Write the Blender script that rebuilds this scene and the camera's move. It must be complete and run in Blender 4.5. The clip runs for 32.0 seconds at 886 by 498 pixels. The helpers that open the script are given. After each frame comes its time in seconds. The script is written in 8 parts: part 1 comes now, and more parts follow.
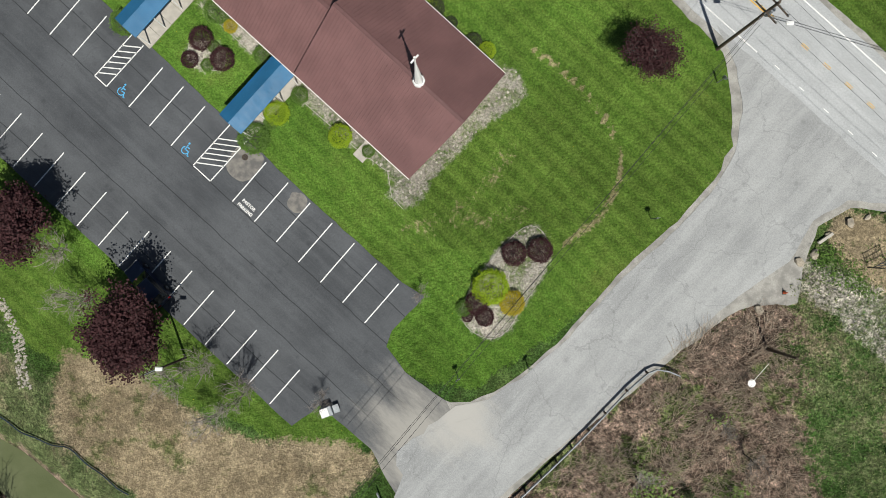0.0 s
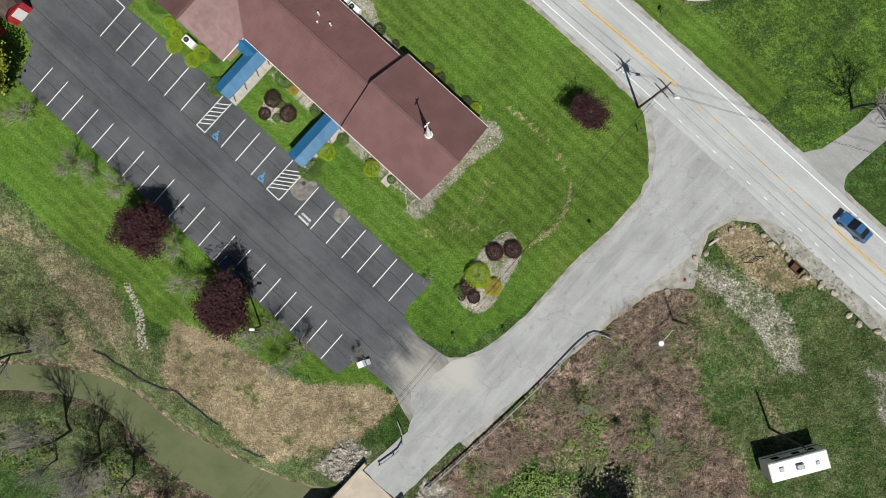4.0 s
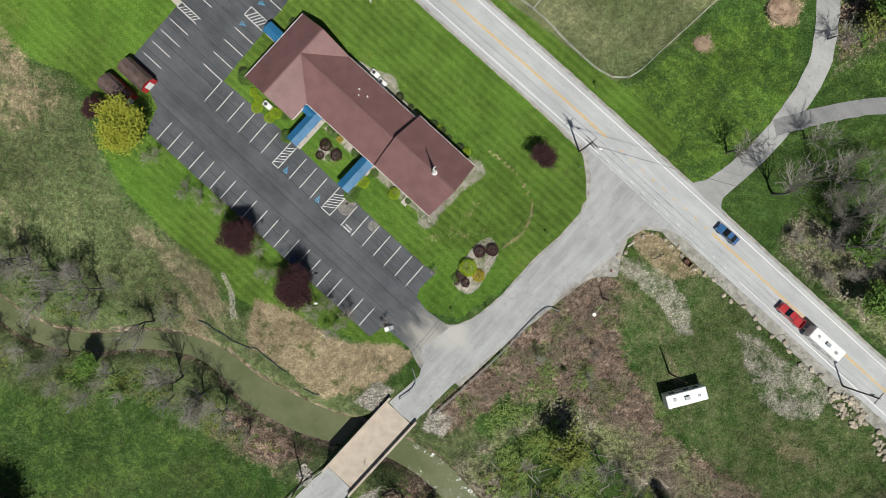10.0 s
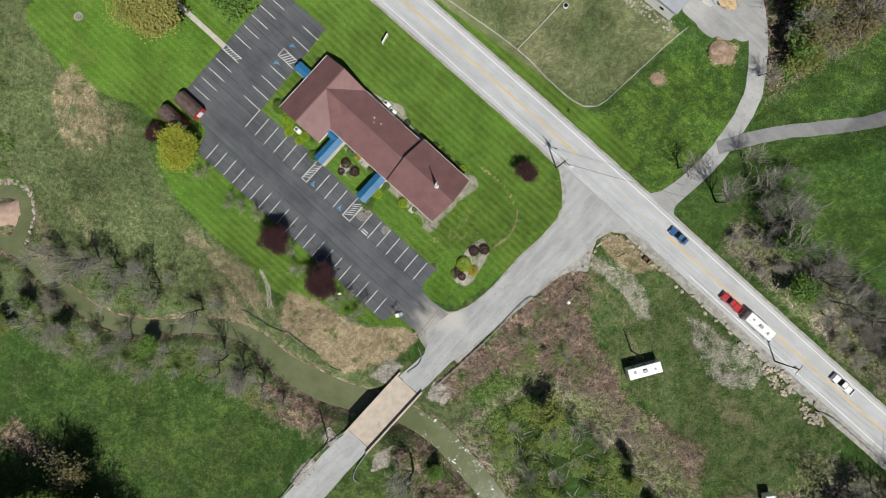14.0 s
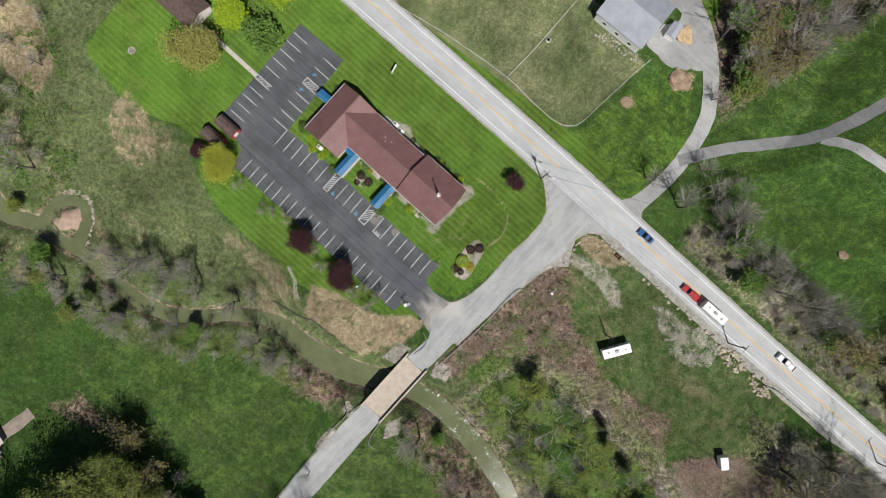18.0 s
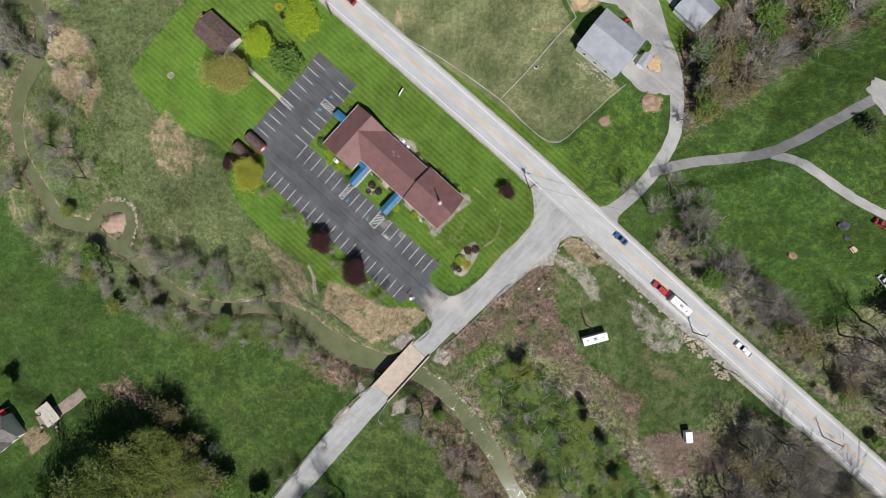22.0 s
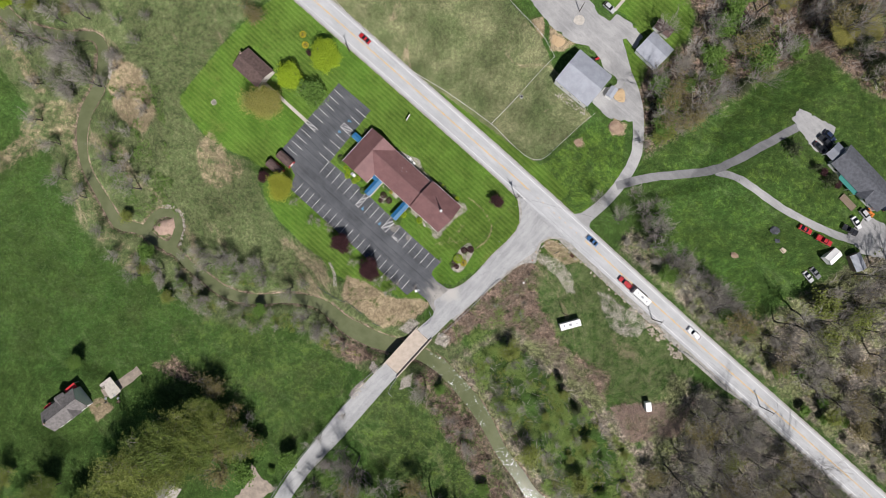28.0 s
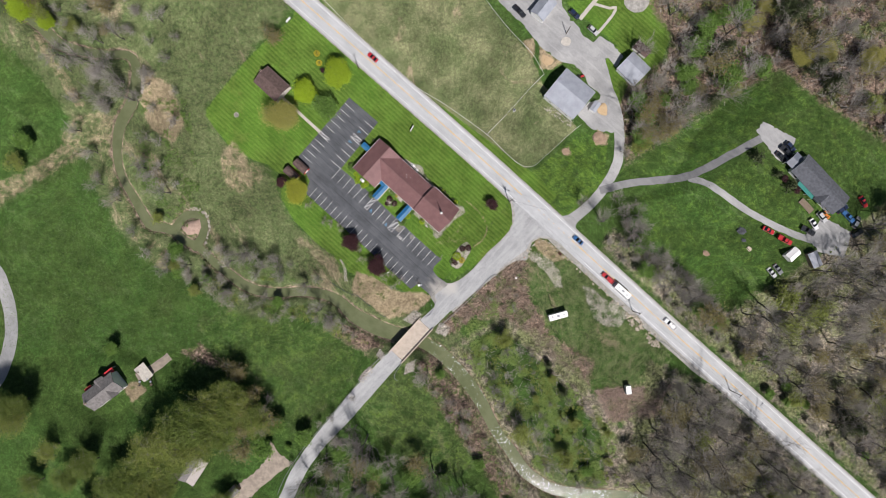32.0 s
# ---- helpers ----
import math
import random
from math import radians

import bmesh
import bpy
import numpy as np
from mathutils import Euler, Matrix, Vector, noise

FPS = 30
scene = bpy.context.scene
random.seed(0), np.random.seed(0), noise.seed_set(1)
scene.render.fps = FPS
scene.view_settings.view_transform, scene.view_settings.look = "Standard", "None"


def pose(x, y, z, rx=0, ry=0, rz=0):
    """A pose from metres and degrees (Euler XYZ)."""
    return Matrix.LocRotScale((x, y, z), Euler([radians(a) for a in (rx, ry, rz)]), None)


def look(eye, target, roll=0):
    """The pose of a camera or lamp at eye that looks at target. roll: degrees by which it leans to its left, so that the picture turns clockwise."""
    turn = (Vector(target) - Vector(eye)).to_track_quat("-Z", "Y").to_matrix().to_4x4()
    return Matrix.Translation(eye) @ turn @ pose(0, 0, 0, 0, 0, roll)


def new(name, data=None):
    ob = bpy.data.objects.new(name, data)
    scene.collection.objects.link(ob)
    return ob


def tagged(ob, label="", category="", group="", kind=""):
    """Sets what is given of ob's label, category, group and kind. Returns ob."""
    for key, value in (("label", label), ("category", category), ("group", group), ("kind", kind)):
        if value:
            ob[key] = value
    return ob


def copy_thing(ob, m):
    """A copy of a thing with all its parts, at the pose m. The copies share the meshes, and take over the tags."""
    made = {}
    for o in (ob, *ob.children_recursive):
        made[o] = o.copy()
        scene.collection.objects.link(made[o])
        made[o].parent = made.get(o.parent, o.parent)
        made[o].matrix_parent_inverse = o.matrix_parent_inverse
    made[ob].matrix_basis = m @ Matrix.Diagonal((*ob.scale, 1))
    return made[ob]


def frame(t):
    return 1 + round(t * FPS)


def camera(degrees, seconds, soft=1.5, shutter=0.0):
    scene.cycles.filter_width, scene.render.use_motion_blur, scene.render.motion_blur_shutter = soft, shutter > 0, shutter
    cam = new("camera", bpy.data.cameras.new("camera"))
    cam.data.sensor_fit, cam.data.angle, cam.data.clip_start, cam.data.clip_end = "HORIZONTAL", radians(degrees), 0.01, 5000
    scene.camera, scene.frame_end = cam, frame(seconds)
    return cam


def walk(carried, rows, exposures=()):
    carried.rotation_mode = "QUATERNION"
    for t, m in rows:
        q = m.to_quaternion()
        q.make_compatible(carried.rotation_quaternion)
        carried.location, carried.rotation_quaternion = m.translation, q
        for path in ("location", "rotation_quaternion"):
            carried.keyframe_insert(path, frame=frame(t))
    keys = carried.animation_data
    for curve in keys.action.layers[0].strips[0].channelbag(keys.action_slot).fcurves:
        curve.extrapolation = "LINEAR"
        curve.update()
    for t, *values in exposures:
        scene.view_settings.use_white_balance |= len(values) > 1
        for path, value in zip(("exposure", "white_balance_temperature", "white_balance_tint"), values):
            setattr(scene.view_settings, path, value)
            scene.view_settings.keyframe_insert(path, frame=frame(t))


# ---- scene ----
cam = camera(73.0, 32.0, soft=0.75)
# seconds, x, y, height, and the small turns of a camera that looks straight down
ROWS = [
    (0, 0.00, 0.00, 55.70, 0.01, 0.89, 0.00),
    (1, -0.10, 0.06, 61.52, 0.13, 0.78, 0.05),
    (2, -0.25, 0.02, 67.28, 0.22, 0.69, 0.09),
    (3, -0.28, -0.21, 72.85, 0.24, 0.62, 0.11),
    (4, -0.30, -0.33, 78.56, 0.23, 0.54, 0.11),
    (5, -0.37, -0.36, 84.33, 0.21, 0.47, 0.09),
    (6, -0.44, -0.38, 90.02, 0.16, 0.40, 0.08),
    (7, -0.56, -0.45, 95.78, 0.11, 0.33, 0.08),
    (8, -0.63, -0.39, 101.68, 0.09, 0.27, 0.09),
    (9, -0.72, -0.25, 107.48, 0.10, 0.23, 0.13),
    (10, -0.78, -0.17, 113.21, 0.11, 0.21, 0.14),
    (11, -0.79, -0.13, 118.89, 0.13, 0.19, 0.13),
    (12, -0.82, -0.10, 124.71, 0.15, 0.17, 0.10),
    (13, -0.90, -0.14, 130.65, 0.14, 0.16, 0.04),
    (14, -0.98, -0.24, 136.57, 0.11, 0.14, -0.05),
    (15, -1.02, -0.33, 142.45, 0.07, 0.14, -0.16),
    (16, -1.09, -0.29, 148.27, 0.05, 0.16, -0.23),
    (17, -1.11, -0.21, 154.04, 0.02, 0.17, -0.26),
    (18, -1.16, -0.14, 159.77, -0.01, 0.18, -0.28),
    (19, -1.25, -0.04, 165.52, -0.04, 0.20, -0.29),
    (20, -1.30, 0.10, 171.23, -0.07, 0.19, -0.30),
    (21, -1.35, 0.16, 176.97, -0.11, 0.16, -0.27),
    (22, -1.55, 0.36, 182.50, -0.10, 0.10, -0.22),
    (23, -1.83, 0.54, 187.90, -0.08, -0.02, -0.16),
    (24, -2.14, 0.66, 193.53, -0.09, -0.14, -0.12),
    (25, -2.51, 0.79, 199.37, -0.12, -0.23, -0.10),
    (26, -2.87, 0.94, 205.31, -0.16, -0.31, -0.10),
    (27, -3.22, 1.05, 211.26, -0.21, -0.37, -0.11),
    (28, -3.52, 1.11, 217.19, -0.26, -0.42, -0.11),
    (29, -3.78, 1.12, 223.09, -0.31, -0.43, -0.11),
    (30, -3.89, 1.11, 228.93, -0.34, -0.42, -0.10),
    (31, -3.83, 1.12, 234.72, -0.34, -0.38, -0.09),
    (32, -3.55, 1.05, 240.47, -0.37, -0.36, -0.07),
]
walk(cam, [(t, pose(x, y, z, a, b, c)) for t, x, y, z, a, b, c in ROWS], [(0, -0.08, 6560, 6.5), (12, -0.08, 6530, 7.5), (24, 0.01, 6470, 13), (32, 0.06, 6430, 15)])
# ---- light ----
world = bpy.data.worlds.new("sky")
scene.world = world
world.use_nodes = True
SUN_HIGH, SUN_TURN = 57.0, 160.7
sky = world.node_tree.nodes.new("ShaderNodeTexSky")
sky.sky_type, sky.sun_disc = "NISHITA", False
sky.sun_elevation, sky.sun_rotation = radians(SUN_HIGH), radians(SUN_TURN)
world.node_tree.links.new(sky.outputs[0], world.node_tree.nodes["Background"].inputs[0])
world.node_tree.nodes["Background"].inputs[1].default_value = 0.041
sun = new("sun", bpy.data.lights.new("sun", "SUN"))
sun.data.energy, sun.data.angle, sun.data.color = 5.0, radians(0.55), (1.0, 0.965, 0.915)
_c = math.cos(radians(SUN_HIGH))
sun.matrix_world = look((60 * math.sin(radians(SUN_TURN)) * _c, 60 * math.cos(radians(SUN_TURN)) * _c, 60 * math.sin(radians(SUN_HIGH))), (0, 0, 0))

# ---- the site's own axes: u along the church and the main road, v across towards the road ----
ORG, ANG = Vector((-4.92, -3.15, 0)), radians(-42.45)
SITE = Matrix.Translation(ORG) @ Matrix.Rotation(ANG, 4, "Z")


def site(u, v, z=0.0, turn=0.0):
    """A pose in the site's axes."""
    return SITE @ pose(u, v, z, 0, 0, turn)


def spot(u, v):
    p = SITE @ Vector((u, v, 0))
    return p.x, p.y


# ---- materials ----
class Nodes:
    """A short hand for node trees."""

    def __init__(self, name):
        self.m = bpy.data.materials.new(name)
        self.m.use_nodes = True
        self.t = self.m.node_tree
        self.b = self.t.nodes["Principled BSDF"]
        self.geo = self.t.nodes.new("ShaderNodeNewGeometry").outputs["Position"]

    def put(self, sock, val):
        if isinstance(val, bpy.types.NodeSocket):
            self.t.links.new(val, sock)
        elif isinstance(val, (tuple, list)) and sock.type == "RGBA":
            sock.default_value = (*val[:3], 1)
        else:
            sock.default_value = val

    def noise(self, scale, detail=4.0, rough=0.6, vec=None, dist=0.0):
        n = self.t.nodes.new("ShaderNodeTexNoise")
        self.put(n.inputs["Vector"], vec or self.geo)
        n.inputs["Scale"].default_value, n.inputs["Detail"].default_value = scale, detail
        n.inputs["Roughness"].default_value, n.inputs["Distortion"].default_value = rough, dist
        return n.outputs["Fac"]

    def voro(self, scale, out="Distance", vec=None, feature="F1"):
        n = self.t.nodes.new("ShaderNodeTexVoronoi")
        n.feature = feature
        self.put(n.inputs["Vector"], vec or self.geo)
        n.inputs["Scale"].default_value = scale
        return n.outputs[out]

    def ramp(self, val, lo, hi, a=0.0, b=1.0):
        n = self.t.nodes.new("ShaderNodeMapRange")
        n.interpolation_type = "SMOOTHSTEP"
        for k, v in zip(("Value", "From Min", "From Max", "To Min", "To Max"), (val, lo, hi, a, b)):
            self.put(n.inputs[k], v)
        return n.outputs[0]

    def math(self, op, a, b=0.0):
        n = self.t.nodes.new("ShaderNodeMath")
        n.operation = op
        self.put(n.inputs[0], a), self.put(n.inputs[1], b)
        return n.outputs[0]

    def mix(self, fac, a, b, kind="MIX"):
        n = self.t.nodes.new("ShaderNodeMix")
        n.data_type, n.blend_type = "RGBA", kind
        self.put(n.inputs["Factor"], fac), self.put(n.inputs["A"], a), self.put(n.inputs["B"], b)
        return [o for o in n.outputs if o.type == "RGBA"][0]

    def stretch(self, turn, sx, sy, sz=1.0, vec=None):
        if sx != 1 or sy != 1:
            vec, turn = self.stretch(turn, 1, 1, 1, vec), 0.0
        n = self.t.nodes.new("ShaderNodeMapping")
        self.put(n.inputs["Vector"], vec or self.geo)
        n.inputs["Rotation"].default_value, n.inputs["Scale"].default_value = (0, 0, turn), (sx, sy, sz)
        return n.outputs[0]

    def attr(self, name):
        n = self.t.nodes.new("ShaderNodeAttribute")
        n.attribute_name = name
        s = self.t.nodes.new("ShaderNodeSeparateColor")
        self.t.links.new(n.outputs["Color"], s.inputs[0])
        return s.outputs

    def info(self, island=False):
        if island:
            return self.t.nodes.new("ShaderNodeNewGeometry").outputs["Random Per Island"]
        return self.t.nodes.new("ShaderNodeObjectInfo").outputs["Random"]

    def bump(self, height, dist=0.02, strength=1.0):
        n = self.t.nodes.new("ShaderNodeBump")
        n.inputs["Distance"].default_value, n.inputs["Strength"].default_value = dist, strength
        self.put(n.inputs["Height"], height)
        self.t.links.new(n.outputs[0], self.b.inputs["Normal"])

    def done(self, color, rough=0.8, metal=0.0, spec=None):
        self.put(self.b.inputs["Base Color"], color)
        self.put(self.b.inputs["Roughness"], rough)
        self.put(self.b.inputs["Metallic"], metal)
        if spec is not None:
            self.b.inputs["Specular IOR Level"].default_value = spec
        return self.m


def worn(name, color, rough=0.7, var=0.25, scale=3.0, metal=0.0, fine=30.0, bump=0.01, vary=0.0):
    """A plain surface with grain at two scales, and a slight change from object to object."""
    n = Nodes(name)
    dark = [c * (1 - var) for c in color]
    lite = [min(1, c * (1 + var)) for c in color]
    col = n.mix(n.ramp(n.noise(scale, 3), 0.3, 0.7), dark, lite)
    col = n.mix(n.ramp(n.noise(fine, 2), 0.35, 0.7, 0, 0.5), col, [c * (1 - 1.3 * var) for c in color])
    if vary:
        col = n.mix(n.ramp(n.info(), 0, 1, 0, 1), col, n.mix(1.0, col, (1 - vary, 1 - vary, 1 - vary), "MULTIPLY"))
    if bump:
        n.bump(n.noise(fine, 3), bump)
    return n.done(col, rough, metal)


def foliage(name, a, b, rough=0.7, trans=0.25):
    """Leaves: every leaf clump with a tone of its own, some light through it."""
    n = Nodes(name)
    col = n.mix(n.info(island=True), a, b)
    col = n.mix(n.ramp(n.noise(0.8, 2), 0.4, 0.7, 0, 0.4), col, [c * 0.7 for c in a])
    col = n.mix(n.ramp(n.info(), 0, 1, 0, 0.35), col, [c * 0.6 for c in b])
    n.done(col, rough, 0, 0.25)
    tr = n.t.nodes.new("ShaderNodeBsdfTranslucent")
    n.put(tr.inputs[0], col)
    mx = n.t.nodes.new("ShaderNodeMixShader")
    mx.inputs[0].default_value = trans
    n.t.links.new(n.b.outputs[0], mx.inputs[1]), n.t.links.new(tr.outputs[0], mx.inputs[2])
    n.t.links.new(mx.outputs[0], n.t.nodes["Material Output"].inputs[0])
    return n.m


def ground_material():
    """Meadow, with mown lawn, dry grass, brush litter, gravel, pasture, wood floor, garden stone by masks."""
    n = Nodes("ground")
    big, mid, fine = n.noise(0.035, 4, 0.6), n.noise(0.35, 5, 0.65), n.noise(2.6, 4, 0.7)
    blade = n.noise(9.0, 3, 0.75)
    edge = n.math("ADD", n.math("MULTIPLY", n.math("SUBTRACT", mid, 0.5), 0.9), n.math("MULTIPLY", n.math("SUBTRACT", fine, 0.5), 0.9))

    def cover(mask, soft=0.14):
        return n.ramp(n.math("ADD", mask, edge), 0.5 - soft, 0.5 + soft)

    # deep green meadow, tufted
    col = n.mix(n.ramp(mid, 0.3, 0.7), (0.049, 0.097, 0.022), (0.082, 0.142, 0.034))
    col = n.mix(n.ramp(big, 0.42, 0.62, 0, 0.55), col, (0.036, 0.084, 0.018))
    col = n.mix(n.ramp(n.noise(0.16, 6, 0.75, n.stretch(radians(38), 0.35, 1.3), 0.8), 0.54, 0.64, 0, 0.5), col, (0.110, 0.165, 0.058))
    col = n.mix(n.ramp(n.noise(0.05, 7, 0.72, dist=0.6), 0.54, 0.68, 0, 0.6), col, (0.090, 0.118, 0.042))
    col = n.mix(n.ramp(n.noise(1.1, 6, 0.85), 0.62, 0.68, 0, 0.6), col, (0.190, 0.185, 0.090))
    ra, rb, rc = n.attr("cover_a"), n.attr("cover_b"), n.attr("cover_c")
    # olive rough grass with straw
    rough = n.mix(n.ramp(mid, 0.3, 0.72), (0.084, 0.122, 0.045), (0.146, 0.172, 0.078))
    rough = n.mix(n.ramp(n.noise(0.032, 8, 0.70, n.stretch(radians(-20), 1.5, 0.7), 0.5), 0.545, 0.63, 0, 0.75), rough, (0.300, 0.240, 0.165))
    rough = n.mix(n.ramp(n.noise(0.3, 6, 0.8), 0.55, 0.68, 0, 0.6), rough, (0.085, 0.140, 0.040))
    rough = n.mix(n.ramp(n.noise(2.6, 5, 0.85), 0.60, 0.66, 0, 0.55), rough, (0.330, 0.280, 0.190))
    col = n.mix(cover(ra[1]), col, rough)
    # mown lawn with faint stripes
    strip = n.t.nodes.new("ShaderNodeTexWave")
    n.put(strip.inputs["Vector"], n.stretch(-ANG, 1, 1))
    strip.bands_direction, strip.inputs["Scale"].default_value, strip.inputs["Distortion"].default_value = "Y", 0.21, 1.2
    strip.inputs["Detail"].default_value, strip.inputs["Detail Scale"].default_value = 3.0, 0.35
    lawn = n.mix(n.ramp(fine, 0.25, 0.75), (0.078, 0.150, 0.022), (0.118, 0.200, 0.034))
    lawn = n.mix(n.ramp(strip.outputs["Fac"], 0.2, 0.8, 0, 0.7), lawn, (0.142, 0.228, 0.042))
    lawn = n.mix(n.ramp(big, 0.42, 0.62, 0, 0.6), lawn, (0.060, 0.136, 0.017))
    lawn = n.mix(n.ramp(n.noise(0.10, 6, 0.72), 0.56, 0.70, 0, 0.4), lawn, (0.150, 0.180, 0.045))
    lawn = n.mix(n.ramp(n.noise(1.3, 5, 0.85), 0.64, 0.72, 0, 0.35), lawn, (0.200, 0.200, 0.075))
    lawn = n.mix(n.ramp(n.voro(1.1), 0.0, 0.055, 0.9, 0), lawn, (0.62, 0.48, 0.03))
    col = n.mix(cover(ra[0], 0.1), col, lawn)
    # worn dry track and patches in the lawn
    dry = n.mix(n.ramp(fine, 0.35, 0.7), (0.245, 0.215, 0.105), (0.370, 0.325, 0.185))
    col = n.mix(n.ramp(n.math("ADD", rc[2], n.math("MULTIPLY", edge, 1.1)), 0.42, 0.68, 0, 0.9), col, dry)
    # dry tan slope
    tan = n.mix(n.ramp(mid, 0.3, 0.7), (0.250, 0.200, 0.125), (0.385, 0.315, 0.206))
    tan = n.mix(n.ramp(n.noise(0.25, 6, 0.75), 0.54, 0.66, 0, 0.8), tan, (0.080, 0.115, 0.030))
    tan = n.mix(n.ramp(n.noise(0.7, 6, 0.8), 0.52, 0.66, 0, 0.6), tan, (0.165, 0.125, 0.078))
    tan = n.mix(n.ramp(n.voro(1.6), 0.0, 0.075, 0.9, 0), tan, (0.52, 0.47, 0.38))
    col = n.mix(cover(ra[2]), col, tan)
    # brown bramble litter
    brush = n.mix(n.ramp(n.noise(1.2, 6, 0.8), 0.32, 0.68), (0.110, 0.080, 0.062), (0.400, 0.295, 0.232))
    brush = n.mix(n.ramp(n.noise(0.3, 6, 0.7, dist=0.8), 0.40, 0.62, 0.7, 0), brush, (0.120, 0.085, 0.064))
    brush = n.mix(n.ramp(n.noise(0.13, 7, 0.75), 0.51, 0.57, 0, 0.85), brush, (0.085, 0.125, 0.034))
    col = n.mix(cover(rb[0]), col, brush)
    # pasture, grazed short
    past = n.mix(n.ramp(n.noise(0.07, 6, 0.7), 0.32, 0.68), (0.126, 0.166, 0.068), (0.205, 0.212, 0.112))
    past = n.mix(n.ramp(n.noise(0.045, 6, 0.75, dist=1.2), 0.59, 0.69, 0, 0.8), past, (0.370, 0.305, 0.200))
    past = n.mix(n.ramp(n.noise(1.4, 5, 0.85), 0.64, 0.70, 0, 0.4), past, (0.300, 0.250, 0.150))
    col = n.mix(cover(rb[1], 0.08), col, past)
    # floor of the bare woods
    wood = n.mix(n.ramp(n.noise(0.4, 6, 0.8), 0.32, 0.68), (0.165, 0.145, 0.110), (0.385, 0.330, 0.262))
    wood = n.mix(n.ramp(n.noise(0.07, 6, 0.75), 0.42, 0.56, 0, 0.85), wood, (0.150, 0.175, 0.070))
    wood = n.mix(n.ramp(n.noise(2.2, 5, 0.85), 0.57, 0.70, 0, 0.6), wood, (0.360, 0.300, 0.240))
    col = n.mix(cover(rb[2]), col, wood)
    # gravel and bare stone
    chip = n.voro(7.0, "Color")
    grav = n.mix(n.ramp(mid, 0.3, 0.7), (0.340, 0.312, 0.268), (0.500, 0.465, 0.405))
    grav = n.mix(n.ramp(chip, 0.0, 1.0, 0, 0.28), grav, (0.16, 0.15, 0.13))
    grav = n.mix(n.ramp(n.noise(0.22, 7, 0.8), 0.52, 0.62, 0, 0.7), grav, (0.100, 0.125, 0.045))
    col = n.mix(cover(rc[0], 0.2), col, grav)
    # brown silt along the water
    silt = n.mix(n.ramp(mid, 0.3, 0.7), (0.150, 0.110, 0.082), (0.330, 0.255, 0.195))
    silt = n.mix(n.ramp(n.noise(0.25, 6, 0.75), 0.48, 0.62, 0, 0.8), silt, (0.085, 0.120, 0.036))
    col = n.mix(cover(rc[1]), col, silt)
    # blades and tufts, weaker where the grass is kept short
    wild = n.math("MAXIMUM", n.math("ADD", n.math("MULTIPLY", ra[1], 0.45), n.math("MULTIPLY", ra[2], -0.15)), n.math("MAXIMUM", n.math("MAXIMUM", rb[0], rb[2]), rc[1]))
    clump = n.math("MULTIPLY", n.ramp(n.noise(0.9, 6, 0.78), 0.44, 0.56, 0.52, 1.45), n.ramp(n.noise(3.2, 5, 0.8), 0.44, 0.56, 0.62, 1.38))
    soft = n.math("ADD", 1.0, n.math("MULTIPLY", n.math("SUBTRACT", clump, 1.0), n.math("MULTIPLY", n.ramp(wild, 0.2, 0.8, 0.42, 1.0), n.ramp(ra[0], 0.4, 0.7, 1.0, 0.4))))
    col = n.mix(1.0, col, soft, "MULTIPLY")
    col = n.mix(1.0, col, n.ramp(big, 0.36, 0.64, 0.80, 1.20), "MULTIPLY")
    col = n.mix(1.0, col, n.ramp(n.noise(0.11, 6, 0.7), 0.36, 0.64, 0.84, 1.16), "MULTIPLY")
    grain = n.math("SUBTRACT", n.ramp(n.noise(5.0, 5, 0.85), 0.43, 0.57, 0.60, 1.40), 1.0)
    grain = n.math("ADD", 1.0, n.math("MULTIPLY", grain, n.ramp(n.math("MAXIMUM", ra[0], n.math("MULTIPLY", ra[2], 0.9)), 0.4, 0.7, 1.0, 0.62)))
    col = n.mix(1.0, col, grain, "MULTIPLY")
    n.bump(n.math("ADD", n.math("MULTIPLY", fine, 1.0), n.math("MULTIPLY", blade, 0.6)), 0.35, 1.0)
    n.b.inputs["Diffuse Roughness"].default_value = 1.0
    return n.done(col, 0.95, 0, 0.1)


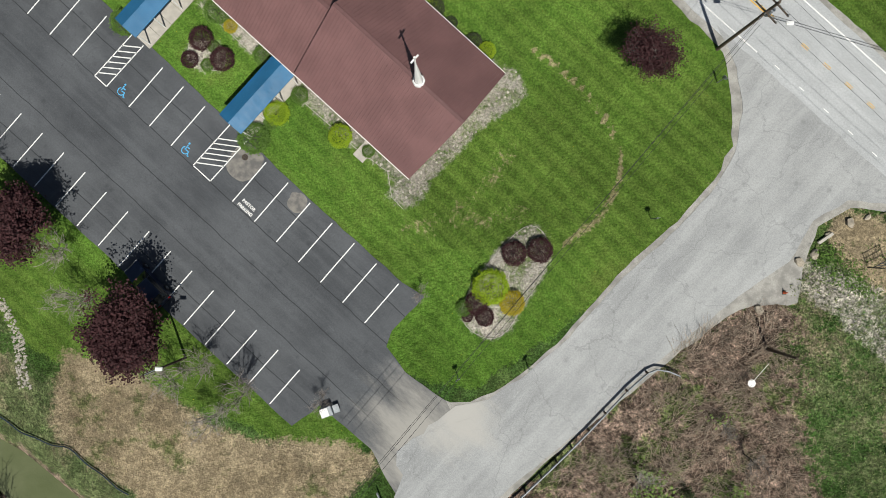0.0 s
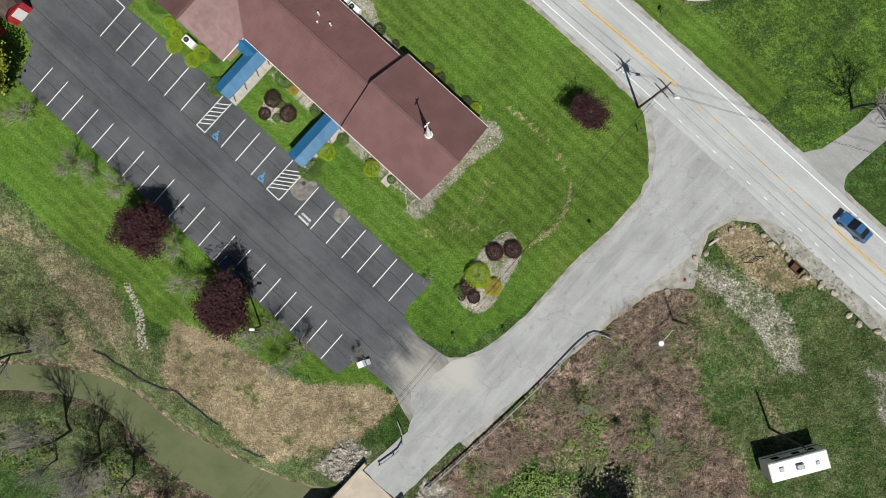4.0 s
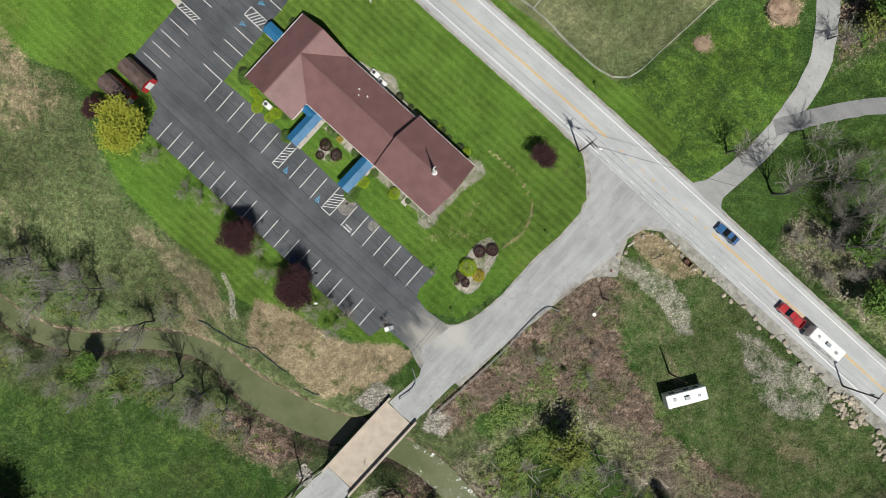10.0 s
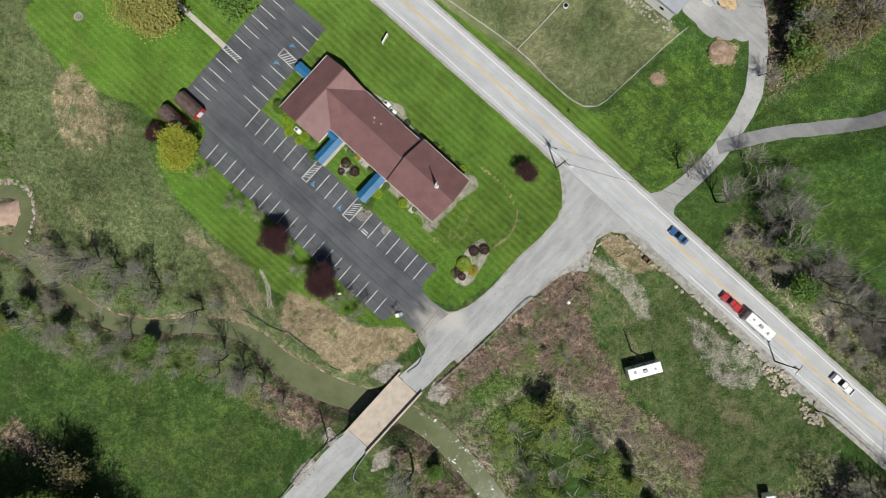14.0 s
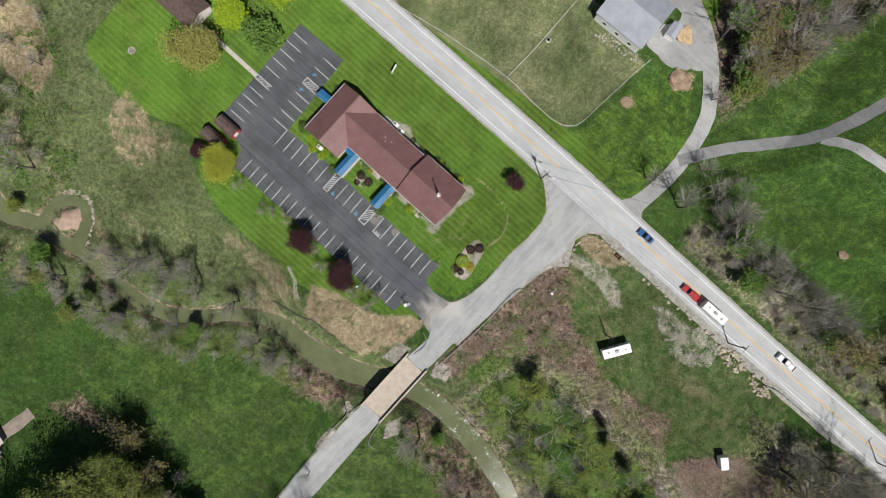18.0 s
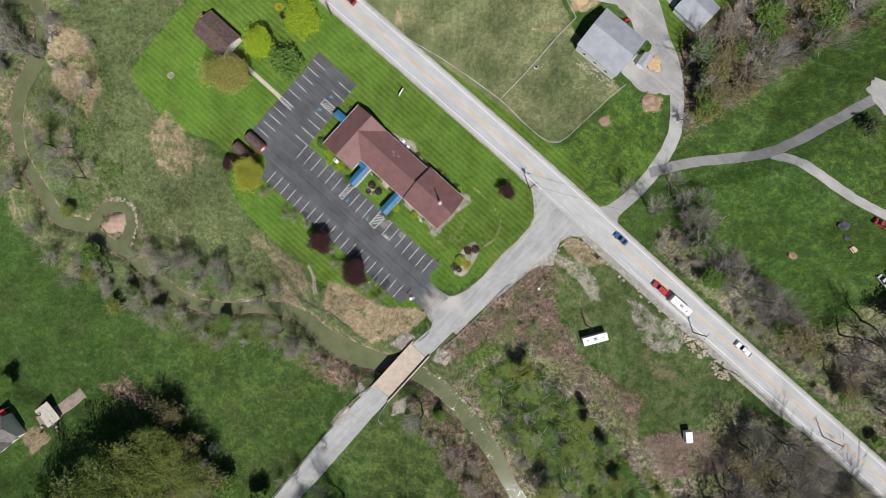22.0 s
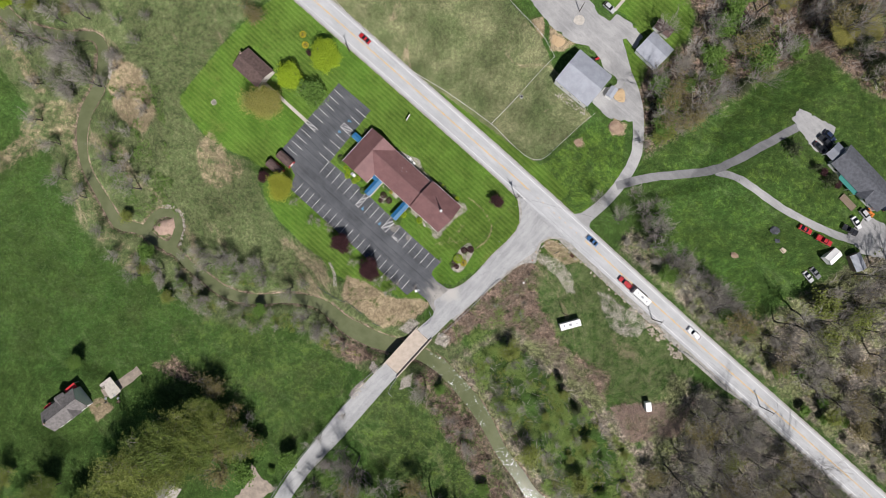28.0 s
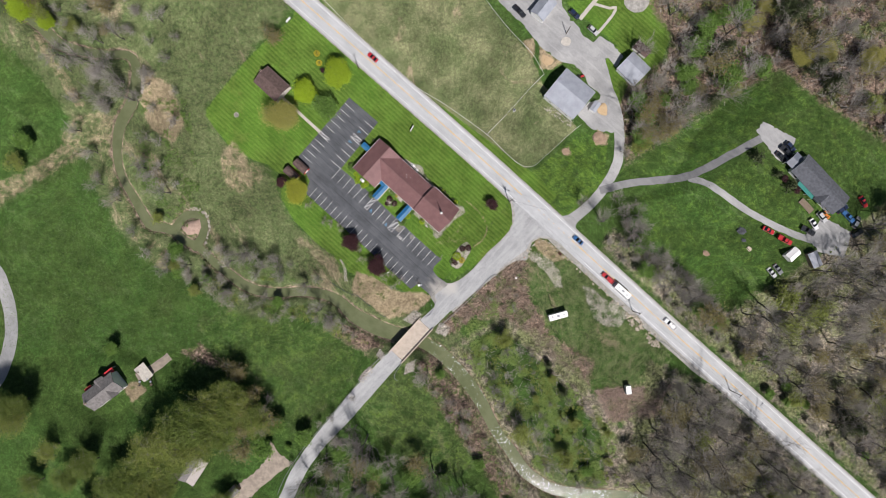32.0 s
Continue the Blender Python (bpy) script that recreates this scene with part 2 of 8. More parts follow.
def asphalt_material(name, base, light, cracks=0.5, joints=False, turn=0.0, dust=None):
    """Asphalt with worn streaks and cracks; dust: (x, y, reach, colour) of fine grit that traffic carries in."""
    n = Nodes(name)
    col = n.mix(n.ramp(n.noise(0.12, 4, 0.6), 0.3, 0.7), base, light)
    along = n.stretch(-ANG + turn, 0.05, 0.9)
    col = n.mix(n.ramp(n.noise(1.0, 4, 0.65, along), 0.42, 0.7, 0, 0.4), col, [c * 1.2 for c in light])
    col = n.mix(n.ramp(n.noise(1.7, 5, 0.75), 0.55, 0.75, 0, 0.5), col, [c * 0.7 for c in base])
    col = n.mix(n.ramp(n.voro(0.16, "Distance", n.noise_vec(), "DISTANCE_TO_EDGE"), 0.0, 0.012, cracks, 0), col, [c * 0.45 for c in base])
    col = n.mix(n.ramp(n.noise(22, 3, 0.8), 0.45, 0.75, 0, 0.4), col, [min(1, c * 1.5) for c in light])
    col = n.mix(1.0, col, n.ramp(n.noise(6.0, 4, 0.85), 0.42, 0.58, 0.92, 1.08), "MULTIPLY")
    col = n.mix(1.0, col, n.ramp(n.noise(0.5, 5, 0.7, n.stretch(-ANG + turn, 0.35, 1.0)), 0.38, 0.62, 0.95, 1.05), "MULTIPLY")
    if joints:
        w = n.t.nodes.new("ShaderNodeSeparateXYZ")
        n.put(w.inputs[0], n.stretch(-ANG, 1, 1))
        v = n.math("ADD", n.math("FRACT", n.math("DIVIDE", n.math("ADD", w.outputs[1], n.math("MULTIPLY", n.math("SUBTRACT", n.noise(0.3, 2), 0.5), 0.35)), 3.05)), -0.5)
        col = n.mix(n.ramp(n.math("ABSOLUTE", v), 0.006, 0.022, 0.75, 0), col, [c * 0.4 for c in base])
    # pale scuffs, and dark drips of oil
    col = n.mix(n.ramp(n.noise(0.8, 7, 0.8, dist=1.5), 0.60, 0.70, 0, 0.35), col, [min(1, c * 1.7) for c in light])
    col = n.mix(n.ramp(n.voro(0.45), 0.03, 0.16, 0.35, 0), col, [c * 0.55 for c in base])
    if dust:
        off = n.t.nodes.new("ShaderNodeVectorMath")
        off.operation = "DISTANCE"
        n.put(off.inputs[0], n.geo)
        off.inputs[1].default_value = (dust[0], dust[1], 0)
        reach = n.math("ADD", off.outputs["Value"], n.math("MULTIPLY", n.math("SUBTRACT", n.noise(0.35, 6, 0.7, n.stretch(-ANG, 0.4, 1.2)), 0.5), dust[2] * 1.6))
        col = n.mix(n.ramp(reach, dust[2] * 0.15, dust[2], 0.92, 0), col, dust[3])
    n.bump(n.noise(40, 3), 0.006)
    return n.done(col, 0.85, 0, 0.3)


def _noise_vec(self):
    n = self.t.nodes.new("ShaderNodeTexNoise")
    self.put(n.inputs["Vector"], self.geo)
    n.inputs["Scale"].default_value, n.inputs["Detail"].default_value = 0.5, 4
    m = self.t.nodes.new("ShaderNodeMix")
    m.data_type, m.blend_type = "RGBA", "ADD"
    m.inputs["Factor"].default_value = 1.0
    s = self.t.nodes.new("ShaderNodeVectorMath")
    s.operation = "SCALE"
    s.inputs["Scale"].default_value = 2.5
    self.put(s.inputs[0], n.outputs["Color"])
    self.put(m.inputs["A"], self.geo), self.put(m.inputs["B"], s.outputs[0])
    return [o for o in m.outputs if o.type == "RGBA"][0]


Nodes.noise_vec = _noise_vec


def metal_roof(name, color):
    n = Nodes(name)
    col = n.mix(n.ramp(n.noise(0.4, 4), 0.3, 0.7), [c * 0.88 for c in color], [c * 1.1 for c in color])
    col = n.mix(n.ramp(n.noise(9, 3), 0.5, 0.8, 0, 0.25), col, [c * 0.75 for c in color])
    return n.done(col, n.ramp(n.noise(1.5, 3), 0.3, 0.7, 0.42, 0.6), 0.0, 0.4)


M_GROUND = ground_material()
M_LOT = asphalt_material("lot_asphalt", (0.053, 0.057, 0.063), (0.100, 0.106, 0.114), 0.15, True, 0.0, (-2.5, -18.2, 8.5, (0.36, 0.345, 0.315)))
M_ROAD = asphalt_material("road_asphalt", (0.365, 0.375, 0.380), (0.425, 0.435, 0.440), 0.10)
M_LANE = asphalt_material("side_road_asphalt", (0.270, 0.276, 0.278), (0.360, 0.366, 0.364), 0.3, False, radians(90), (0.5, -15.6, 4.8, (0.44, 0.425, 0.395)))
M_DRIVE = asphalt_material("drive_gravel", (0.228, 0.230, 0.230), (0.335, 0.335, 0.328), 0.0)
M_DARKDRIVE = asphalt_material("drive_asphalt", (0.145, 0.147, 0.150), (0.205, 0.207, 0.208), 0.2)
M_SHOULDER = worn("shoulder_gravel", (0.34, 0.328, 0.30), 0.9, 0.3, 0.8, fine=14, bump=0.03)
M_DIRT = worn("dirt", (0.31, 0.262, 0.212), 0.95, 0.25, 0.5, fine=6, bump=0.04)
M_DECK = worn("bridge_concrete", (0.45, 0.385, 0.315), 0.8, 0.12, 0.5, fine=18)
M_CONC = worn("concrete", (0.46, 0.43, 0.38), 0.85, 0.15, 1.2, fine=25)
M_PAINT = worn("white_road_paint", (0.78, 0.78, 0.76), 0.6, 0.08, 2.0, fine=18, bump=0.0)
M_YELLOW = worn("yellow_road_paint", (0.72, 0.42, 0.05), 0.6, 0.15, 2.0, fine=18, bump=0.0)
M_BLUEPAINT = worn("blue_road_paint", (0.10, 0.42, 0.72), 0.6, 0.1, 3.0, fine=20, bump=0.0)
M_ROOF = metal_roof("maroon_metal_roof", (0.185, 0.098, 0.095))
M_ROOFTRIM = worn("roof_trim", (0.150, 0.078, 0.076), 0.5, 0.1)
M_BLUEROOF = metal_roof("blue_metal_roof", (0.022, 0.130, 0.265))
M_GREYROOF = metal_roof("grey_metal_roof", (0.30, 0.32, 0.36))
M_BLUEGREY = metal_roof("blue_grey_metal_roof", (0.135, 0.150, 0.180))
M_WHITE = worn("white_paint", (0.80, 0.80, 0.78), 0.55, 0.05, 1.5, fine=20, bump=0.003)
M_BRICK = worn("tan_brick", (0.40, 0.31, 0.23), 0.85, 0.2, 2.0, fine=12)
M_SHINGLE = worn("brown_shingle", (0.105, 0.070, 0.062), 0.9, 0.3, 1.2, fine=9, bump=0.02)
M_DARKSHINGLE = worn("dark_shingle", (0.092, 0.098, 0.112), 0.9, 0.25, 1.0, fine=9, bump=0.02)
M_GREYSHINGLE = worn("grey_shingle", (0.17, 0.16, 0.155), 0.9, 0.25, 1.0, fine=9, bump=0.02)
M_WOOD = worn("weathered_wood", (0.20, 0.155, 0.11), 0.85, 0.3, 4.0, fine=25)
M_POLE = worn("pole_wood", (0.085, 0.062, 0.045), 0.85, 0.3, 3.0, fine=20)
M_STEEL = worn("galvanised_steel", (0.30, 0.32, 0.34), 0.55, 0.15, 3.0, 0.5)
M_BLACK = worn("black_rubber", (0.02, 0.02, 0.022), 0.7, 0.2, 5.0)
M_SILTCLOTH = worn("silt_cloth", (0.03, 0.05, 0.075), 0.8, 0.3, 2.0)
M_GLASS = Nodes("dark_glass").done((0.015, 0.018, 0.022), 0.06, 0.0, 0.8)
M_BARK = worn("bark", (0.125, 0.113, 0.102), 0.9, 0.35, 5.0, fine=25, bump=0.02, vary=0.4)
M_PALETWIG = worn("pale_twigs", (0.34, 0.30, 0.27), 0.9, 0.25, 3.0, fine=20, bump=0.0, vary=0.2)
M_TWIG = worn("twigs", (0.36, 0.332, 0.298), 0.9, 0.3, 3.0, fine=20, bump=0.0, vary=0.45)
M_STONE = worn("pale_stone", (0.50, 0.46, 0.40), 0.9, 0.25, 2.5, fine=14, bump=0.03, vary=0.35)
M_ROCK = worn("boulder", (0.48, 0.42, 0.33), 0.9, 0.3, 1.5, fine=9, bump=0.05, vary=0.3)
M_RED = worn("red_paint", (0.45, 0.03, 0.035), 0.4, 0.12, 2.0, bump=0)
M_LEAF_RED = foliage("dark_red_leaves", (0.040, 0.016, 0.018), (0.085, 0.034, 0.036), trans=0.12)
M_LEAF_LIME = foliage("lime_leaves", (0.27, 0.40, 0.014), (0.38, 0.52, 0.04))
M_LEAF_GOLD = foliage("golden_leaves", (0.42, 0.34, 0.02), (0.60, 0.50, 0.05))
M_LEAF_SPRING = foliage("spring_leaves", (0.145, 0.185, 0.036), (0.27, 0.31, 0.078))
M_LEAF_YELLOW = foliage("yellow_spring_leaves", (0.30, 0.34, 0.03), (0.46, 0.48, 0.07))
M_LEAF_GREEN = foliage("green_leaves", (0.080, 0.160, 0.026), (0.185, 0.310, 0.065))
M_LEAF_DARK = foliage("dark_needles", (0.034, 0.052, 0.020), (0.085, 0.105, 0.042), trans=0.15)
M_LEAF_OAK = foliage("oak_flowers", (0.26, 0.26, 0.06), (0.44, 0.41, 0.13))
M_LEAF_PALE = foliage("grey_buds", (0.17, 0.158, 0.13), (0.36, 0.335, 0.28), trans=0.1)
M_LEAF_GROVE = foliage("grove_leaves", (0.070, 0.108, 0.020), (0.190, 0.250, 0.052), trans=0.2)
M_LEAF_HERB = foliage("herb_leaves", (0.140, 0.230, 0.045), (0.330, 0.440, 0.140), trans=0.2)
M_LEAF_OLIVE = foliage("olive_buds", (0.18, 0.165, 0.06), (0.27, 0.23, 0.10))

# ---- building helpers ----
def link(name, bm, material, parent=None, label="", smooth=False):
    me = bpy.data.meshes.new(name)
    bm.to_mesh(me)
    bm.free()
    for m in material if isinstance(material, (list, tuple)) else (material,):
        me.materials.append(m)
    if smooth:
        me.polygons.foreach_set("use_smooth", [True] * len(me.polygons))
    ob = new(name, me)
    if parent:
        ob.parent = parent
    return tagged(ob, label)


def part(name, bm, material, parent, label="", smooth=False):
    """One mesh under a thing or a part."""
    return link(name, bm, material, parent, label, smooth)


def thing(name, m, label, category, group="", kind=""):
    """An Empty at the base of a thing; its parts are built in its own axes."""
    ob = new(name)
    ob.empty_display_size = 0.3
    ob.matrix_world = m
    return tagged(ob, label, category, group, kind)


def box(bm, x0, x1, y0, y1, z0, z1, bevel=0.0, m=None):
    r = bmesh.ops.create_cube(bm, size=1, matrix=Matrix.Translation(((x0 + x1) / 2, (y0 + y1) / 2, (z0 + z1) / 2)) @ Matrix.Diagonal((x1 - x0, y1 - y0, z1 - z0, 1)))
    vs = r["verts"]
    if bevel:
        es = list({e for v in vs for e in v.link_edges})
        r = bmesh.ops.bevel(bm, geom=es, offset=bevel, segments=1, affect="EDGES")
        vs = r["verts"]
    if m:
        bmesh.ops.transform(bm, matrix=m, verts=list({v for v in vs}))
    return bm


def boxes(*args, bevel=0.0):
    bm = bmesh.new()
    for a in args:
        box(bm, *a, bevel=bevel)
    return bm


def rod(bm, a, b, r0, r1=None, n=6):
    """A tapered round bar from a to b."""
    a, b = Vector(a), Vector(b)
    d = b - a
    if d.length < 1e-5:
        return bm
    bmesh.ops.create_cone(bm, cap_ends=True, segments=n, radius1=r0, radius2=r0 if r1 is None else r1, depth=d.length,
                          matrix=Matrix.Translation((a + b) / 2) @ d.to_track_quat("Z", "Y").to_matrix().to_4x4())
    return bm


def rods(*args, n=6):
    bm = bmesh.new()
    for a in args:
        rod(bm, *a, n=n)
    return bm


def prism(pts, z0, z1, bm=None):
    """A slab over a plan of corners, anticlockwise or not."""
    bm = bm or bmesh.new()
    top = [bm.verts.new((x, y, z1)) for x, y in pts]
    low = [bm.verts.new((x, y, z0)) for x, y in pts]
    k = len(pts)
    faces = [bm.faces.new(top), bm.faces.new(low[::-1])]
    for i in range(k):
        faces.append(bm.faces.new((low[i], low[(i + 1) % k], top[(i + 1) % k], top[i])))
    bmesh.ops.recalc_face_normals(bm, faces=faces)
    return bm


def ragged(pts, step=1.2, amp=0.08, seed=1):
    """The outline with points every step and a broken edge."""
    out = []
    k = len(pts)
    for i in range(k):
        a, b = Vector(pts[i]), Vector(pts[(i + 1) % k])
        c = max(1, int((b - a).length / step))
        for j in range(c):
            p = a.lerp(b, j / c)
            q = Vector((p.x * 0.9 + seed * 7.1, p.y * 0.9, 0))
            out.append((p.x + amp * noise.noise(q), p.y + amp * noise.noise(q + Vector((31, 17, 5)))))
    return out


def curve_pts(pts, step=1.5):
    """A smooth line through a few points (Catmull-Rom)."""
    P = [Vector(p) for p in pts]
    P = [2 * P[0] - P[1]] + P + [2 * P[-1] - P[-2]]
    out = []
    for i in range(1, len(P) - 2):
        c = max(2, int((P[i + 1] - P[i]).length / step))
        for j in range(c):
            t = j / c
            out.append(0.5 * (2 * P[i] + (P[i + 1] - P[i - 1]) * t + (2 * P[i - 1] - 5 * P[i] + 4 * P[i + 1] - P[i + 2]) * t * t
                              + (3 * P[i] - P[i - 1] - 3 * P[i + 1] + P[i + 2]) * t ** 3))
    out.append(P[-2])
    return out


# ---- the lie of the land ----
CREEK = [(-190, 112), (-170.7, 94.7), (-163.9, 89.5), (-158.3, 83.4), (-149.2, 79.9), (-137.8, 78.4), (-129.8, 78.4), (-126.4, 74.3), (-126.5, 66.3), (-128.3, 58.3), (-132.2, 51.4),
         (-134.1, 42.2), (-132.8, 30.8), (-126.5, 19.0), (-121.0, 9.9), (-116.2, 8.6), (-111.5, 7.0), (-107.5, 3.4), (-102.5, 1.0), (-99.2, -1.4), (-95.2, -5.6), (-89.5, -10.0), (-83.6, -14.6), (-77, -17.4), (-69, -18.4), (-60.5, -17.8),
         (-50.3, -18.9), (-44.2, -22.0), (-38.8, -27.2), (-33.4, -30.2), (-28, -32.9), (-22.1, -34.9), (-12, -37.8), (-3.2, -42.6), (3.6, -49.6), (9.6, -57), (14.8, -65.4), (18.2, -72.4), (21.8, -78.2), (26.0, -83.6),
         (30.0, -90.0), (36.0, -95.2), (44.3, -99.2), (57, -101), (75, -102.4), (100, -110)]
LOOP = [(-110.5, 8.0), (-107.5, 12.4), (-103.6, 13.8), (-100.0, 12.6), (-98.9, 8.6), (-100, 4.2), (-102.5, 0.5)]
SANDBAR = [(-108.2, 8.3), (-105, 10.8), (-101, 11.6), (-100.4, 8.3), (-101.4, 5.6), (-105.4, 5.2)]
creek_line = np.array([p[:] for p in curve_pts(CREEK, 3.0)])
loop_line = np.array([p[:] for p in curve_pts(LOOP, 2.0)])
LOT = [(-68.3, 23.4), (-53.2, 23.9), (-52.2, 11.5), (-51.6, 0.2), (-38, 0.7), (-11.5, 0.1), (0.2, 0.2), (2.6, 0.6), (2.5, -3.8), (3.1, -5.2), (6.0, -5.8), (10.6, -5.2),
       (13.0, -6), (13.0, -11), (13.2, -14.8), (11.6, -14.4), (8.5, -13.2), (2.2, -13.5), (1.6, -16.7), (-55.8, -16.7), (-57.5, -12), (-67.4, -8.0)]


DITCH = [(-175, 22.5), (-168.4, 27.4), (-159.6, 33.0), (-148.6, 40.0), (-142, 43.6), (-138, 43.4), (-134, 41)]


def line_distance(X, Y, pts):
    d = np.full(X.shape, 1e9)
    for (ax, ay), (bx, by) in zip(pts[:-1], pts[1:]):
        vx, vy = bx - ax, by - ay
        t = np.clip(((X - ax) * vx + (Y - ay) * vy) / (vx * vx + vy * vy + 1e-9), 0, 1)
        d = np.minimum(d, (X - ax - t * vx) ** 2 + (Y - ay - t * vy) ** 2)
    return np.sqrt(d)


def inside(X, Y, poly):
    """Signed distance to a closed outline, positive inside."""
    pts = list(poly) + [poly[0]]
    ins = np.zeros(X.shape, bool)
    for (ax, ay), (bx, by) in zip(pts[:-1], pts[1:]):
        if ay != by:
            ins ^= ((ay > Y) != (by > Y)) & (X < (bx - ax) * (Y - ay) / (by - ay) + ax)
    d = line_distance(X, Y, pts)
    return np.where(ins, d, -d)


def ease(x, lo, hi):
    t = np.clip((x - lo) / (hi - lo), 0, 1)
    return t * t * (3 - 2 * t)


LANE_MID = [spot(*p) for p in ((18, 30), (18, 15), (17.5, 0), (16.5, -12), (15.6, -24), (15.6, -41))] + [(-25.0, -47.8), (-33.6, -57.2), (-43.6, -68.7), (-53.6, -80.2), (-60.9, -91.2), (-64.6, -99.5), (-72, -116)]
FLAT = [spot(*p) for p in ((-75, 60), (-75, 22), (-70, -9), (-57, -18), (3, -18), (6, -15), (12, -15), (24, -6), (27, 20), (120, 22), (120, 60))]


def width_of_creek(X, Y):
    return 1.3 + 0.45 * np.sin(X * 0.09 + 1.0) * np.cos(Y * 0.11) + 0.8 * ease(X, -50, -32) - 0.5 * ease(X, -8, 8)


def land(X, Y):
    """The ground's height: level at the roads and the church, falling to the creek."""
    X, Y = np.asarray(X, float), np.asarray(Y, float)
    s = np.minimum(line_distance(X, Y, creek_line) - width_of_creek(X, Y), line_distance(X, Y, loop_line) - 1.1)
    away = np.minimum(ease(-inside(X, Y, FLAT), 0.5, 16), ease(line_distance(X, Y, LANE_MID), 4.2, 12))
    low = -1.5 * np.exp(-(np.maximum(s, 0) / 40) ** 2) * away + 0.10 * away * np.sin(X * 0.13) * np.cos(Y * 0.11)
    bed = -3.9 + np.maximum(s, -1) * 0.25
    k = ease(s, -0.5, 3.6)
    cut = 1.1 * np.exp(-(line_distance(X, Y, DITCH) / 1.1) ** 2)
    return np.where(s < 3.6, bed * (1 - k) + low * k, low - cut) - 0.05


# feet of the hills: the yard's terrace, the high ground beyond it, the farmhouse's rise
FOOT_YARD = [(-20, 110), (15, 50), (32, 34), (46, 20), (50, 16), (62, 8), (80, -6), (112, -32), (160, -60), (3000, -1500), (3000, 3000), (-20, 3000)]
FOOT_EAST = [(58, 22), (62, 8), (80, -6), (112, -32), (160, -60), (3000, -1500), (3000, 3000), (110, 3000), (100, 85), (72, 55), (66, 32)]
FOOT_FARM = [(-3000, -20), (-150, -25), (-110, -30), (-75, -45), (-70, -80), (-80, -120), (-80, -3000), (-3000, -3000)]
PADS = ((48, 60.7, 10), (73.8, 71.2, 7), (148, 25.2, 14), (134, 41, 9), (-136, -56, 9), (-104, -87, 8), (150, 5, 9))


def hills(x, y):
    h = np.maximum(9 * ease(inside(x, y, FOOT_YARD), 2, 45), 17 * ease(inside(x, y, FOOT_EAST), 2, 50))
    return np.maximum(h, 8 * ease(inside(x, y, FOOT_FARM), 0, 50))


PAD_HIGH = [float(hills(np.array([float(a)]), np.array([float(b)]))[0]) for a, b, _ in PADS]


def rise(x, y):
    """How far the hills lift the ground over the valley floor; level round the houses."""
    h = hills(x, y)
    for (a, b, r), top in zip(PADS, PAD_HIGH):
        w = 1 - ease(np.hypot(x - a, y - b), r, r + 9)
        h = h * (1 - w) + top * w
    return h


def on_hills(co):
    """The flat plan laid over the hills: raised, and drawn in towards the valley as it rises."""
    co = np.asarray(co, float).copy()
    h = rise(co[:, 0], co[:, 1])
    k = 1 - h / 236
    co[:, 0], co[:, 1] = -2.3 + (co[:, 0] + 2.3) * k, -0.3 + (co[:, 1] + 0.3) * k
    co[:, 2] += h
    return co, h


def axis(lo, hi, step, far):
    mid = np.arange(lo, hi + step / 2, step)
    out = step * 1.35 ** np.arange(1, 40)
    out = np.cumsum(out)
    out = out[out < far]
    return np.concatenate([lo - out[::-1], mid, hi + out])


gx, gy = axis(-186, 182, 0.72, 2600), axis(-106, 108, 0.72, 2600)
GX, GY = np.meshgrid(gx, gy)
GZ = land(GX, GY)
HX, HY = GX.ravel(), GY.ravel()
nv, nx, ny = HX.size, gx.size, gy.size
idx = np.arange(nv).reshape(ny, nx)
quads = np.stack([idx[:-1, :-1], idx[:-1, 1:], idx[1:, 1:], idx[1:, :-1]], -1).reshape(-1, 4)
gm = bpy.data.meshes.new("ground")
gm.vertices.add(nv)
gm.vertices.foreach_set("co", np.stack([HX, HY, GZ.ravel()], -1).ravel())
gm.loops.add(quads.size)
gm.loops.foreach_set("vertex_index", quads.ravel())
gm.polygons.add(len(quads))
gm.polygons.foreach_set("loop_start", np.arange(len(quads)) * 4)
gm.polygons.foreach_set("use_smooth", np.ones(len(quads), bool))
gm.update(calc_edges=True)
gm.materials.append(M_GROUND)

LAWN = [(-66, 89), (-63, 91), (-59, 99), (25, 20), (27, 10), (22, 2), (8, -9), (2, -13), (-5, -12), (-9, -20), (-16, -18), (-21, -16), (-31, -13), (-40, -10), (-46, -3), (-53, 2),
        (-62, 11), (-67, 20), (-67, 29), (-72, 33), (-80, 36), (-89, 42), (-97, 53), (-97, 56), (-82, 74), (-73, 83)]
ROUGH = [(-120, 101), (-62, 101), (-82, 74), (-97, 56), (-89, 42), (-73, 33), (-67, 20), (-62, 11), (-53, 2), (-44, -7), (-42, -18), (-57, -12), (-78, -7),
         (-96, 0), (-105, 4), (-109, 16), (-120, 25), (-127, 43), (-122, 59), (-116, 79)]
DITCH_SIDE = [(-154.0, 46.5), (-148.5, 53.1), (-139.7, 54.2), (-133.1, 52.0), (-133.2, 44.3), (-132.8, 39.4), (-142.0, 39.0), (-153.0, 33.6), (-164.0, 27.5), (-180, 17), (-180, 26), (-164.0, 34.2), (-156.2, 39.8)]
WEST_STRIP = [(-168.0, 90.4), (-163.2, 92.6), (-161.9, 83.8), (-156.1, 73.9), (-150.6, 66.3), (-146.3, 57.5), (-149.6, 56.4), (-153.9, 64.1), (-161.5, 76.1)]
WEST_BANK = [(-141, 40), (-136.5, 40), (-133, 28), (-125, 14), (-121, 4), (-112, -2), (-104, -6), (-106, -12), (-118, -7), (-127, 4), (-135, 22)]
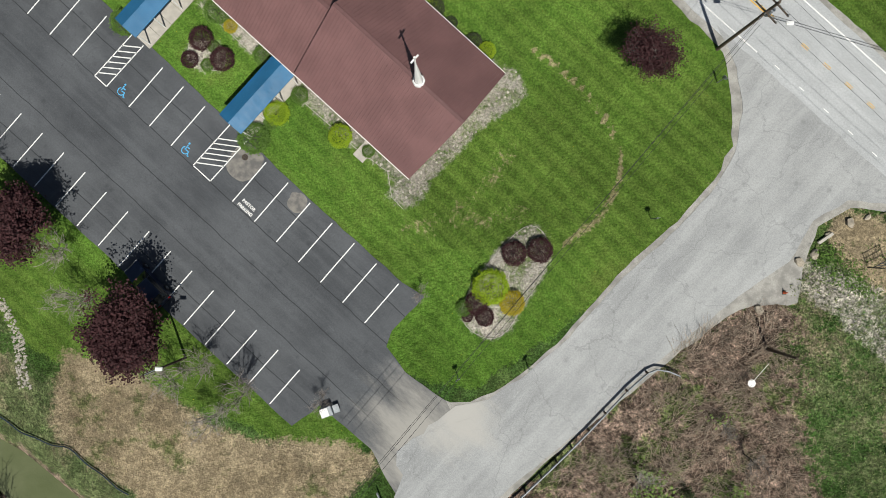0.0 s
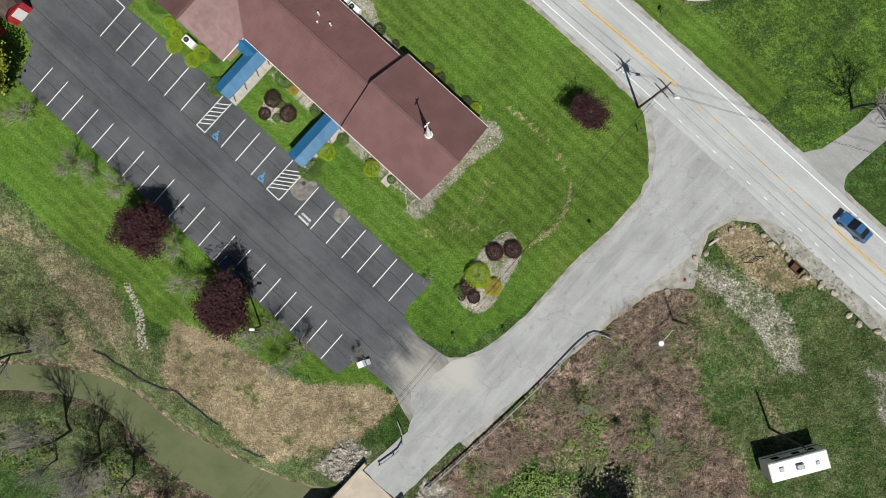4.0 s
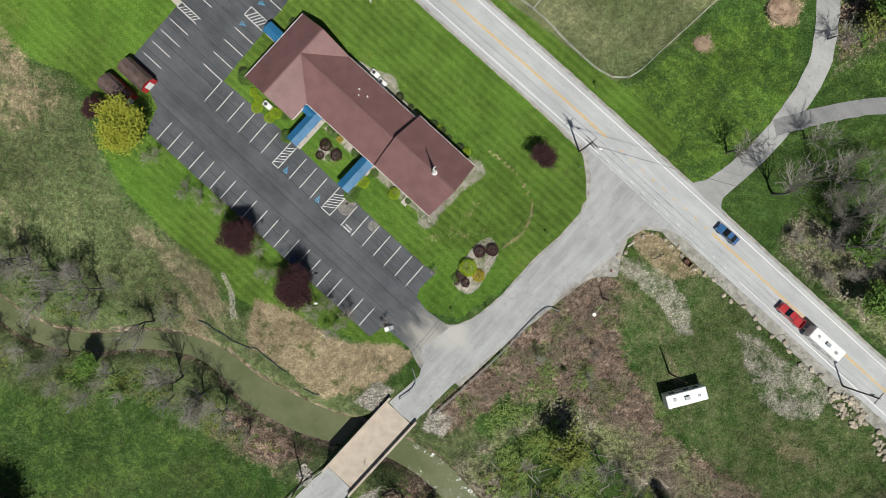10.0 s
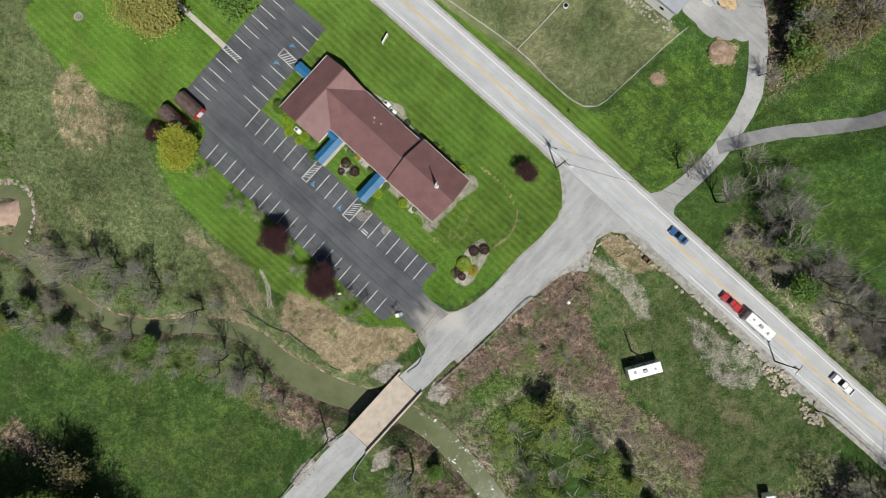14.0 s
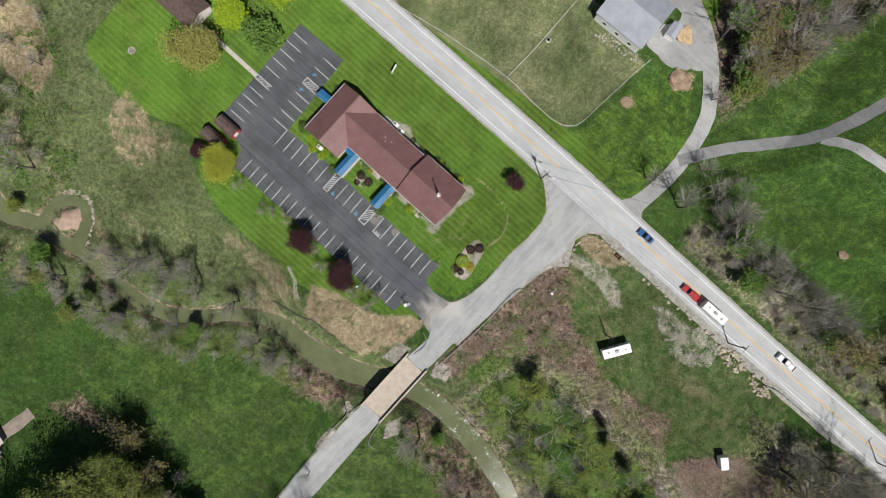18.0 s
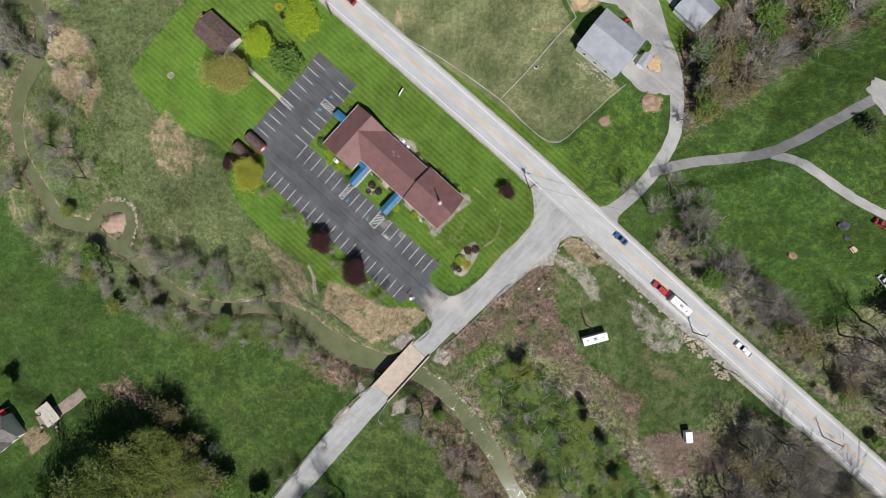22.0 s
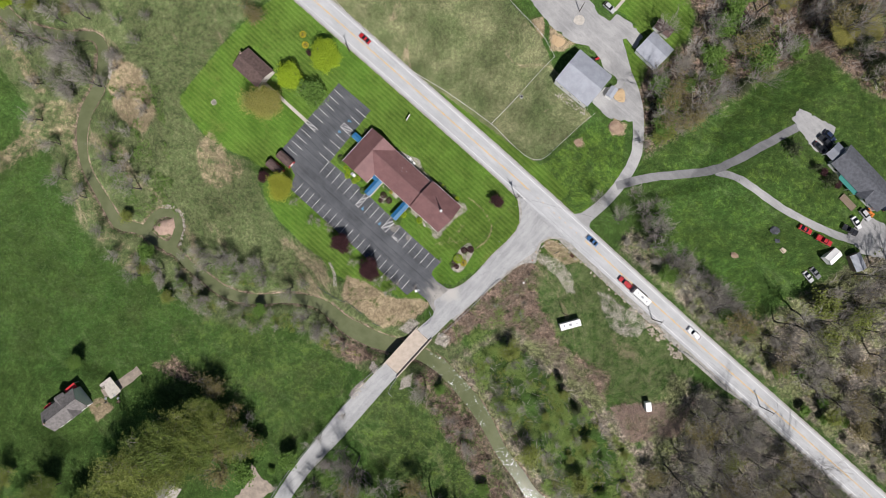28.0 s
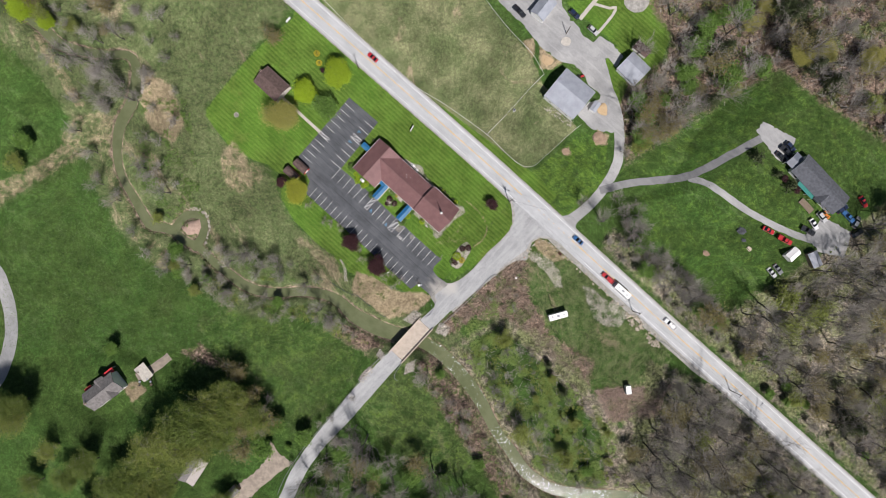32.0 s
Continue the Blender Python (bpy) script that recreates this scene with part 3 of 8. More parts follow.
LAWN_EDGE = [(-91.2, 36.7), (-86, 43), (-80.6, 36.6), (-76.1, 32.8), (-74.6, 29.0), (-76.9, 25.3), (-83.0, 23.0), (-87.5, 23.1), (-90.5, 29.1)]
TAN = [(-36.6, -9.6), (-32.2, -10.9), (-28.2, -12.9), (-21.8, -17.0), (-17.2, -18.1), (-9.7, -18.1), (-6.8, -19.2), (-8.0, -21.5), (-12.6, -25.6), (-16.0, -27.3), (-24.1, -28.5), (-28.7, -25.6), (-31.1, -23.6), (-34.0, -21.6), (-36.9, -19.3), (-38.6, -17.0), (-38.0, -12.4)]
PASTURE = [(-53, 104), (13, 102), (24, 88), (33, 78), (38, 66), (52, 48), (34, 32.5), (31, 32), (15, 44), (-21, 70), (-49, 97)]
HILL1 = [(72, 18), (93, 25), (102, 21), (145, 2), (134, -7), (118, -23), (111, -28), (97, -14), (81, -3), (72, 9)]
HILL2 = [(104, 25), (126, 39), (138, 31), (159, 15), (147, 2)]
HILL3 = [(65, 25), (70, 31), (93, 47), (115, 61), (136, 70), (150, 59), (177, 38), (173, 27), (159, 20), (143, 36), (125, 41), (95, 29)]
HILL4 = [(29.5, 27), (54, 46), (64, 45), (63, 24), (48.4, 10.2), (38, 17.5)]
ROADSIDE = [spot(-140, 45), spot(20, 45.6), spot(20, 51), spot(-30, 49.5), spot(-140, 48)]
YARD = [(61, 73), (68, 81), (47, 99), (83, 101), (90, 86), (86, 75), (74, 54), (65, 54)]
WOOD_N = [(80, 99), (120, 110), (184, 110), (184, 38), (150, 59), (134, 72), (115, 62), (93, 48), (72, 34), (68, 54), (72, 65), (88, 75), (90, 86)]
WOOD_E = [(184, 25), (161, 4), (147, -5), (118, -24), (111, -28), (97, -15), (81, -3), (72, 3), (68, 4), (78, -9), (111, -38), (157, -79), (184, -103)]
WOOD_S = [(81, -46), (98, -52), (152, -102), (130, -106), (30, -106), (14, -70), (0, -42), (20, -28), (43, -37), (56, -55), (70, -73)]
RVLOT = [(31, -3), (44, 3), (61, -14), (90, -39), (84, -55), (70, -57), (58, -53), (47, -37), (38, -28), (32, -12)]
GRAVEL = [(54.2, -15.5), (58.3, -16.4), (63.0, -21.0), (69.0, -21.6), (72.8, -27.7), (68.7, -32), (63.0, -31.5), (59.0, -29), (56.5, -23)]
SHRUB = [(-60, 101), (-130, 101), (-132, 84), (-112, 60), (-96, 56), (-82, 74)]
GRAVEL2 = [(29.5, 0), (31, -3), (35.5, -6.5), (40, -10.5), (43, -16), (46, -16), (45, -9.5), (41, -4.5), (35, -1.5)]
ROUGH_W = [(-184, 104), (-120, 104), (-124, 60), (-127, 43), (-124, 28), (-112, 8), (-118, 0), (-130, 14), (-146, 36), (-152, 53), (-167, 72), (-184, 88)]
STRAW = [[(30.2, 82.9), (34.2, 84.0), (35.0, 79.6), (33.5, 74.0), (31.9, 77.4)], [(36.8, 80.7), (45.7, 74.5), (40.1, 71.2), (37.2, 72.5), (36.4, 77.4)], [(60, 57), (62.5, 60.5), (66, 57), (66, 52.5), (62.5, 51)], [(46, 39.5), (48.5, 40), (49, 37.5), (47, 37)], [(58, 45), (61, 47.5), (64.5, 45), (63.5, 41.5), (59.5, 41.5)]]
WEDGE = [(34, 2), (41, 3), (48, -4), (45, -6), (36, -3)]
BRAMBLE = [(18, -8.5), (31, -3), (33, -21), (44, -37), (58, -46), (58, -57), (43, -48), (24, -30), (11, -28), (-1, -36), (-2.5, -30)]
BRAMBLE2 = [(58, -57), (90, -55), (84, -69), (65, -71)]
HERB = [(6, -40), (18, -33), (30, -38), (44, -52), (56, -66), (64, -78), (64, -104), (42, -104), (30, -76), (14, -52)]
BANK_S = [(-14, -46), (-4, -44), (8, -58), (18, -74), (30, -94), (34, -106), (24, -106), (10, -84), (-4, -64)]
VERGE_E = [spot(*q) for q in ((46, 48.5), (46, 56), (70, 60), (110, 62), (160, 60), (240, 60), (240, 50.5), (160, 49), (80, 47.5))]
VERGE_W = [spot(*q) for q in ((112, 32), (118, 36.4), (160, 37), (240, 38.5), (240, 26), (160, 24), (116, 24))]
RIPRAP = [[(-10.5, -26.5), (-14, -25), (-18, -29), (-14, -31)], [(-25.5, -42.5), (-27.5, -40.5), (-29, -43), (-26.5, -45.5)], [(-36.5, -52.5), (-31.5, -47.5), (-29.8, -49.5), (-34.5, -54.5)],
          [(-3.5, -30), (1, -32), (-1, -36), (-5, -34)], [(-17, -47), (-13, -45), (-14, -50), (-18, -51)]]
CHURCHBED = [[spot(u, v) for u, v in q] for q in (((-31.5, 6.5), (-23, 6.5), (-17.9, 6.4), (-11.6, 6.5), (-7.8, 6.9), (-5.9, 5.4), (-4.4, 5.3), (-3.5, 6.8), (-4.3, 8.9), (-4.1, 15.8), (-3.4, 19.1), (-3.2, 20.9), (-5.1, 21.9), (-7.6, 21.2), (-8, 19.4), (-6, 18), (-6, 8.6), (-31, 8.6)),
                                                  ((4.6, 9.3), (5.3, 12.9), (8.8, 11.8), (10.0, 6.0), (10.6, 2.2), (7.6, 0.9), (5.4, 2.2)), ((-30, 3.0), (-27.5, 5.6), (-25.2, 3.6), (-28, 1.8)),
                                                  ((-36, 19.0), (-35.6, 20.2), (-31.3, 21.1), (-28.7, 22.8), (-26.3, 21.6), (-24.5, 20.4), (-19, 20.4), (-19, 19.0)))]


def rounded(poly, times=2):
    """The outline with its corners cut off, twice."""
    for _ in range(times):
        poly = [tuple(a[k] * w + b[k] * (1 - w) for k in (0, 1)) for a, b in zip(poly, poly[1:] + poly[:1]) for w in (0.75, 0.25)]
    return poly


CHURCHBED = [CHURCHBED[0], *(rounded(q) for q in CHURCHBED[1:])]
TRACK = [p[:2] for p in curve_pts([(7.7, 18.5), (10.6, 16.2), (13.4, 13.2), (15.0, 10.5), (15.6, 8.0), (14.8, 4.8), (13.2, 2.7), (10.5, 0.4)], 1.0)]
DRY = [[(-5, 3), (-1, 3.5), (3, 7), (6, 11), (7.5, 10), (3, 4), (-1, 1.2), (-5, 1.5)], [(11, 1), (13, 3.4), (14, 3), (12.4, 0.6)], [(24, 6.4), (25.2, 9), (25.8, 8.6), (24.8, 6)], WEDGE, [(-4, 1), (6, 2), (8, 4), (2, 4.2)]]
MEADOW_NE = [(-100, -30), (-85, -25), (-62, -33), (-40, -37), (-36, -47), (-50, -63), (-62, -72), (-75, -52), (-95, -40)]
MEADOW_S = [(-29, -46), (-8, -47), (4, -62), (13, -84), (4, -92), (-20, -82), (-33, -68), (-40, -63)]
MASKS = {"cover_a": ([LAWN, YARD, (HILL4, 0.50), ROADSIDE, (HILL1, 0.38), (HILL2, 0.40), (HILL3, 0.38), (MEADOW_NE, 0.40), (MEADOW_S, 0.42)], [ROUGH, ROUGH_W, (MEADOW_NE, 0.40), (MEADOW_S, 0.50), WEST_BANK, DITCH_SIDE, (RVLOT, 0.53), (HILL3, 0.30), (HILL1, 0.26), (SHRUB, 0.62)], [TAN, SANDBAR, [(-131, -56), (-125, -53), (-121, -57), (-127, -62)], [(34.7, 1.1), (35.4, 3.2), (37.6, 3.4), (39.7, 2.7), (41.9, 1.7), (43.7, -0.4), (46.9, -3.2), (48.3, -4.7), (43.7, -5.7), (40.1, -5.0), (37.6, -2.7), (35.4, -0.7)], *STRAW, [(-122, 71), (-112, 66), (-106, 50), (-110, 42), (-120, 48), (-124, 60)], (DITCH_SIDE, 0.46), (WEST_STRIP, 0.5), (WEST_BANK, 0.40), (LAWN_EDGE, 0.50)]), "cover_b": ([BRAMBLE, BRAMBLE2, (BANK_S, 0.6), WOOD_N, [(-107, -42), (-100, -38), (-92, -45), (-90, -49), (-99, -47)], [(-44, -30), (-30, -36), (-26, -40), (-34, -42), (-46, -35)]], [PASTURE], [(WOOD_N, 0.36), WOOD_E, WOOD_S, (VERGE_E, 0.6), (VERGE_W, 0.7)]),
         "cover_c": ([(GRAVEL, 0.50), (GRAVEL2, 0.56), *RIPRAP, *((q, 0.60) for q in CHURCHBED)], [], [])}
SOFT = {"cover_a": (1.2, 6.0, 1.8), "cover_b": (4.0, 1.2, 5.0), "cover_c": (0.8, 1.5, 1.0)}
for key, groups in MASKS.items():
    col = np.zeros((nv, 4), np.float32)
    for k, polys in enumerate(groups):
        for poly in polys:
            poly, most = poly if isinstance(poly, tuple) else (poly, 1.0)
            col[:, k] = np.maximum(col[:, k], np.clip(0.5 + inside(HX, HY, poly) / (2 * SOFT[key][k]), 0, most))
    if key == "cover_a":
        s = line_distance(HX, HY, creek_line) - width_of_creek(HX, HY)
        col[:, 1] = np.maximum(col[:, 1], np.clip(1.0 - (s - 5) / 9, 0, 0.8))
    if key == "cover_b":
        col[:, 2] *= np.clip(0.7 - inside(HX, HY, HERB) / 4, 0.25, 1)
    if key == "cover_c":
        s = line_distance(HX, HY, creek_line) - width_of_creek(HX, HY)
        s = np.minimum(s, line_distance(HX, HY, loop_line) - 1.1)
        col[:, 1] = np.clip(0.9 - s / 3.2, 0, 1)
        col[:, 1] *= np.clip(0.5 - inside(HX, HY, SANDBAR), 0, 1)
        col[:, 2] = np.clip(1.0 - line_distance(HX, HY, TRACK) / 0.62, 0, 1) * 0.95
        for poly in DRY:
            col[:, 2] = np.maximum(col[:, 2], np.clip(0.32 + inside(HX, HY, poly) / 6.0, 0, 0.55))
    layer = gm.attributes.new(key, "FLOAT_COLOR", "POINT")
    layer.data.foreach_set("color", col.ravel())
ground = tagged(new("ground", gm), "meadows, mown lawns, pasture and wood floor falling to a creek", "ground", kind="structure")

# water of the creek, one sheet a little under its banks
def ribbon(name, line, widths, z, material, label, category, jag=0.0, thick=0.0, drape=False, lift=0.0):
    bm = bmesh.new()
    rows = []
    for i, p in enumerate(line):
        a, b = Vector(line[max(i - 1, 0)][:2]), Vector(line[min(i + 1, len(line) - 1)][:2])
        d = (b - a).normalized()
        nrm = Vector((-d.y, d.x))
        w = widths if isinstance(widths, (int, float)) else widths[i]
        row = []
        for k in (-1, -0.5, 0, 0.5, 1):
            j = jag * noise.noise(Vector((p[0] * 0.4, p[1] * 0.4, k * 3))) if abs(k) == 1 else 0
            x, y = p[0] + nrm.x * k * (w + j), p[1] + nrm.y * k * (w + j)
            row.append(bm.verts.new((x, y, float(land(x, y)) + lift if drape else z)))
        rows.append(row)
    for r, s in zip(rows[:-1], rows[1:]):
        for k in range(4):
            bm.faces.new((r[k], r[k + 1], s[k + 1], s[k]))
    bmesh.ops.recalc_face_normals(bm, faces=bm.faces)
    if sum(f.normal.z for f in bm.faces) < 0:
        bmesh.ops.reverse_faces(bm, faces=bm.faces)
    if thick:
        ret = bmesh.ops.extrude_face_region(bm, geom=list(bm.faces))
        bmesh.ops.translate(bm, vec=(0, 0, -thick), verts=[v for v in ret["geom"] if isinstance(v, bmesh.types.BMVert)])
        bmesh.ops.recalc_face_normals(bm, faces=bm.faces)
    return tagged(link(name, bm, material, smooth=not thick), label, category, kind="structure")


def water_material():
    n = Nodes("creek_water")
    col = n.mix(n.ramp(n.noise(0.12, 4), 0.3, 0.7), (0.100, 0.118, 0.056), (0.142, 0.156, 0.084))
    x = n.t.nodes.new("ShaderNodeSeparateXYZ")
    n.put(x.inputs[0], n.geo)
    rapid = n.math("MULTIPLY", n.ramp(x.outputs[0], -9.0, -3.0), n.ramp(n.noise(0.09, 3), 0.47, 0.58))
    foam = n.math("MULTIPLY", n.ramp(n.noise(1.1, 5, 0.8, dist=0.6), 0.56, 0.63), rapid)
    col = n.mix(foam, col, (0.80, 0.82, 0.82))
    n.bump(n.noise(1.8, 3, 0.6), 0.05)
    return n.done(col, n.ramp(foam, 0, 1, 0.10, 0.7), 0, 0.35)


M_WATER = water_material()
cl = curve_pts(CREEK, 3.0)
ribbon("water", cl, [float(width_of_creek(np.array(p[0]), np.array(p[1]))) + 1.4 for p in cl], -3.35, M_WATER, "murky olive green creek water", "creek")
ribbon("water_loop", curve_pts(LOOP, 2.0), 1.7, -3.36, M_WATER, "shallow brown water round a sand bar", "creek")


bm = bmesh.new()
rim = ragged(SANDBAR, 0.8, 0.35, 3)
mid = (sum(q[0] for q in rim) / len(rim), sum(q[1] for q in rim) / len(rim))
rings = []
for f, up in ((1.08, -0.5), (1.0, -0.02), (0.8, 0.12), (0.5, 0.2), (0.2, 0.22)):
    row = [(mid[0] + (q[0] - mid[0]) * f, mid[1] + (q[1] - mid[1]) * f) for q in rim]
    rings.append([bm.verts.new((x, y, max(-3.2, float(land(x, y))) + up)) for x, y in row])
for r, q in zip(rings[:-1], rings[1:]):
    for i in range(len(r)):
        bm.faces.new((r[i], r[(i + 1) % len(r)], q[(i + 1) % len(r)], q[i]))
bm.faces.new(rings[-1])
bmesh.ops.recalc_face_normals(bm, faces=bm.faces)
tagged(link("sand_bar", bm, worn("pink_sand", (0.40, 0.285, 0.225), 0.9, 0.2, 0.6, fine=5, bump=0.03), smooth=True), "pinkish tan sand bar in the creek's bend", "sand bar", kind="structure")


# ---- pavements ----
def paving(name, pts, z, material, label, category, amp=0.1, seed=1, uv=True, thick=0.12):
    if uv:
        pts = [spot(*p) for p in pts]
    return tagged(link(name, prism(ragged(pts, 1.0, amp, seed), z - thick, z), material), label, category, kind="structure")


paving("parking_lot", LOT, 0.0, M_LOT, "dark sealed asphalt car park with faint paving joints", "car park", 0.12, 2)
def road_v(u):
    """The middle of the main road, which bends a little."""
    return float(np.interp(u, (-260, -160, -100, -10, 20, 85, 190, 330), (36.4, 38.2, 39.4, 41.2, 41.4, 41.5, 43.0, 45.4)))


def band(lo, hi, u0=-240, u1=320, step=10):
    """The outline of a strip along the main road, from lo to hi off its middle."""
    us = [u0 + step * i for i in range(int((u1 - u0) / step) + 1)]
    return [(u, road_v(u) + (lo(u) if callable(lo) else lo)) for u in us] + [(u, road_v(u) + hi) for u in reversed(us)]


paving("road_shoulder", band(lambda u: -4.9 - 1.5 * (25 < u < 115), 4.6), -0.012, M_SHOULDER, "gravel shoulder along the road", "shoulder", 0.22, 5)
paving("main_road", band(-4.3, 4.0), 0.004, M_ROAD, "pale grey two-lane asphalt road", "road", 0.12, 3)
paving("lane_shoulder", [(-3, 36.6), (7.7, 36.0), (10.2, 34.2), (14.2, 30.1), (15.0, 26.6), (15.1, 21.7), (14.4, 14.2), (14.6, 6.9), (14.2, 2.4), (13.8, -0.5), (12.4, -3.7), (11.1, -4.9), (9, -6), (12, -14), (20.6, -12), (21.4, -2), (22.8, 8), (24.4, 18), (25.6, 20.6), (28.5, 23.4), (26.6, 26), (25.0, 29.9), (26.0, 33.2), (29.7, 35.9), (38, 37)], -0.02, M_SHOULDER, "gravel edge of the side road", "shoulder", 0.22, 6)
paving("side_road", [(5.5, 37.4), (9.5, 35.8), (12.7, 33.1), (14.8, 29.9), (15.6, 26.3), (15.6, 21.3), (14.9, 13.4), (15.0, 7), (14.5, 2.1), (13.4, -2.4), (11.6, -4.9), (11.0, -8), (12.0, -12), (13.5, -16), (12.7, -23.5), (18.7, -23.5), (19.3, -13), (20.3, -8), (21.3, -1), (22.3, 9), (23.6, 18), (24.2, 21.5), (25.2, 25.8), (24.3, 29.9), (25.4, 33.6), (29.4, 36.6), (36, 37.4)], 0.008, M_LANE, "worn pale grey asphalt side road", "road", 0.2, 7)
paving("lot_mouth", [(-5.2, -20.2), (-5.2, -18.8), (-3.6, -17.6), (-1.4, -16.7), (0.4, -16.1), (2.4, -15.4), (4.5, -14.8), (4.5, -16), (1, -20), (-3, -23.4)], 0.014, M_LANE, "dusty pale asphalt at the mouth of the car park", "road", 0.18, 12, False, 0.03)
tail = curve_pts([spot(15.6, -40.2), *LANE_MID[-7:]], 2.0)
ribbon("side_road_tail", tail, [3.2 + 0.3 * min(1, i / 6) - 0.7 * min(1, max(0, (i - 14) / 8)) for i in range(len(tail))], 0.0, M_LANE, "worn grey asphalt road beyond the bridge", "road", 0.3, 0.1)


def drive(name, pts, w, material, label, lift=0.06):
    return ribbon(name, curve_pts(pts, 1.5), w, 0, material, label, "driveway", 0.32, 0, True, lift)


drive("drive_a", [(48.6, 10.0), (51.2, 12.2), (58.6, 18.9), (64.3, 26.5), (68, 34), (69, 43), (68, 54), (64, 65), (61, 77)], 2.0, M_DRIVE, "pale gravel driveway")
paving("drive_mouth", [(43.2, 13.5), (46.0, 12.7), (48.4, 13.1), (51.4, 15.1), (54.4, 13.1), (51.8, 10.3), (51.2, 8.1), (52.0, 5.3)], 0.0, M_DRIVE, "flared gravel mouth of the driveway", "driveway", 0.3, 14, False, 0.1)
drive("drive_b", [(61, 23), (74, 26), (93, 28), (102, 31), (115, 38), (126, 44), (131, 46)], 1.55, M_DARKDRIVE, "grey asphalt driveway", 0.075)
drive("drive_c", [(97, 28), (106, 25), (122, 14), (138, 6), (147, 3)], 1.35, M_DRIVE, "gravel driveway with a grassy middle", 0.068)
drive("west_road", [(-194, 6), (-184, -5), (-178.6, -13.5), (-175, -29), (-176.4, -42), (-182, -55), (-194, -70)], 2.6, M_DRIVE, "pale gravel road across the meadow")
drive("drive_d", [(-125, -52), (-118, -48), (-112, -43.5)], 1.7, M_DIRT, "rutted dirt drive of the farmhouse")
paving("drive_e", [(-71.6, -77.5), (-68, -82.6), (-62.6, -86.4), (-69, -91), (-75.3, -96.3), (-84, -104), (-91, -103), (-84, -94.5), (-78.6, -90.8), (-73, -84.8)], 0.0, M_DIRT, "trodden dirt drive of the cabin", "driveway", 0.8, 16, False, 0.3)
for nm, pts, mat, lab, zz in (("gravel_yard", [(15.5, 104), (22.0, 97.2), (31.3, 88.4), (34.6, 84.0), (37.3, 80.5), (45.7, 74.5), (51.2, 73.4), (54.5, 69.6), (56.1, 65.9), (59.4, 63), (63.0, 60), (66.4, 62), (63.4, 68), (61.4, 73.0), (60.8, 75.6), (64.5, 76.3), (67.4, 72.5), (70.5, 76.3), (66.7, 81.4), (61.4, 85.1), (58.5, 82.7), (54.5, 85.1), (52.3, 88.9), (50.1, 90.6), (47, 95), (44, 104)], M_DRIVE, "grey gravel yard between the sheds", 0.065),
                              ("gravel_court", [(124, 47), (127, 51), (140, 44), (137, 34), (133, 35)], M_DRIVE, "gravel parking court", 0.07),
                              ("gravel_court", [(144, 5), (152, 12), (163, 6), (160, -4), (150, -2)], M_DRIVE, "gravel and dirt court by the wood", 0.07),
                              ("barn_apron", [(51.7, 53.5), (56.6, 58.4), (60.3, 59.3), (62.1, 62.4), (65.0, 58.2), (68.1, 53.4), (68.4, 46.4), (65.0, 46.5), (59.1, 47.3), (56.7, 48.7)], M_DRIVE, "gravel apron beside the barn", 0.068)):
    paving(nm, pts, zz, mat, lab, "yard", 0.9, 9, False, 0.1)
# ---- church ----
def gable(bm, x0, x1, y0, y1, z, ridge, along="x", thick=0.14):
    """A double-pitched roof over a rectangle."""
    mid = (y0 + y1) / 2 if along == "x" else (x0 + x1) / 2
    if along == "x":
        a = [(x0, y0, z), (x0, mid, ridge), (x0, y1, z)]
        b = [(x1, y0, z), (x1, mid, ridge), (x1, y1, z)]
    else:
        a = [(x0, y0, z), (mid, y0, ridge), (x1, y0, z)]
        b = [(x0, y1, z), (mid, y1, ridge), (x1, y1, z)]
    va, vb = [bm.verts.new(p) for p in a], [bm.verts.new(p) for p in b]
    la, lb = [bm.verts.new((p[0], p[1], p[2] - thick)) for p in a], [bm.verts.new((p[0], p[1], p[2] - thick)) for p in b]
    f = []
    for i in (0, 1):
        f += [bm.faces.new((va[i], va[i + 1], vb[i + 1], vb[i])), bm.faces.new((la[i], la[i + 1], lb[i + 1], lb[i]))]
        f += [bm.faces.new((va[i], va[i + 1], la[i + 1], la[i])), bm.faces.new((vb[i], vb[i + 1], lb[i + 1], lb[i]))]
    for i in (0, 2):
        f.append(bm.faces.new((va[i], vb[i], lb[i], la[i])))
    bmesh.ops.recalc_face_normals(bm, faces=f)
    return bm


def gable_walls(bm, x0, x1, y0, y1, z0, z1, ridge, along="x"):
    """Walls of a gabled house with the two gable triangles."""
    if along == "x":
        prof = [(y0, z0), (y1, z0), (y1, z1), ((y0 + y1) / 2, ridge), (y0, z1)]
        rings = [[bm.verts.new((x, y, z)) for y, z in prof] for x in (x0, x1)]
    else:
        prof = [(x0, z0), (x1, z0), (x1, z1), ((x0 + x1) / 2, ridge), (x0, z1)]
        rings = [[bm.verts.new((x, y, z)) for x, z in prof] for y in (y0, y1)]
    fs = [bm.faces.new(rings[0]), bm.faces.new(rings[1][::-1])]
    for i in range(5):
        fs.append(bm.faces.new((rings[0][i], rings[0][(i + 1) % 5], rings[1][(i + 1) % 5], rings[1][i])))
    bmesh.ops.recalc_face_normals(bm, faces=fs)
    return bm


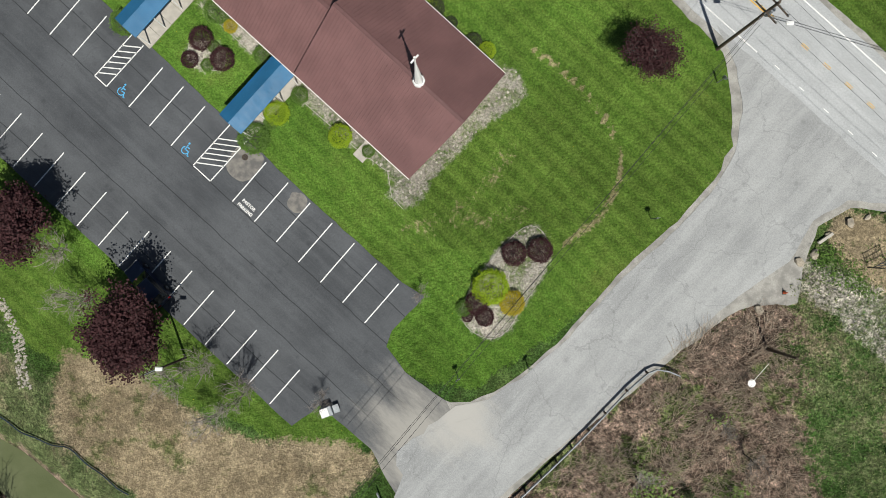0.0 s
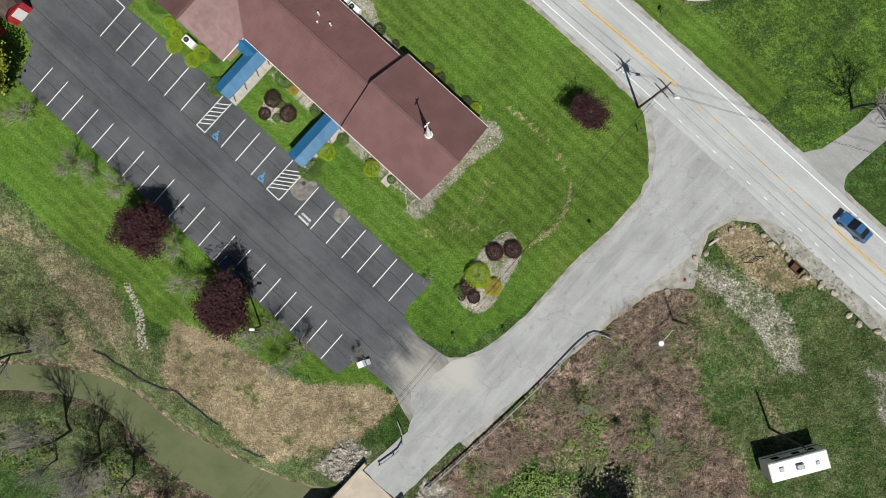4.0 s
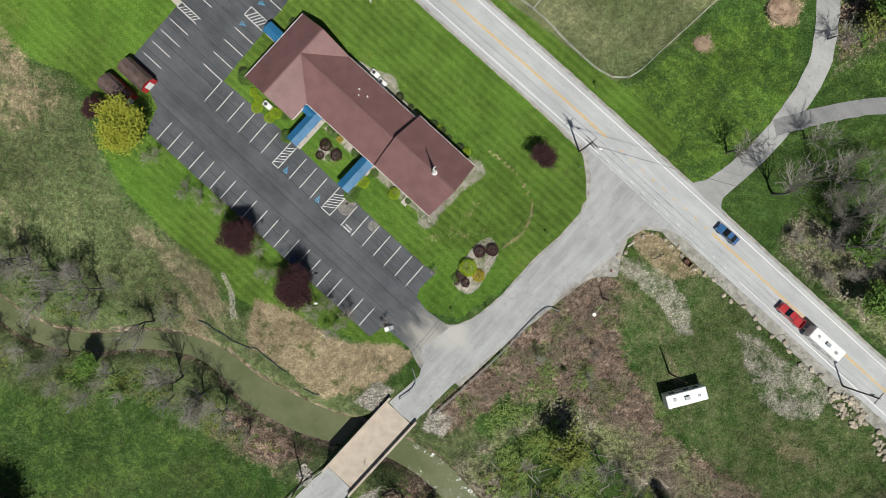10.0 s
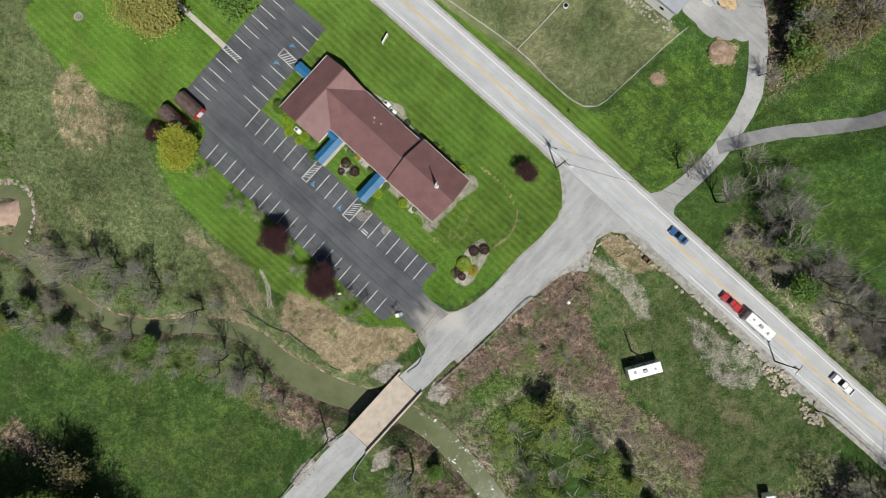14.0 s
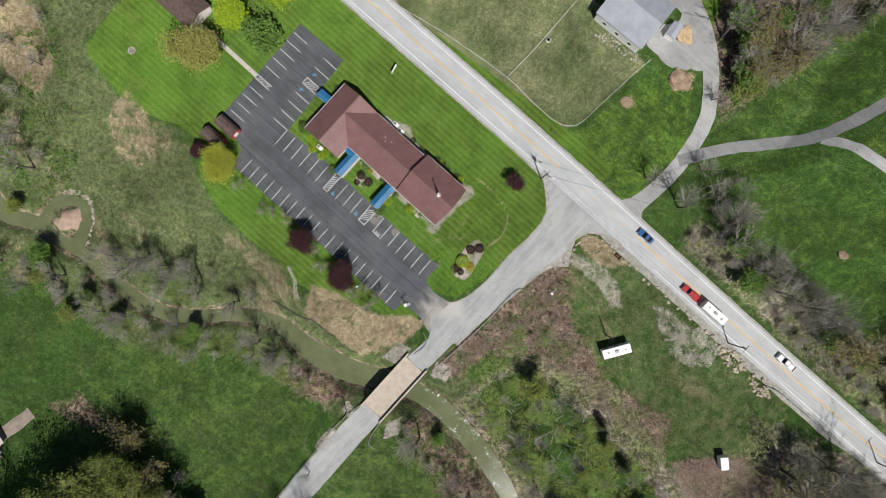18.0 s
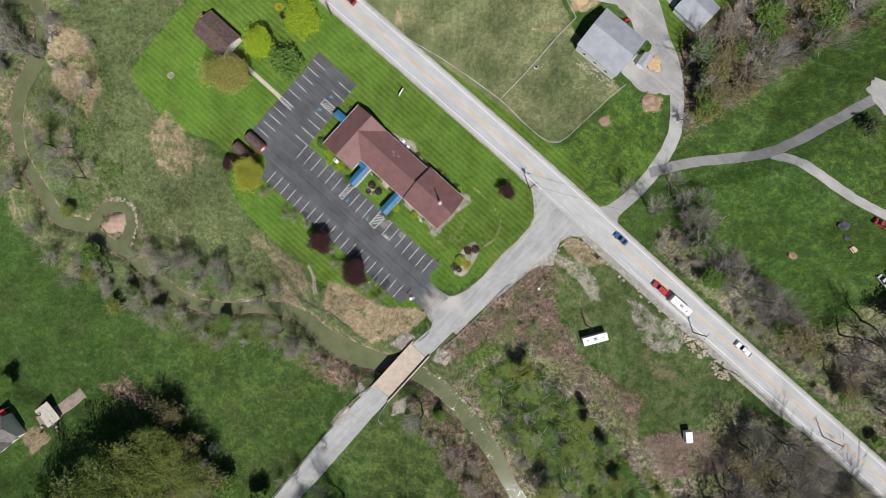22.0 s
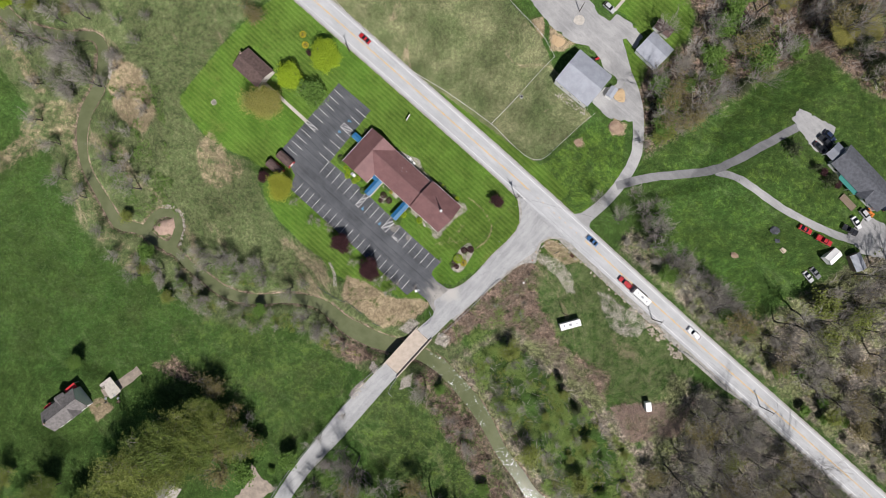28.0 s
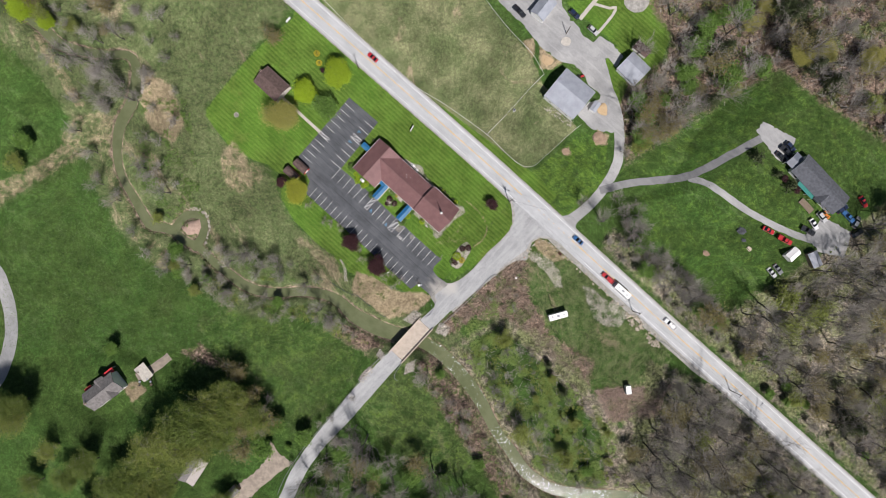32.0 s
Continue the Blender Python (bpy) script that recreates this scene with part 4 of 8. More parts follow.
def ribs(x0, x1, y0, y1, z, ridge, along="x", step=0.32, w=0.045, h=0.035, cut=None):
    """The raised seams of both slopes of a metal roof, from eave to ridge."""
    bm = bmesh.new()
    lo, hi = (x0, x1) if along == "x" else (y0, y1)
    a, b = (y0, y1) if along == "x" else (x0, x1)
    mid = (a + b) / 2
    k = int((hi - lo) / step)
    for i in range(k + 1):
        s = lo + (hi - lo) * i / k
        for e in (a, b):
            t0 = 0.0
            if cut:
                t0 = cut(s, e, mid)
                if t0 >= 0.98:
                    continue
            e0, z0 = e + (mid - e) * t0, z + (ridge - z) * t0
            q = []
            for d in (-w / 2, w / 2):
                for (p, zz) in ((e0, z0), (mid, ridge)):
                    for up in (-0.02, h):
                        q.append((s + d, p, zz + up) if along == "x" else (p, s + d, zz + up))
            v = [bm.verts.new(p) for p in q]
            bm.faces.new((v[1], v[3], v[7], v[5])), bm.faces.new((v[0], v[2], v[3], v[1])), bm.faces.new((v[4], v[6], v[7], v[5])), bm.faces.new((v[0], v[1], v[5], v[4]))
    bmesh.ops.recalc_face_normals(bm, faces=bm.faces)
    return bm


church = thing("church", site(0, 0), "long low brick church with maroon metal roofs and a white steeple", "church")
SAN, MID, WING = (-19.0, -5.4, 7.6, 20.0, 3.65, 7.4), (-42.0, -18.95, 7.6, 19.3, 3.0, 6.4), (-47.8, -36.0, 3.6, 19.3, 3.0, 6.45)
wl = part("wall", gable_walls(bmesh.new(), -18.6, -5.9, 8.2, 19.4, -0.3, 3.6, 7.05), M_BRICK, church)
part("wall", boxes((-42, -18.6, 8.2, 18.7, -0.3, 2.95)), M_BRICK, church)
part("wall", gable_walls(bmesh.new(), -47.2, -36.6, 4.1, 18.8, -0.3, 2.95, 6.1, "y"), M_BRICK, church)
r1 = part("roof", gable(bmesh.new(), *SAN), M_ROOF, church, "maroon standing-seam metal roof")
for v in r1.data.vertices:  # the gable leans out to a prow
    if v.co.x > -6 and v.co.z > 6.5:
        v.co.x += 0.7
part("rib", ribs(*SAN), M_ROOF, r1)
r2 = part("roof", gable(bmesh.new(), *MID), M_ROOF, church, "maroon standing-seam metal roof")
part("rib", ribs(-35.8, *MID[1:]), M_ROOF, r2)
r3 = part("roof", gable(bmesh.new(), *WING, along="y"), M_ROOF, church, "maroon standing-seam metal roof")


def wing_cut(s, e, mid):
    """Where the middle roof stands above the wing's slope, its seams stop at the valley."""
    if e > mid and 7.6 < s < 19.3:
        return 1 - abs(s - 13.45) / 5.85
    return 0.0


part("rib", ribs(*WING, along="y", cut=wing_cut), M_ROOF, r3)
for ro, (x0, x1, y, z) in ((r1, (-19.0, -4.75, 13.8, 7.4)), (r2, (-41.9, -19.0, 13.45, 6.4))):
    part("ridge_cap", boxes((x0, x1, y - 0.16, y + 0.16, z - 0.03, z + 0.035)), M_ROOFTRIM, ro)
part("ridge_cap", boxes((-42.06, -41.74, 3.6, 19.3, 6.42, 6.485)), M_ROOFTRIM, r3)
for x0, x1, y0, y1, z in ((-19.0, -5.4, 20.0, 20.07, 3.57), (-19.0, -5.4, 7.53, 7.6, 3.57), (-36.0, -19.0, 19.3, 19.37, 2.92), (-35.8, -19.0, 7.53, 7.6, 2.92)):
    part("gutter", boxes((x0, x1, y0, y1, z - 0.1, z + 0.03)), M_WHITE, church, "white gutter")
for x0, x1, y0, y1 in ((-47.92, -47.78, 3.6, 19.3), (-36.02, -35.9, 3.6, 7.5)):
    part("gutter", boxes((x0, x1, y0, y1, 2.82, 2.95)), M_WHITE, church, "white gutter")
for u in (-17, -14.4, -11.8, -9.2):
    part("window", boxes((u, u + 0.9, 8.12, 8.24, 1.0, 2.6)), M_GLASS, church)
# steeple
sp = part("steeple", bmesh.new(), M_WHITE, church)
bm = bmesh.new()
for z0, z1, a, b in ((6.6, 7.75, 0.47, 0.47), (7.75, 7.87, 0.54, 0.47), (7.87, 12.5, 0.40, 0.04)):
    bmesh.ops.create_cone(bm, cap_ends=True, segments=8, radius1=a, radius2=b, depth=z1 - z0, matrix=Matrix.Translation((-9.6, 13.8, (z0 + z1) / 2)))
bm.to_mesh(sp.data)
bm.free()
part("cross", boxes((-9.66, -9.54, 13.74, 13.86, 12.4, 13.6), (-9.66, -9.54, 13.4, 14.2, 13.1, 13.24)), M_WHITE, sp, "white cross")
for u, v in ((-30.0, 15.9), (-28.0, 15.9), (-29.3, 15.0)):
    part("vent_pipe", rods(((u, v, 4.6), (u, v, 5.75), 0.12), n=8), M_WHITE, church, "white vent pipe")

# covered walks
for u0, u1, v1 in ((-22.0, -19.35, 7.5), (-34.75, -32.2, 7.5)):
    c = thing("canopy", site((u0 + u1) / 2, 0.5), "blue metal covered walk on thin white posts", "canopy", "church canopies")
    h, L = (u1 - u0) / 2, v1 - 0.5
    ro = part("roof", gable(bmesh.new(), -h, h, 0, L, 2.55, 3.05, "y", 0.08), M_BLUEROOF, c)
    part("rib", ribs(-h, h, 0, L, 2.55, 3.05, "y", 0.42, 0.04, 0.025), M_BLUEROOF, ro)
    for x in (-h + 0.15, h - 0.15):
        for y in (0.2, L / 3, 2 * L / 3, L - 0.25):
            part("post", boxes((x - 0.05, x + 0.05, y - 0.05, y + 0.05, 0.05, 2.55)), M_WHITE, c)
c = thing("canopy", site(-51.4, 13.2), "blue metal covered walk on thin white posts", "canopy", "church canopies")
ro = part("roof", gable(bmesh.new(), 0, 3.7, -1.15, 1.15, 2.55, 3.0, "x", 0.08), M_BLUEROOF, c)
part("rib", ribs(0, 3.7, -1.15, 1.15, 2.55, 3.0, "x", 0.42, 0.04, 0.025), M_BLUEROOF, ro)
for x in (0.15, 3.5):
    for y in (-1.0, 1.0):
        part("post", boxes((x - 0.05, x + 0.05, y - 0.05, y + 0.05, 0.0, 2.55)), M_WHITE, c)
part("link_roof", gable(bmesh.new(), -37.2, -33.6, 6.0, 7.9, 2.7, 3.1, "x", 0.08), M_BLUEROOF, church, "blue metal roof over the entrance")


def walk_slabs(name, u0, u1, v0, v1, along, step=1.5, label="pale concrete footpath of square slabs"):
    t = thing(name, site(0, 0), label, "footpath", kind="structure")
    n = max(1, round(abs((v1 - v0) if along == "v" else (u1 - u0)) / step))
    for i in range(n):
        if along == "v":
            a, b = v0 + (v1 - v0) * i / n, v0 + (v1 - v0) * (i + 1) / n
            part("slab", boxes((u0, u1, a + 0.012, b - 0.012, -0.1, 0.03 + 0.006 * (i % 3))), M_CONC, t)
        else:
            a, b = u0 + (u1 - u0) * i / n, u0 + (u1 - u0) * (i + 1) / n
            part("slab", boxes((a + 0.012, b - 0.012, v0, v1, -0.1, 0.03 + 0.006 * (i % 3))), M_CONC, t)
    return t


walk_slabs("footpath", -21.85, -19.35, 0.35, 8.0, "v")
walk_slabs("footpath", -34.6, -32.1, 0.35, 8.0, "v")
walk_slabs("footpath", -51.6, -47.9, 12.1, 14.3, "u")
walk_slabs("footpath", -88.5, -67.6, 4.7, 5.9, "u")
walk_slabs("footpath", -11.3, -10.1, 5.9, 8.0, "v", 0.8)


# ---- painted marks of the car park ----
def painted(name, quads, material, label, z=0.007, m=None):
    """Strips of paint (u0, v0, u1, v1, width), 4 mm thick."""
    bm = bmesh.new()
    for u0, v0, u1, v1, w in quads:
        a, b = Vector((u0, v0)), Vector((u1, v1))
        d = (b - a).normalized()
        n = Vector((-d.y, d.x)) * w / 2
        prism([tuple(a - n), tuple(b - n), tuple(b + n), tuple(a + n)], z - 0.004, z, bm)
    ob = link(name, bm, material)
    ob.matrix_world = m or SITE
    return tagged(ob, label, "road marking", "car park markings")


def stall(u0, v0, u1, v1):
    painted("stall_line", [(u0, v0, u1, v1, 0.11)], M_PAINT, "white painted parking stall line")


for i in range(7):
    stall(-2.8 * i, -0.12, -2.8 * i + 0.12, -4.95)
for u in (-24.6, -27.35, -30.0, -37.2, -40.15, -43.05, -45.95, -48.85, -51.75):
    stall(u, -0.12, u + 0.12, -5.0)
for i in range(20):
    stall(-1.4 - 2.74 * i, -12.3, -1.32 - 2.74 * i, -16.55)
for v, u0, u1 in ((20.6, -67.9, -63.2), (17.75, -67.9, -63.1), (14.85, -67.8, -62.9), (11.85, -67.5, -62.8), (8.9, -67.5, -62.7), (2.0, -67.1, -62.4), (-0.7, -66.9, -62.1), (-3.4, -66.6, -62.1), (-6.1, -66.4, -61.9),
                  (20.75, -57.4, -52.6), (17.45, -57.4, -52.5), (9.1, -56.9, -52.2), (6.1, -56.8, -52.0), (3.0, -56.7, -51.9), (0.0, -56.6, -51.8)):
    stall(u0, v, u1, v)


def hatch(u0, v0, u1, v1, bars, slant, across="v"):
    """A striped no-parking field."""
    q = [(u0, v0, u0, v1, 0.11), (u1, v0, u1, v1, 0.11)] if across == "v" else [(u0, v0, u1, v0, 0.11), (u0, v1, u1, v1, 0.11)]
    if across == "v":
        q.append((u0, v0, u1, v0, 0.11))
        for i in range(bars):
            v = v0 + (v1 - v0 - slant) * (i + 0.6) / bars
            q.append((u0, v, u1, v + slant, 0.11))
    else:
        q.append((u0, v0, u0, v1, 0.11))
        for i in range(bars):
            u = u0 + (u1 - u0 - slant) * (i + 0.6) / bars
            q.append((u, v0, u + slant, v1, 0.11))
    painted("hatched_field", q, M_PAINT, "white striped access field painted on asphalt")


hatch(-21.7, -4.95, -19.5, 0.2, 6, 1.5)
hatch(-34.25, -5.0, -32.75, 0.2, 6, 1.1)
hatch(-57.2, 12.1, -52.6, 14.1, 5, 1.2, "u")
hatch(-67.6, 4.6, -62.65, 5.85, 6, 0.9, "u")


def wheelchair(u, v, turn):
    """The access symbol: a wheel, a seated figure of bars."""
    bm = bmesh.new()
    for i in range(14):
        a, b = 2.2 + i * 0.32, 2.2 + (i + 1) * 0.32
        prism([(0.36 * math.cos(a), 0.36 * math.sin(a)), (0.36 * math.cos(b), 0.36 * math.sin(b)), (0.47 * math.cos(b), 0.47 * math.sin(b)), (0.47 * math.cos(a), 0.47 * math.sin(a))], 0.003, 0.007, bm)
    for x0, y0, x1, y1 in ((-0.08, 0.05, -0.08, 0.72), (-0.08, 0.08, 0.38, 0.08), (0.36, 0.1, 0.56, -0.42), (-0.08, 0.42, 0.3, 0.42), (0.54, -0.4, 0.72, -0.36)):
        a, b = Vector((x0, y0)), Vector((x1, y1))
        d = (b - a).normalized()
        n = Vector((-d.y, d.x)) * 0.06
        prism([tuple(a - n), tuple(b - n), tuple(b + n), tuple(a + n)], 0.003, 0.0075, bm)
    bmesh.ops.create_cone(bm, cap_ends=True, segments=10, radius1=0.12, radius2=0.12, depth=0.004, matrix=Matrix.Translation((-0.08, 0.88, 0.006)))
    ob = link("access_symbol", bm, M_BLUEPAINT)
    ob.matrix_world = site(u, v, 0, turn) @ Matrix.Diagonal((0.84, 0.84, 1, 1))
    tagged(ob, "pale blue wheelchair symbol painted on asphalt", "road marking", "access symbols")


for u, v, r in ((-31.4, -4.4, 5), (-23.2, -4.4, 5), (-56.3, 15.9, -88), (-56.3, 10.6, -88)):
    wheelchair(u, v, r)


def lettering(text, u, v, size, turn):
    cu = bpy.data.curves.new("lettering", "FONT")
    cu.body, cu.size, cu.align_x, cu.extrude, cu.offset = text, size, "CENTER", 0.002, 0.014
    tmp = new("lettering_curve", cu)
    me = bpy.data.meshes.new_from_object(tmp.evaluated_get(bpy.context.evaluated_depsgraph_get()))
    bpy.data.objects.remove(tmp)
    me.materials.clear()
    me.materials.append(M_PAINT)
    ob = new("painted_word", me)
    ob.matrix_world = site(u, v, 0.006, turn)
    tagged(ob, "white painted word " + text.lower() + " on the asphalt", "road marking")


lettering("PASTOR", -15.3, -4.3, 0.42, 0)
lettering("PARKING", -15.3, -4.85, 0.42, 0)


def drain_patch(u, v, r, material, name, label, z, seed):
    bm = bmesh.new()
    prism([((r * (1 + 0.25 * noise.noise(Vector((math.cos(a) * 1.5 + seed, math.sin(a) * 1.5, 0))))) * math.cos(a), r * (1 + 0.2 * noise.noise(Vector((math.sin(a) * 2 + seed, 1, 2)))) * math.sin(a))
           for a in [i * math.tau / 28 for i in range(28)]], z - 0.004, z, bm)
    ob = link(name, bm, material)
    ob.matrix_world = site(u, v)
    return tagged(ob, label, "drain")


def silt_patch():
    n = Nodes("dried_silt")
    col = n.mix(n.ramp(n.noise(1.2, 4), 0.35, 0.65), (0.13, 0.125, 0.12), (0.24, 0.225, 0.20))
    return n.done(col, 0.9)


M_SILT = silt_patch()
drain_patch(-18.3, -1.5, 1.75, M_SILT, "dried_puddle", "dried silt ring on the asphalt round a drain", 0.005, 3)
drain_patch(-12.1, -0.9, 0.95, M_SILT, "dried_puddle", "dried silt stain on the asphalt", 0.005, 8)
dr = thing("drain", site(-18.6, -1.1), "dark iron drain grate in the car park", "drain")
part("frame", rods(((0, 0, -0.05), (0, 0, 0.012), 0.3), n=16), M_POLE, dr)
for i in range(5):
    part("bar", boxes((-0.2, 0.2, -0.2 + i * 0.1 - 0.02, -0.2 + i * 0.1 + 0.02, 0.01, 0.022)), M_BLACK, dr)

# ---- marks on the roads ----
def road_line(v, u0, u1, w, material, name, label, dash=None):
    out = []
    u = u0
    while u < u1:
        e = min(u1, u + (dash[0] if dash else 30))
        bm = prism([(u, road_v(u) + v - w / 2), (e, road_v(e) + v - w / 2), (e, road_v(e) + v + w / 2), (u, road_v(u) + v + w / 2)], 0.004, 0.012)
        ob = link(name, bm, material)
        ob.matrix_world = SITE
        tagged(ob, label, "road marking", "road markings")
        u = e + (dash[1] if dash else 0)


WL = "white painted edge line of the main road"
road_line(-3.3, -150, 10, 0.14, M_PAINT, "edge_line", WL)
road_line(-3.3, 46, 250, 0.14, M_PAINT, "edge_line", WL)
road_line(3.15, -150, 250, 0.14, M_PAINT, "edge_line", WL)
road_line(-3.1, 12, 44, 0.09, M_PAINT, "edge_line", "broken white edge line across the junction", (0.6, 2.4))
for d in (-0.12, 0.12):
    road_line(d, -150, 9, 0.11, M_YELLOW, "centre_line", "double yellow centre line of the main road")
    road_line(d, 36, 250, 0.11, M_YELLOW, "centre_line", "double yellow centre line of the main road")
    road_line(d * 0.8, 12.5, 35, 0.06, M_YELLOW, "centre_line", "broken yellow centre line through the junction", (0.8, 1.9))

# ---- bridge ----
br = thing("bridge", site(15.55, -31.9), "concrete road bridge with low parapets over the creek", "bridge", kind="structure")
part("deck", boxes((-3.15, 3.15, -8.3, 8.3, -0.8, 0.01)), M_DECK, br, "tan concrete deck")
for x in (-3.5, 3.16):
    pp = part("parapet", boxes((x, x + 0.34, -9.4, 9.4, -0.95, 0.78), bevel=0.03), M_CONC, br, "concrete parapet")
    part("coping", boxes((x - 0.05, x + 0.39, -9.45, 9.45, 0.78, 0.9), bevel=0.03), M_DECK, pp)
for y in (-9.6, 8.4):
    part("abutment", boxes((-3.6, 3.6, y, y + 1.2, -4.6, -0.8)), M_CONC, br)
for x in (-2.4, 0, 2.4):
    part("beam", boxes((x - 0.25, x + 0.25, -8.6, 8.6, -1.5, -0.8)), M_CONC, br)
for y in (-8.32, 8.28):
    part("joint", boxes((-3.15, 3.15, y, y + 0.06, -0.05, 0.018)), M_POLE, br, "dark expansion joint")
# ---- plants ----
def soup(name, verts, faces, material, parent, smooth=False):
    me = bpy.data.meshes.new(name)
    me.from_pydata(verts, [], faces)
    me.materials.append(material)
    if smooth:
        me.polygons.foreach_set("use_smooth", [True] * len(me.polygons))
    ob = new(name, me)
    ob.parent = parent
    return ob


def limbs(segs, sides=3):
    """Tapered bars, joined: (a, b, ra, rb)."""
    V, F = [], []
    for a, b, ra, rb in segs:
        d = (b - a)
        if d.length < 1e-4:
            continue
        q = d.to_track_quat("Z", "Y")
        k = len(V)
        for p, r in ((a, ra), (b, rb)):
            if r <= 0:
                V.append(p)
                continue
            for i in range(sides):
                t = i * math.tau / sides
                V.append(p + q @ Vector((r * math.cos(t), r * math.sin(t), 0)))
        for i in range(sides):
            j = (i + 1) % sides
            F.append((k + i, k + j, k + sides + j, k + sides + i) if rb > 0 else (k + i, k + j, k + sides))
    return V, F


def grow(rng, height, spread, levels=4, kids=4, lean=0.1, r0=None, fork=0.3):
    """Boughs of a broad tree: lists of segments by level, and the tips."""
    r0 = r0 or height * 0.02
    levels_out = [[] for _ in range(levels + 1)]
    tips = []

    def bough(a, d, length, r, lev):
        steps = 3 if lev < 2 else 2 if lev < levels else 1
        p, q = a.copy(), d.copy()
        for i in range(steps):
            q = (q + Vector((rng.uniform(-1, 1), rng.uniform(-1, 1), rng.uniform(-0.3, 0.7))) * (0.16 + 0.06 * lev)).normalized()
            e = p + q * length / steps
            ra, rb = r * (1 - 0.55 * i / steps), r * (1 - 0.55 * (i + 1) / steps)
            levels_out[lev].append((p.copy(), e.copy(), ra, rb))
            p = e
            if lev < levels and (lev > 0 or i >= 1):
                n = kids if lev == 0 else max(2, kids - 1 - (lev > 2))
                for k in range(n):
                    if lev > 0 and rng.random() < 0.15:
                        continue
                    ang = rng.uniform(0, math.tau)
                    side = Vector((math.cos(ang), math.sin(ang), rng.uniform(0.1, 0.7) if lev == 0 else rng.uniform(-0.25, 0.6)))
                    nd = (q * (0.75 if lev else 0.55) + side * spread).normalized()
                    bough(p, nd, length * rng.uniform(0.5, 0.78), rb * rng.uniform(0.5, 0.7), lev + 1)
        if lev >= levels - 1:
            tips.append(p.copy())

    bough(Vector((0, 0, -0.2)), Vector((rng.uniform(-lean, lean), rng.uniform(-lean, lean), 1)).normalized(), height * 0.52, r0, 0)
    return levels_out, tips


def leaves(rng, centres, per, spread, size, flat=0.6):
    """Small leaf cards scattered round the centres."""
    V, F = [], []
    for c in centres:
        for _ in range(per):
            p = c + Vector((rng.gauss(0, spread), rng.gauss(0, spread), rng.gauss(0, spread * flat)))
            n = Vector((rng.gauss(0, 0.6), rng.gauss(0, 0.6), 1)).normalized()
            x = n.orthogonal().normalized()
            x = Matrix.Rotation(rng.uniform(0, math.tau), 3, n) @ x
            y = n.cross(x)
            s = size * rng.uniform(0.6, 1.3)
            k = len(V)
            V += [p - x * s, p + y * s * 0.62 + n * s * 0.15, p + x * s, p - y * s * 0.62 + n * s * 0.12]
            F.append((k, k + 1, k + 2, k + 3))
    return V, F


def tree(name, seed, height, spread, bark, twig, leaf=None, per=6, size=0.2, cluster=0.5, label="", group="", levels=3, kids=4, thick=1.0):
    """Trunk and limbs, fine twigs, and leaves where it has any. Stands at the origin, to be copied."""
    rng = random.Random(seed)
    lv, tips = grow(rng, height, spread, levels, kids, 0.1, height * 0.021 * thick)
    t = thing(name, Matrix(), label, "tree", group)
    V, F = [], []
    rings = [(lv[0][0][0], lv[0][0][2])] + [(q[1], q[3]) for q in lv[0]]
    for k, (p, r) in enumerate(rings):
        V += [p + Vector((math.cos(a), math.sin(a), 0)) * max(r, 0.055 * thick) for a in (i * math.tau / 6 for i in range(6))]
        if k:
            F += [(6 * k - 6 + i, 6 * k - 6 + (i + 1) % 6, 6 * k + (i + 1) % 6, 6 * k + i) for i in range(6)]
    soup("trunk", V, F, bark, t, True)
    V, F = limbs([(a, b, max(ra, 0.055 * thick), max(rb, 0.045 * thick)) for a, b, ra, rb in lv[1]], 4)
    n = len(F)
    segs = [(a, b, max(ra, 0.042 * thick), max(rb, 0.032 * thick)) for q in lv[2:-1] for a, b, ra, rb in q]
    segs += [(a, b, max(ra, 0.034 * thick), 0) for a, b, ra, rb in lv[-1]]
    W, G = limbs(segs, 3)
    ob = soup("branchwork" if leaf else "crown", V + W, F + [tuple(k + len(V) for k in f) for f in G], bark, t)
    ob.data.materials.append(twig)
    ob.data.polygons.foreach_set("material_index", [int(k >= n) for k in range(len(ob.data.polygons))])
    if leaf:
        V, F = leaves(rng, tips, per, cluster, size)
        soup("crown", V, F, leaf, t)
    return t


def conifer(name, seed, height, radius, leaf, label, group=""):
    rng = random.Random(seed)
    t = thing(name, Matrix(), label, "tree", group)
    V, F = limbs([(Vector((0, 0, -0.2)), Vector((0, 0, height)), height * 0.018, 0.02)], 6)
    soup("trunk", V, F, M_BARK, t)
    cen = []
    n = int(height * 7)
    for i in range(n):
        f = (i + rng.random()) / n
        z = height * (0.1 + 0.9 * f)
        r = radius * (1 - f ** 1.6) ** 0.9 * rng.uniform(0.75, 1.1) + 0.1
        a = i * 2.4 + rng.uniform(-0.4, 0.4)
        for k in range(max(2, int(r * 3))):
            q = (k + 0.7) / max(2, int(r * 3))
            cen.append(Vector((math.cos(a) * r * q, math.sin(a) * r * q, z - 0.28 * r * q * q)))
    V, F = leaves(rng, cen, 3, 0.3, 0.27, 0.5)
    soup("crown", V, F, leaf, t)
    return t


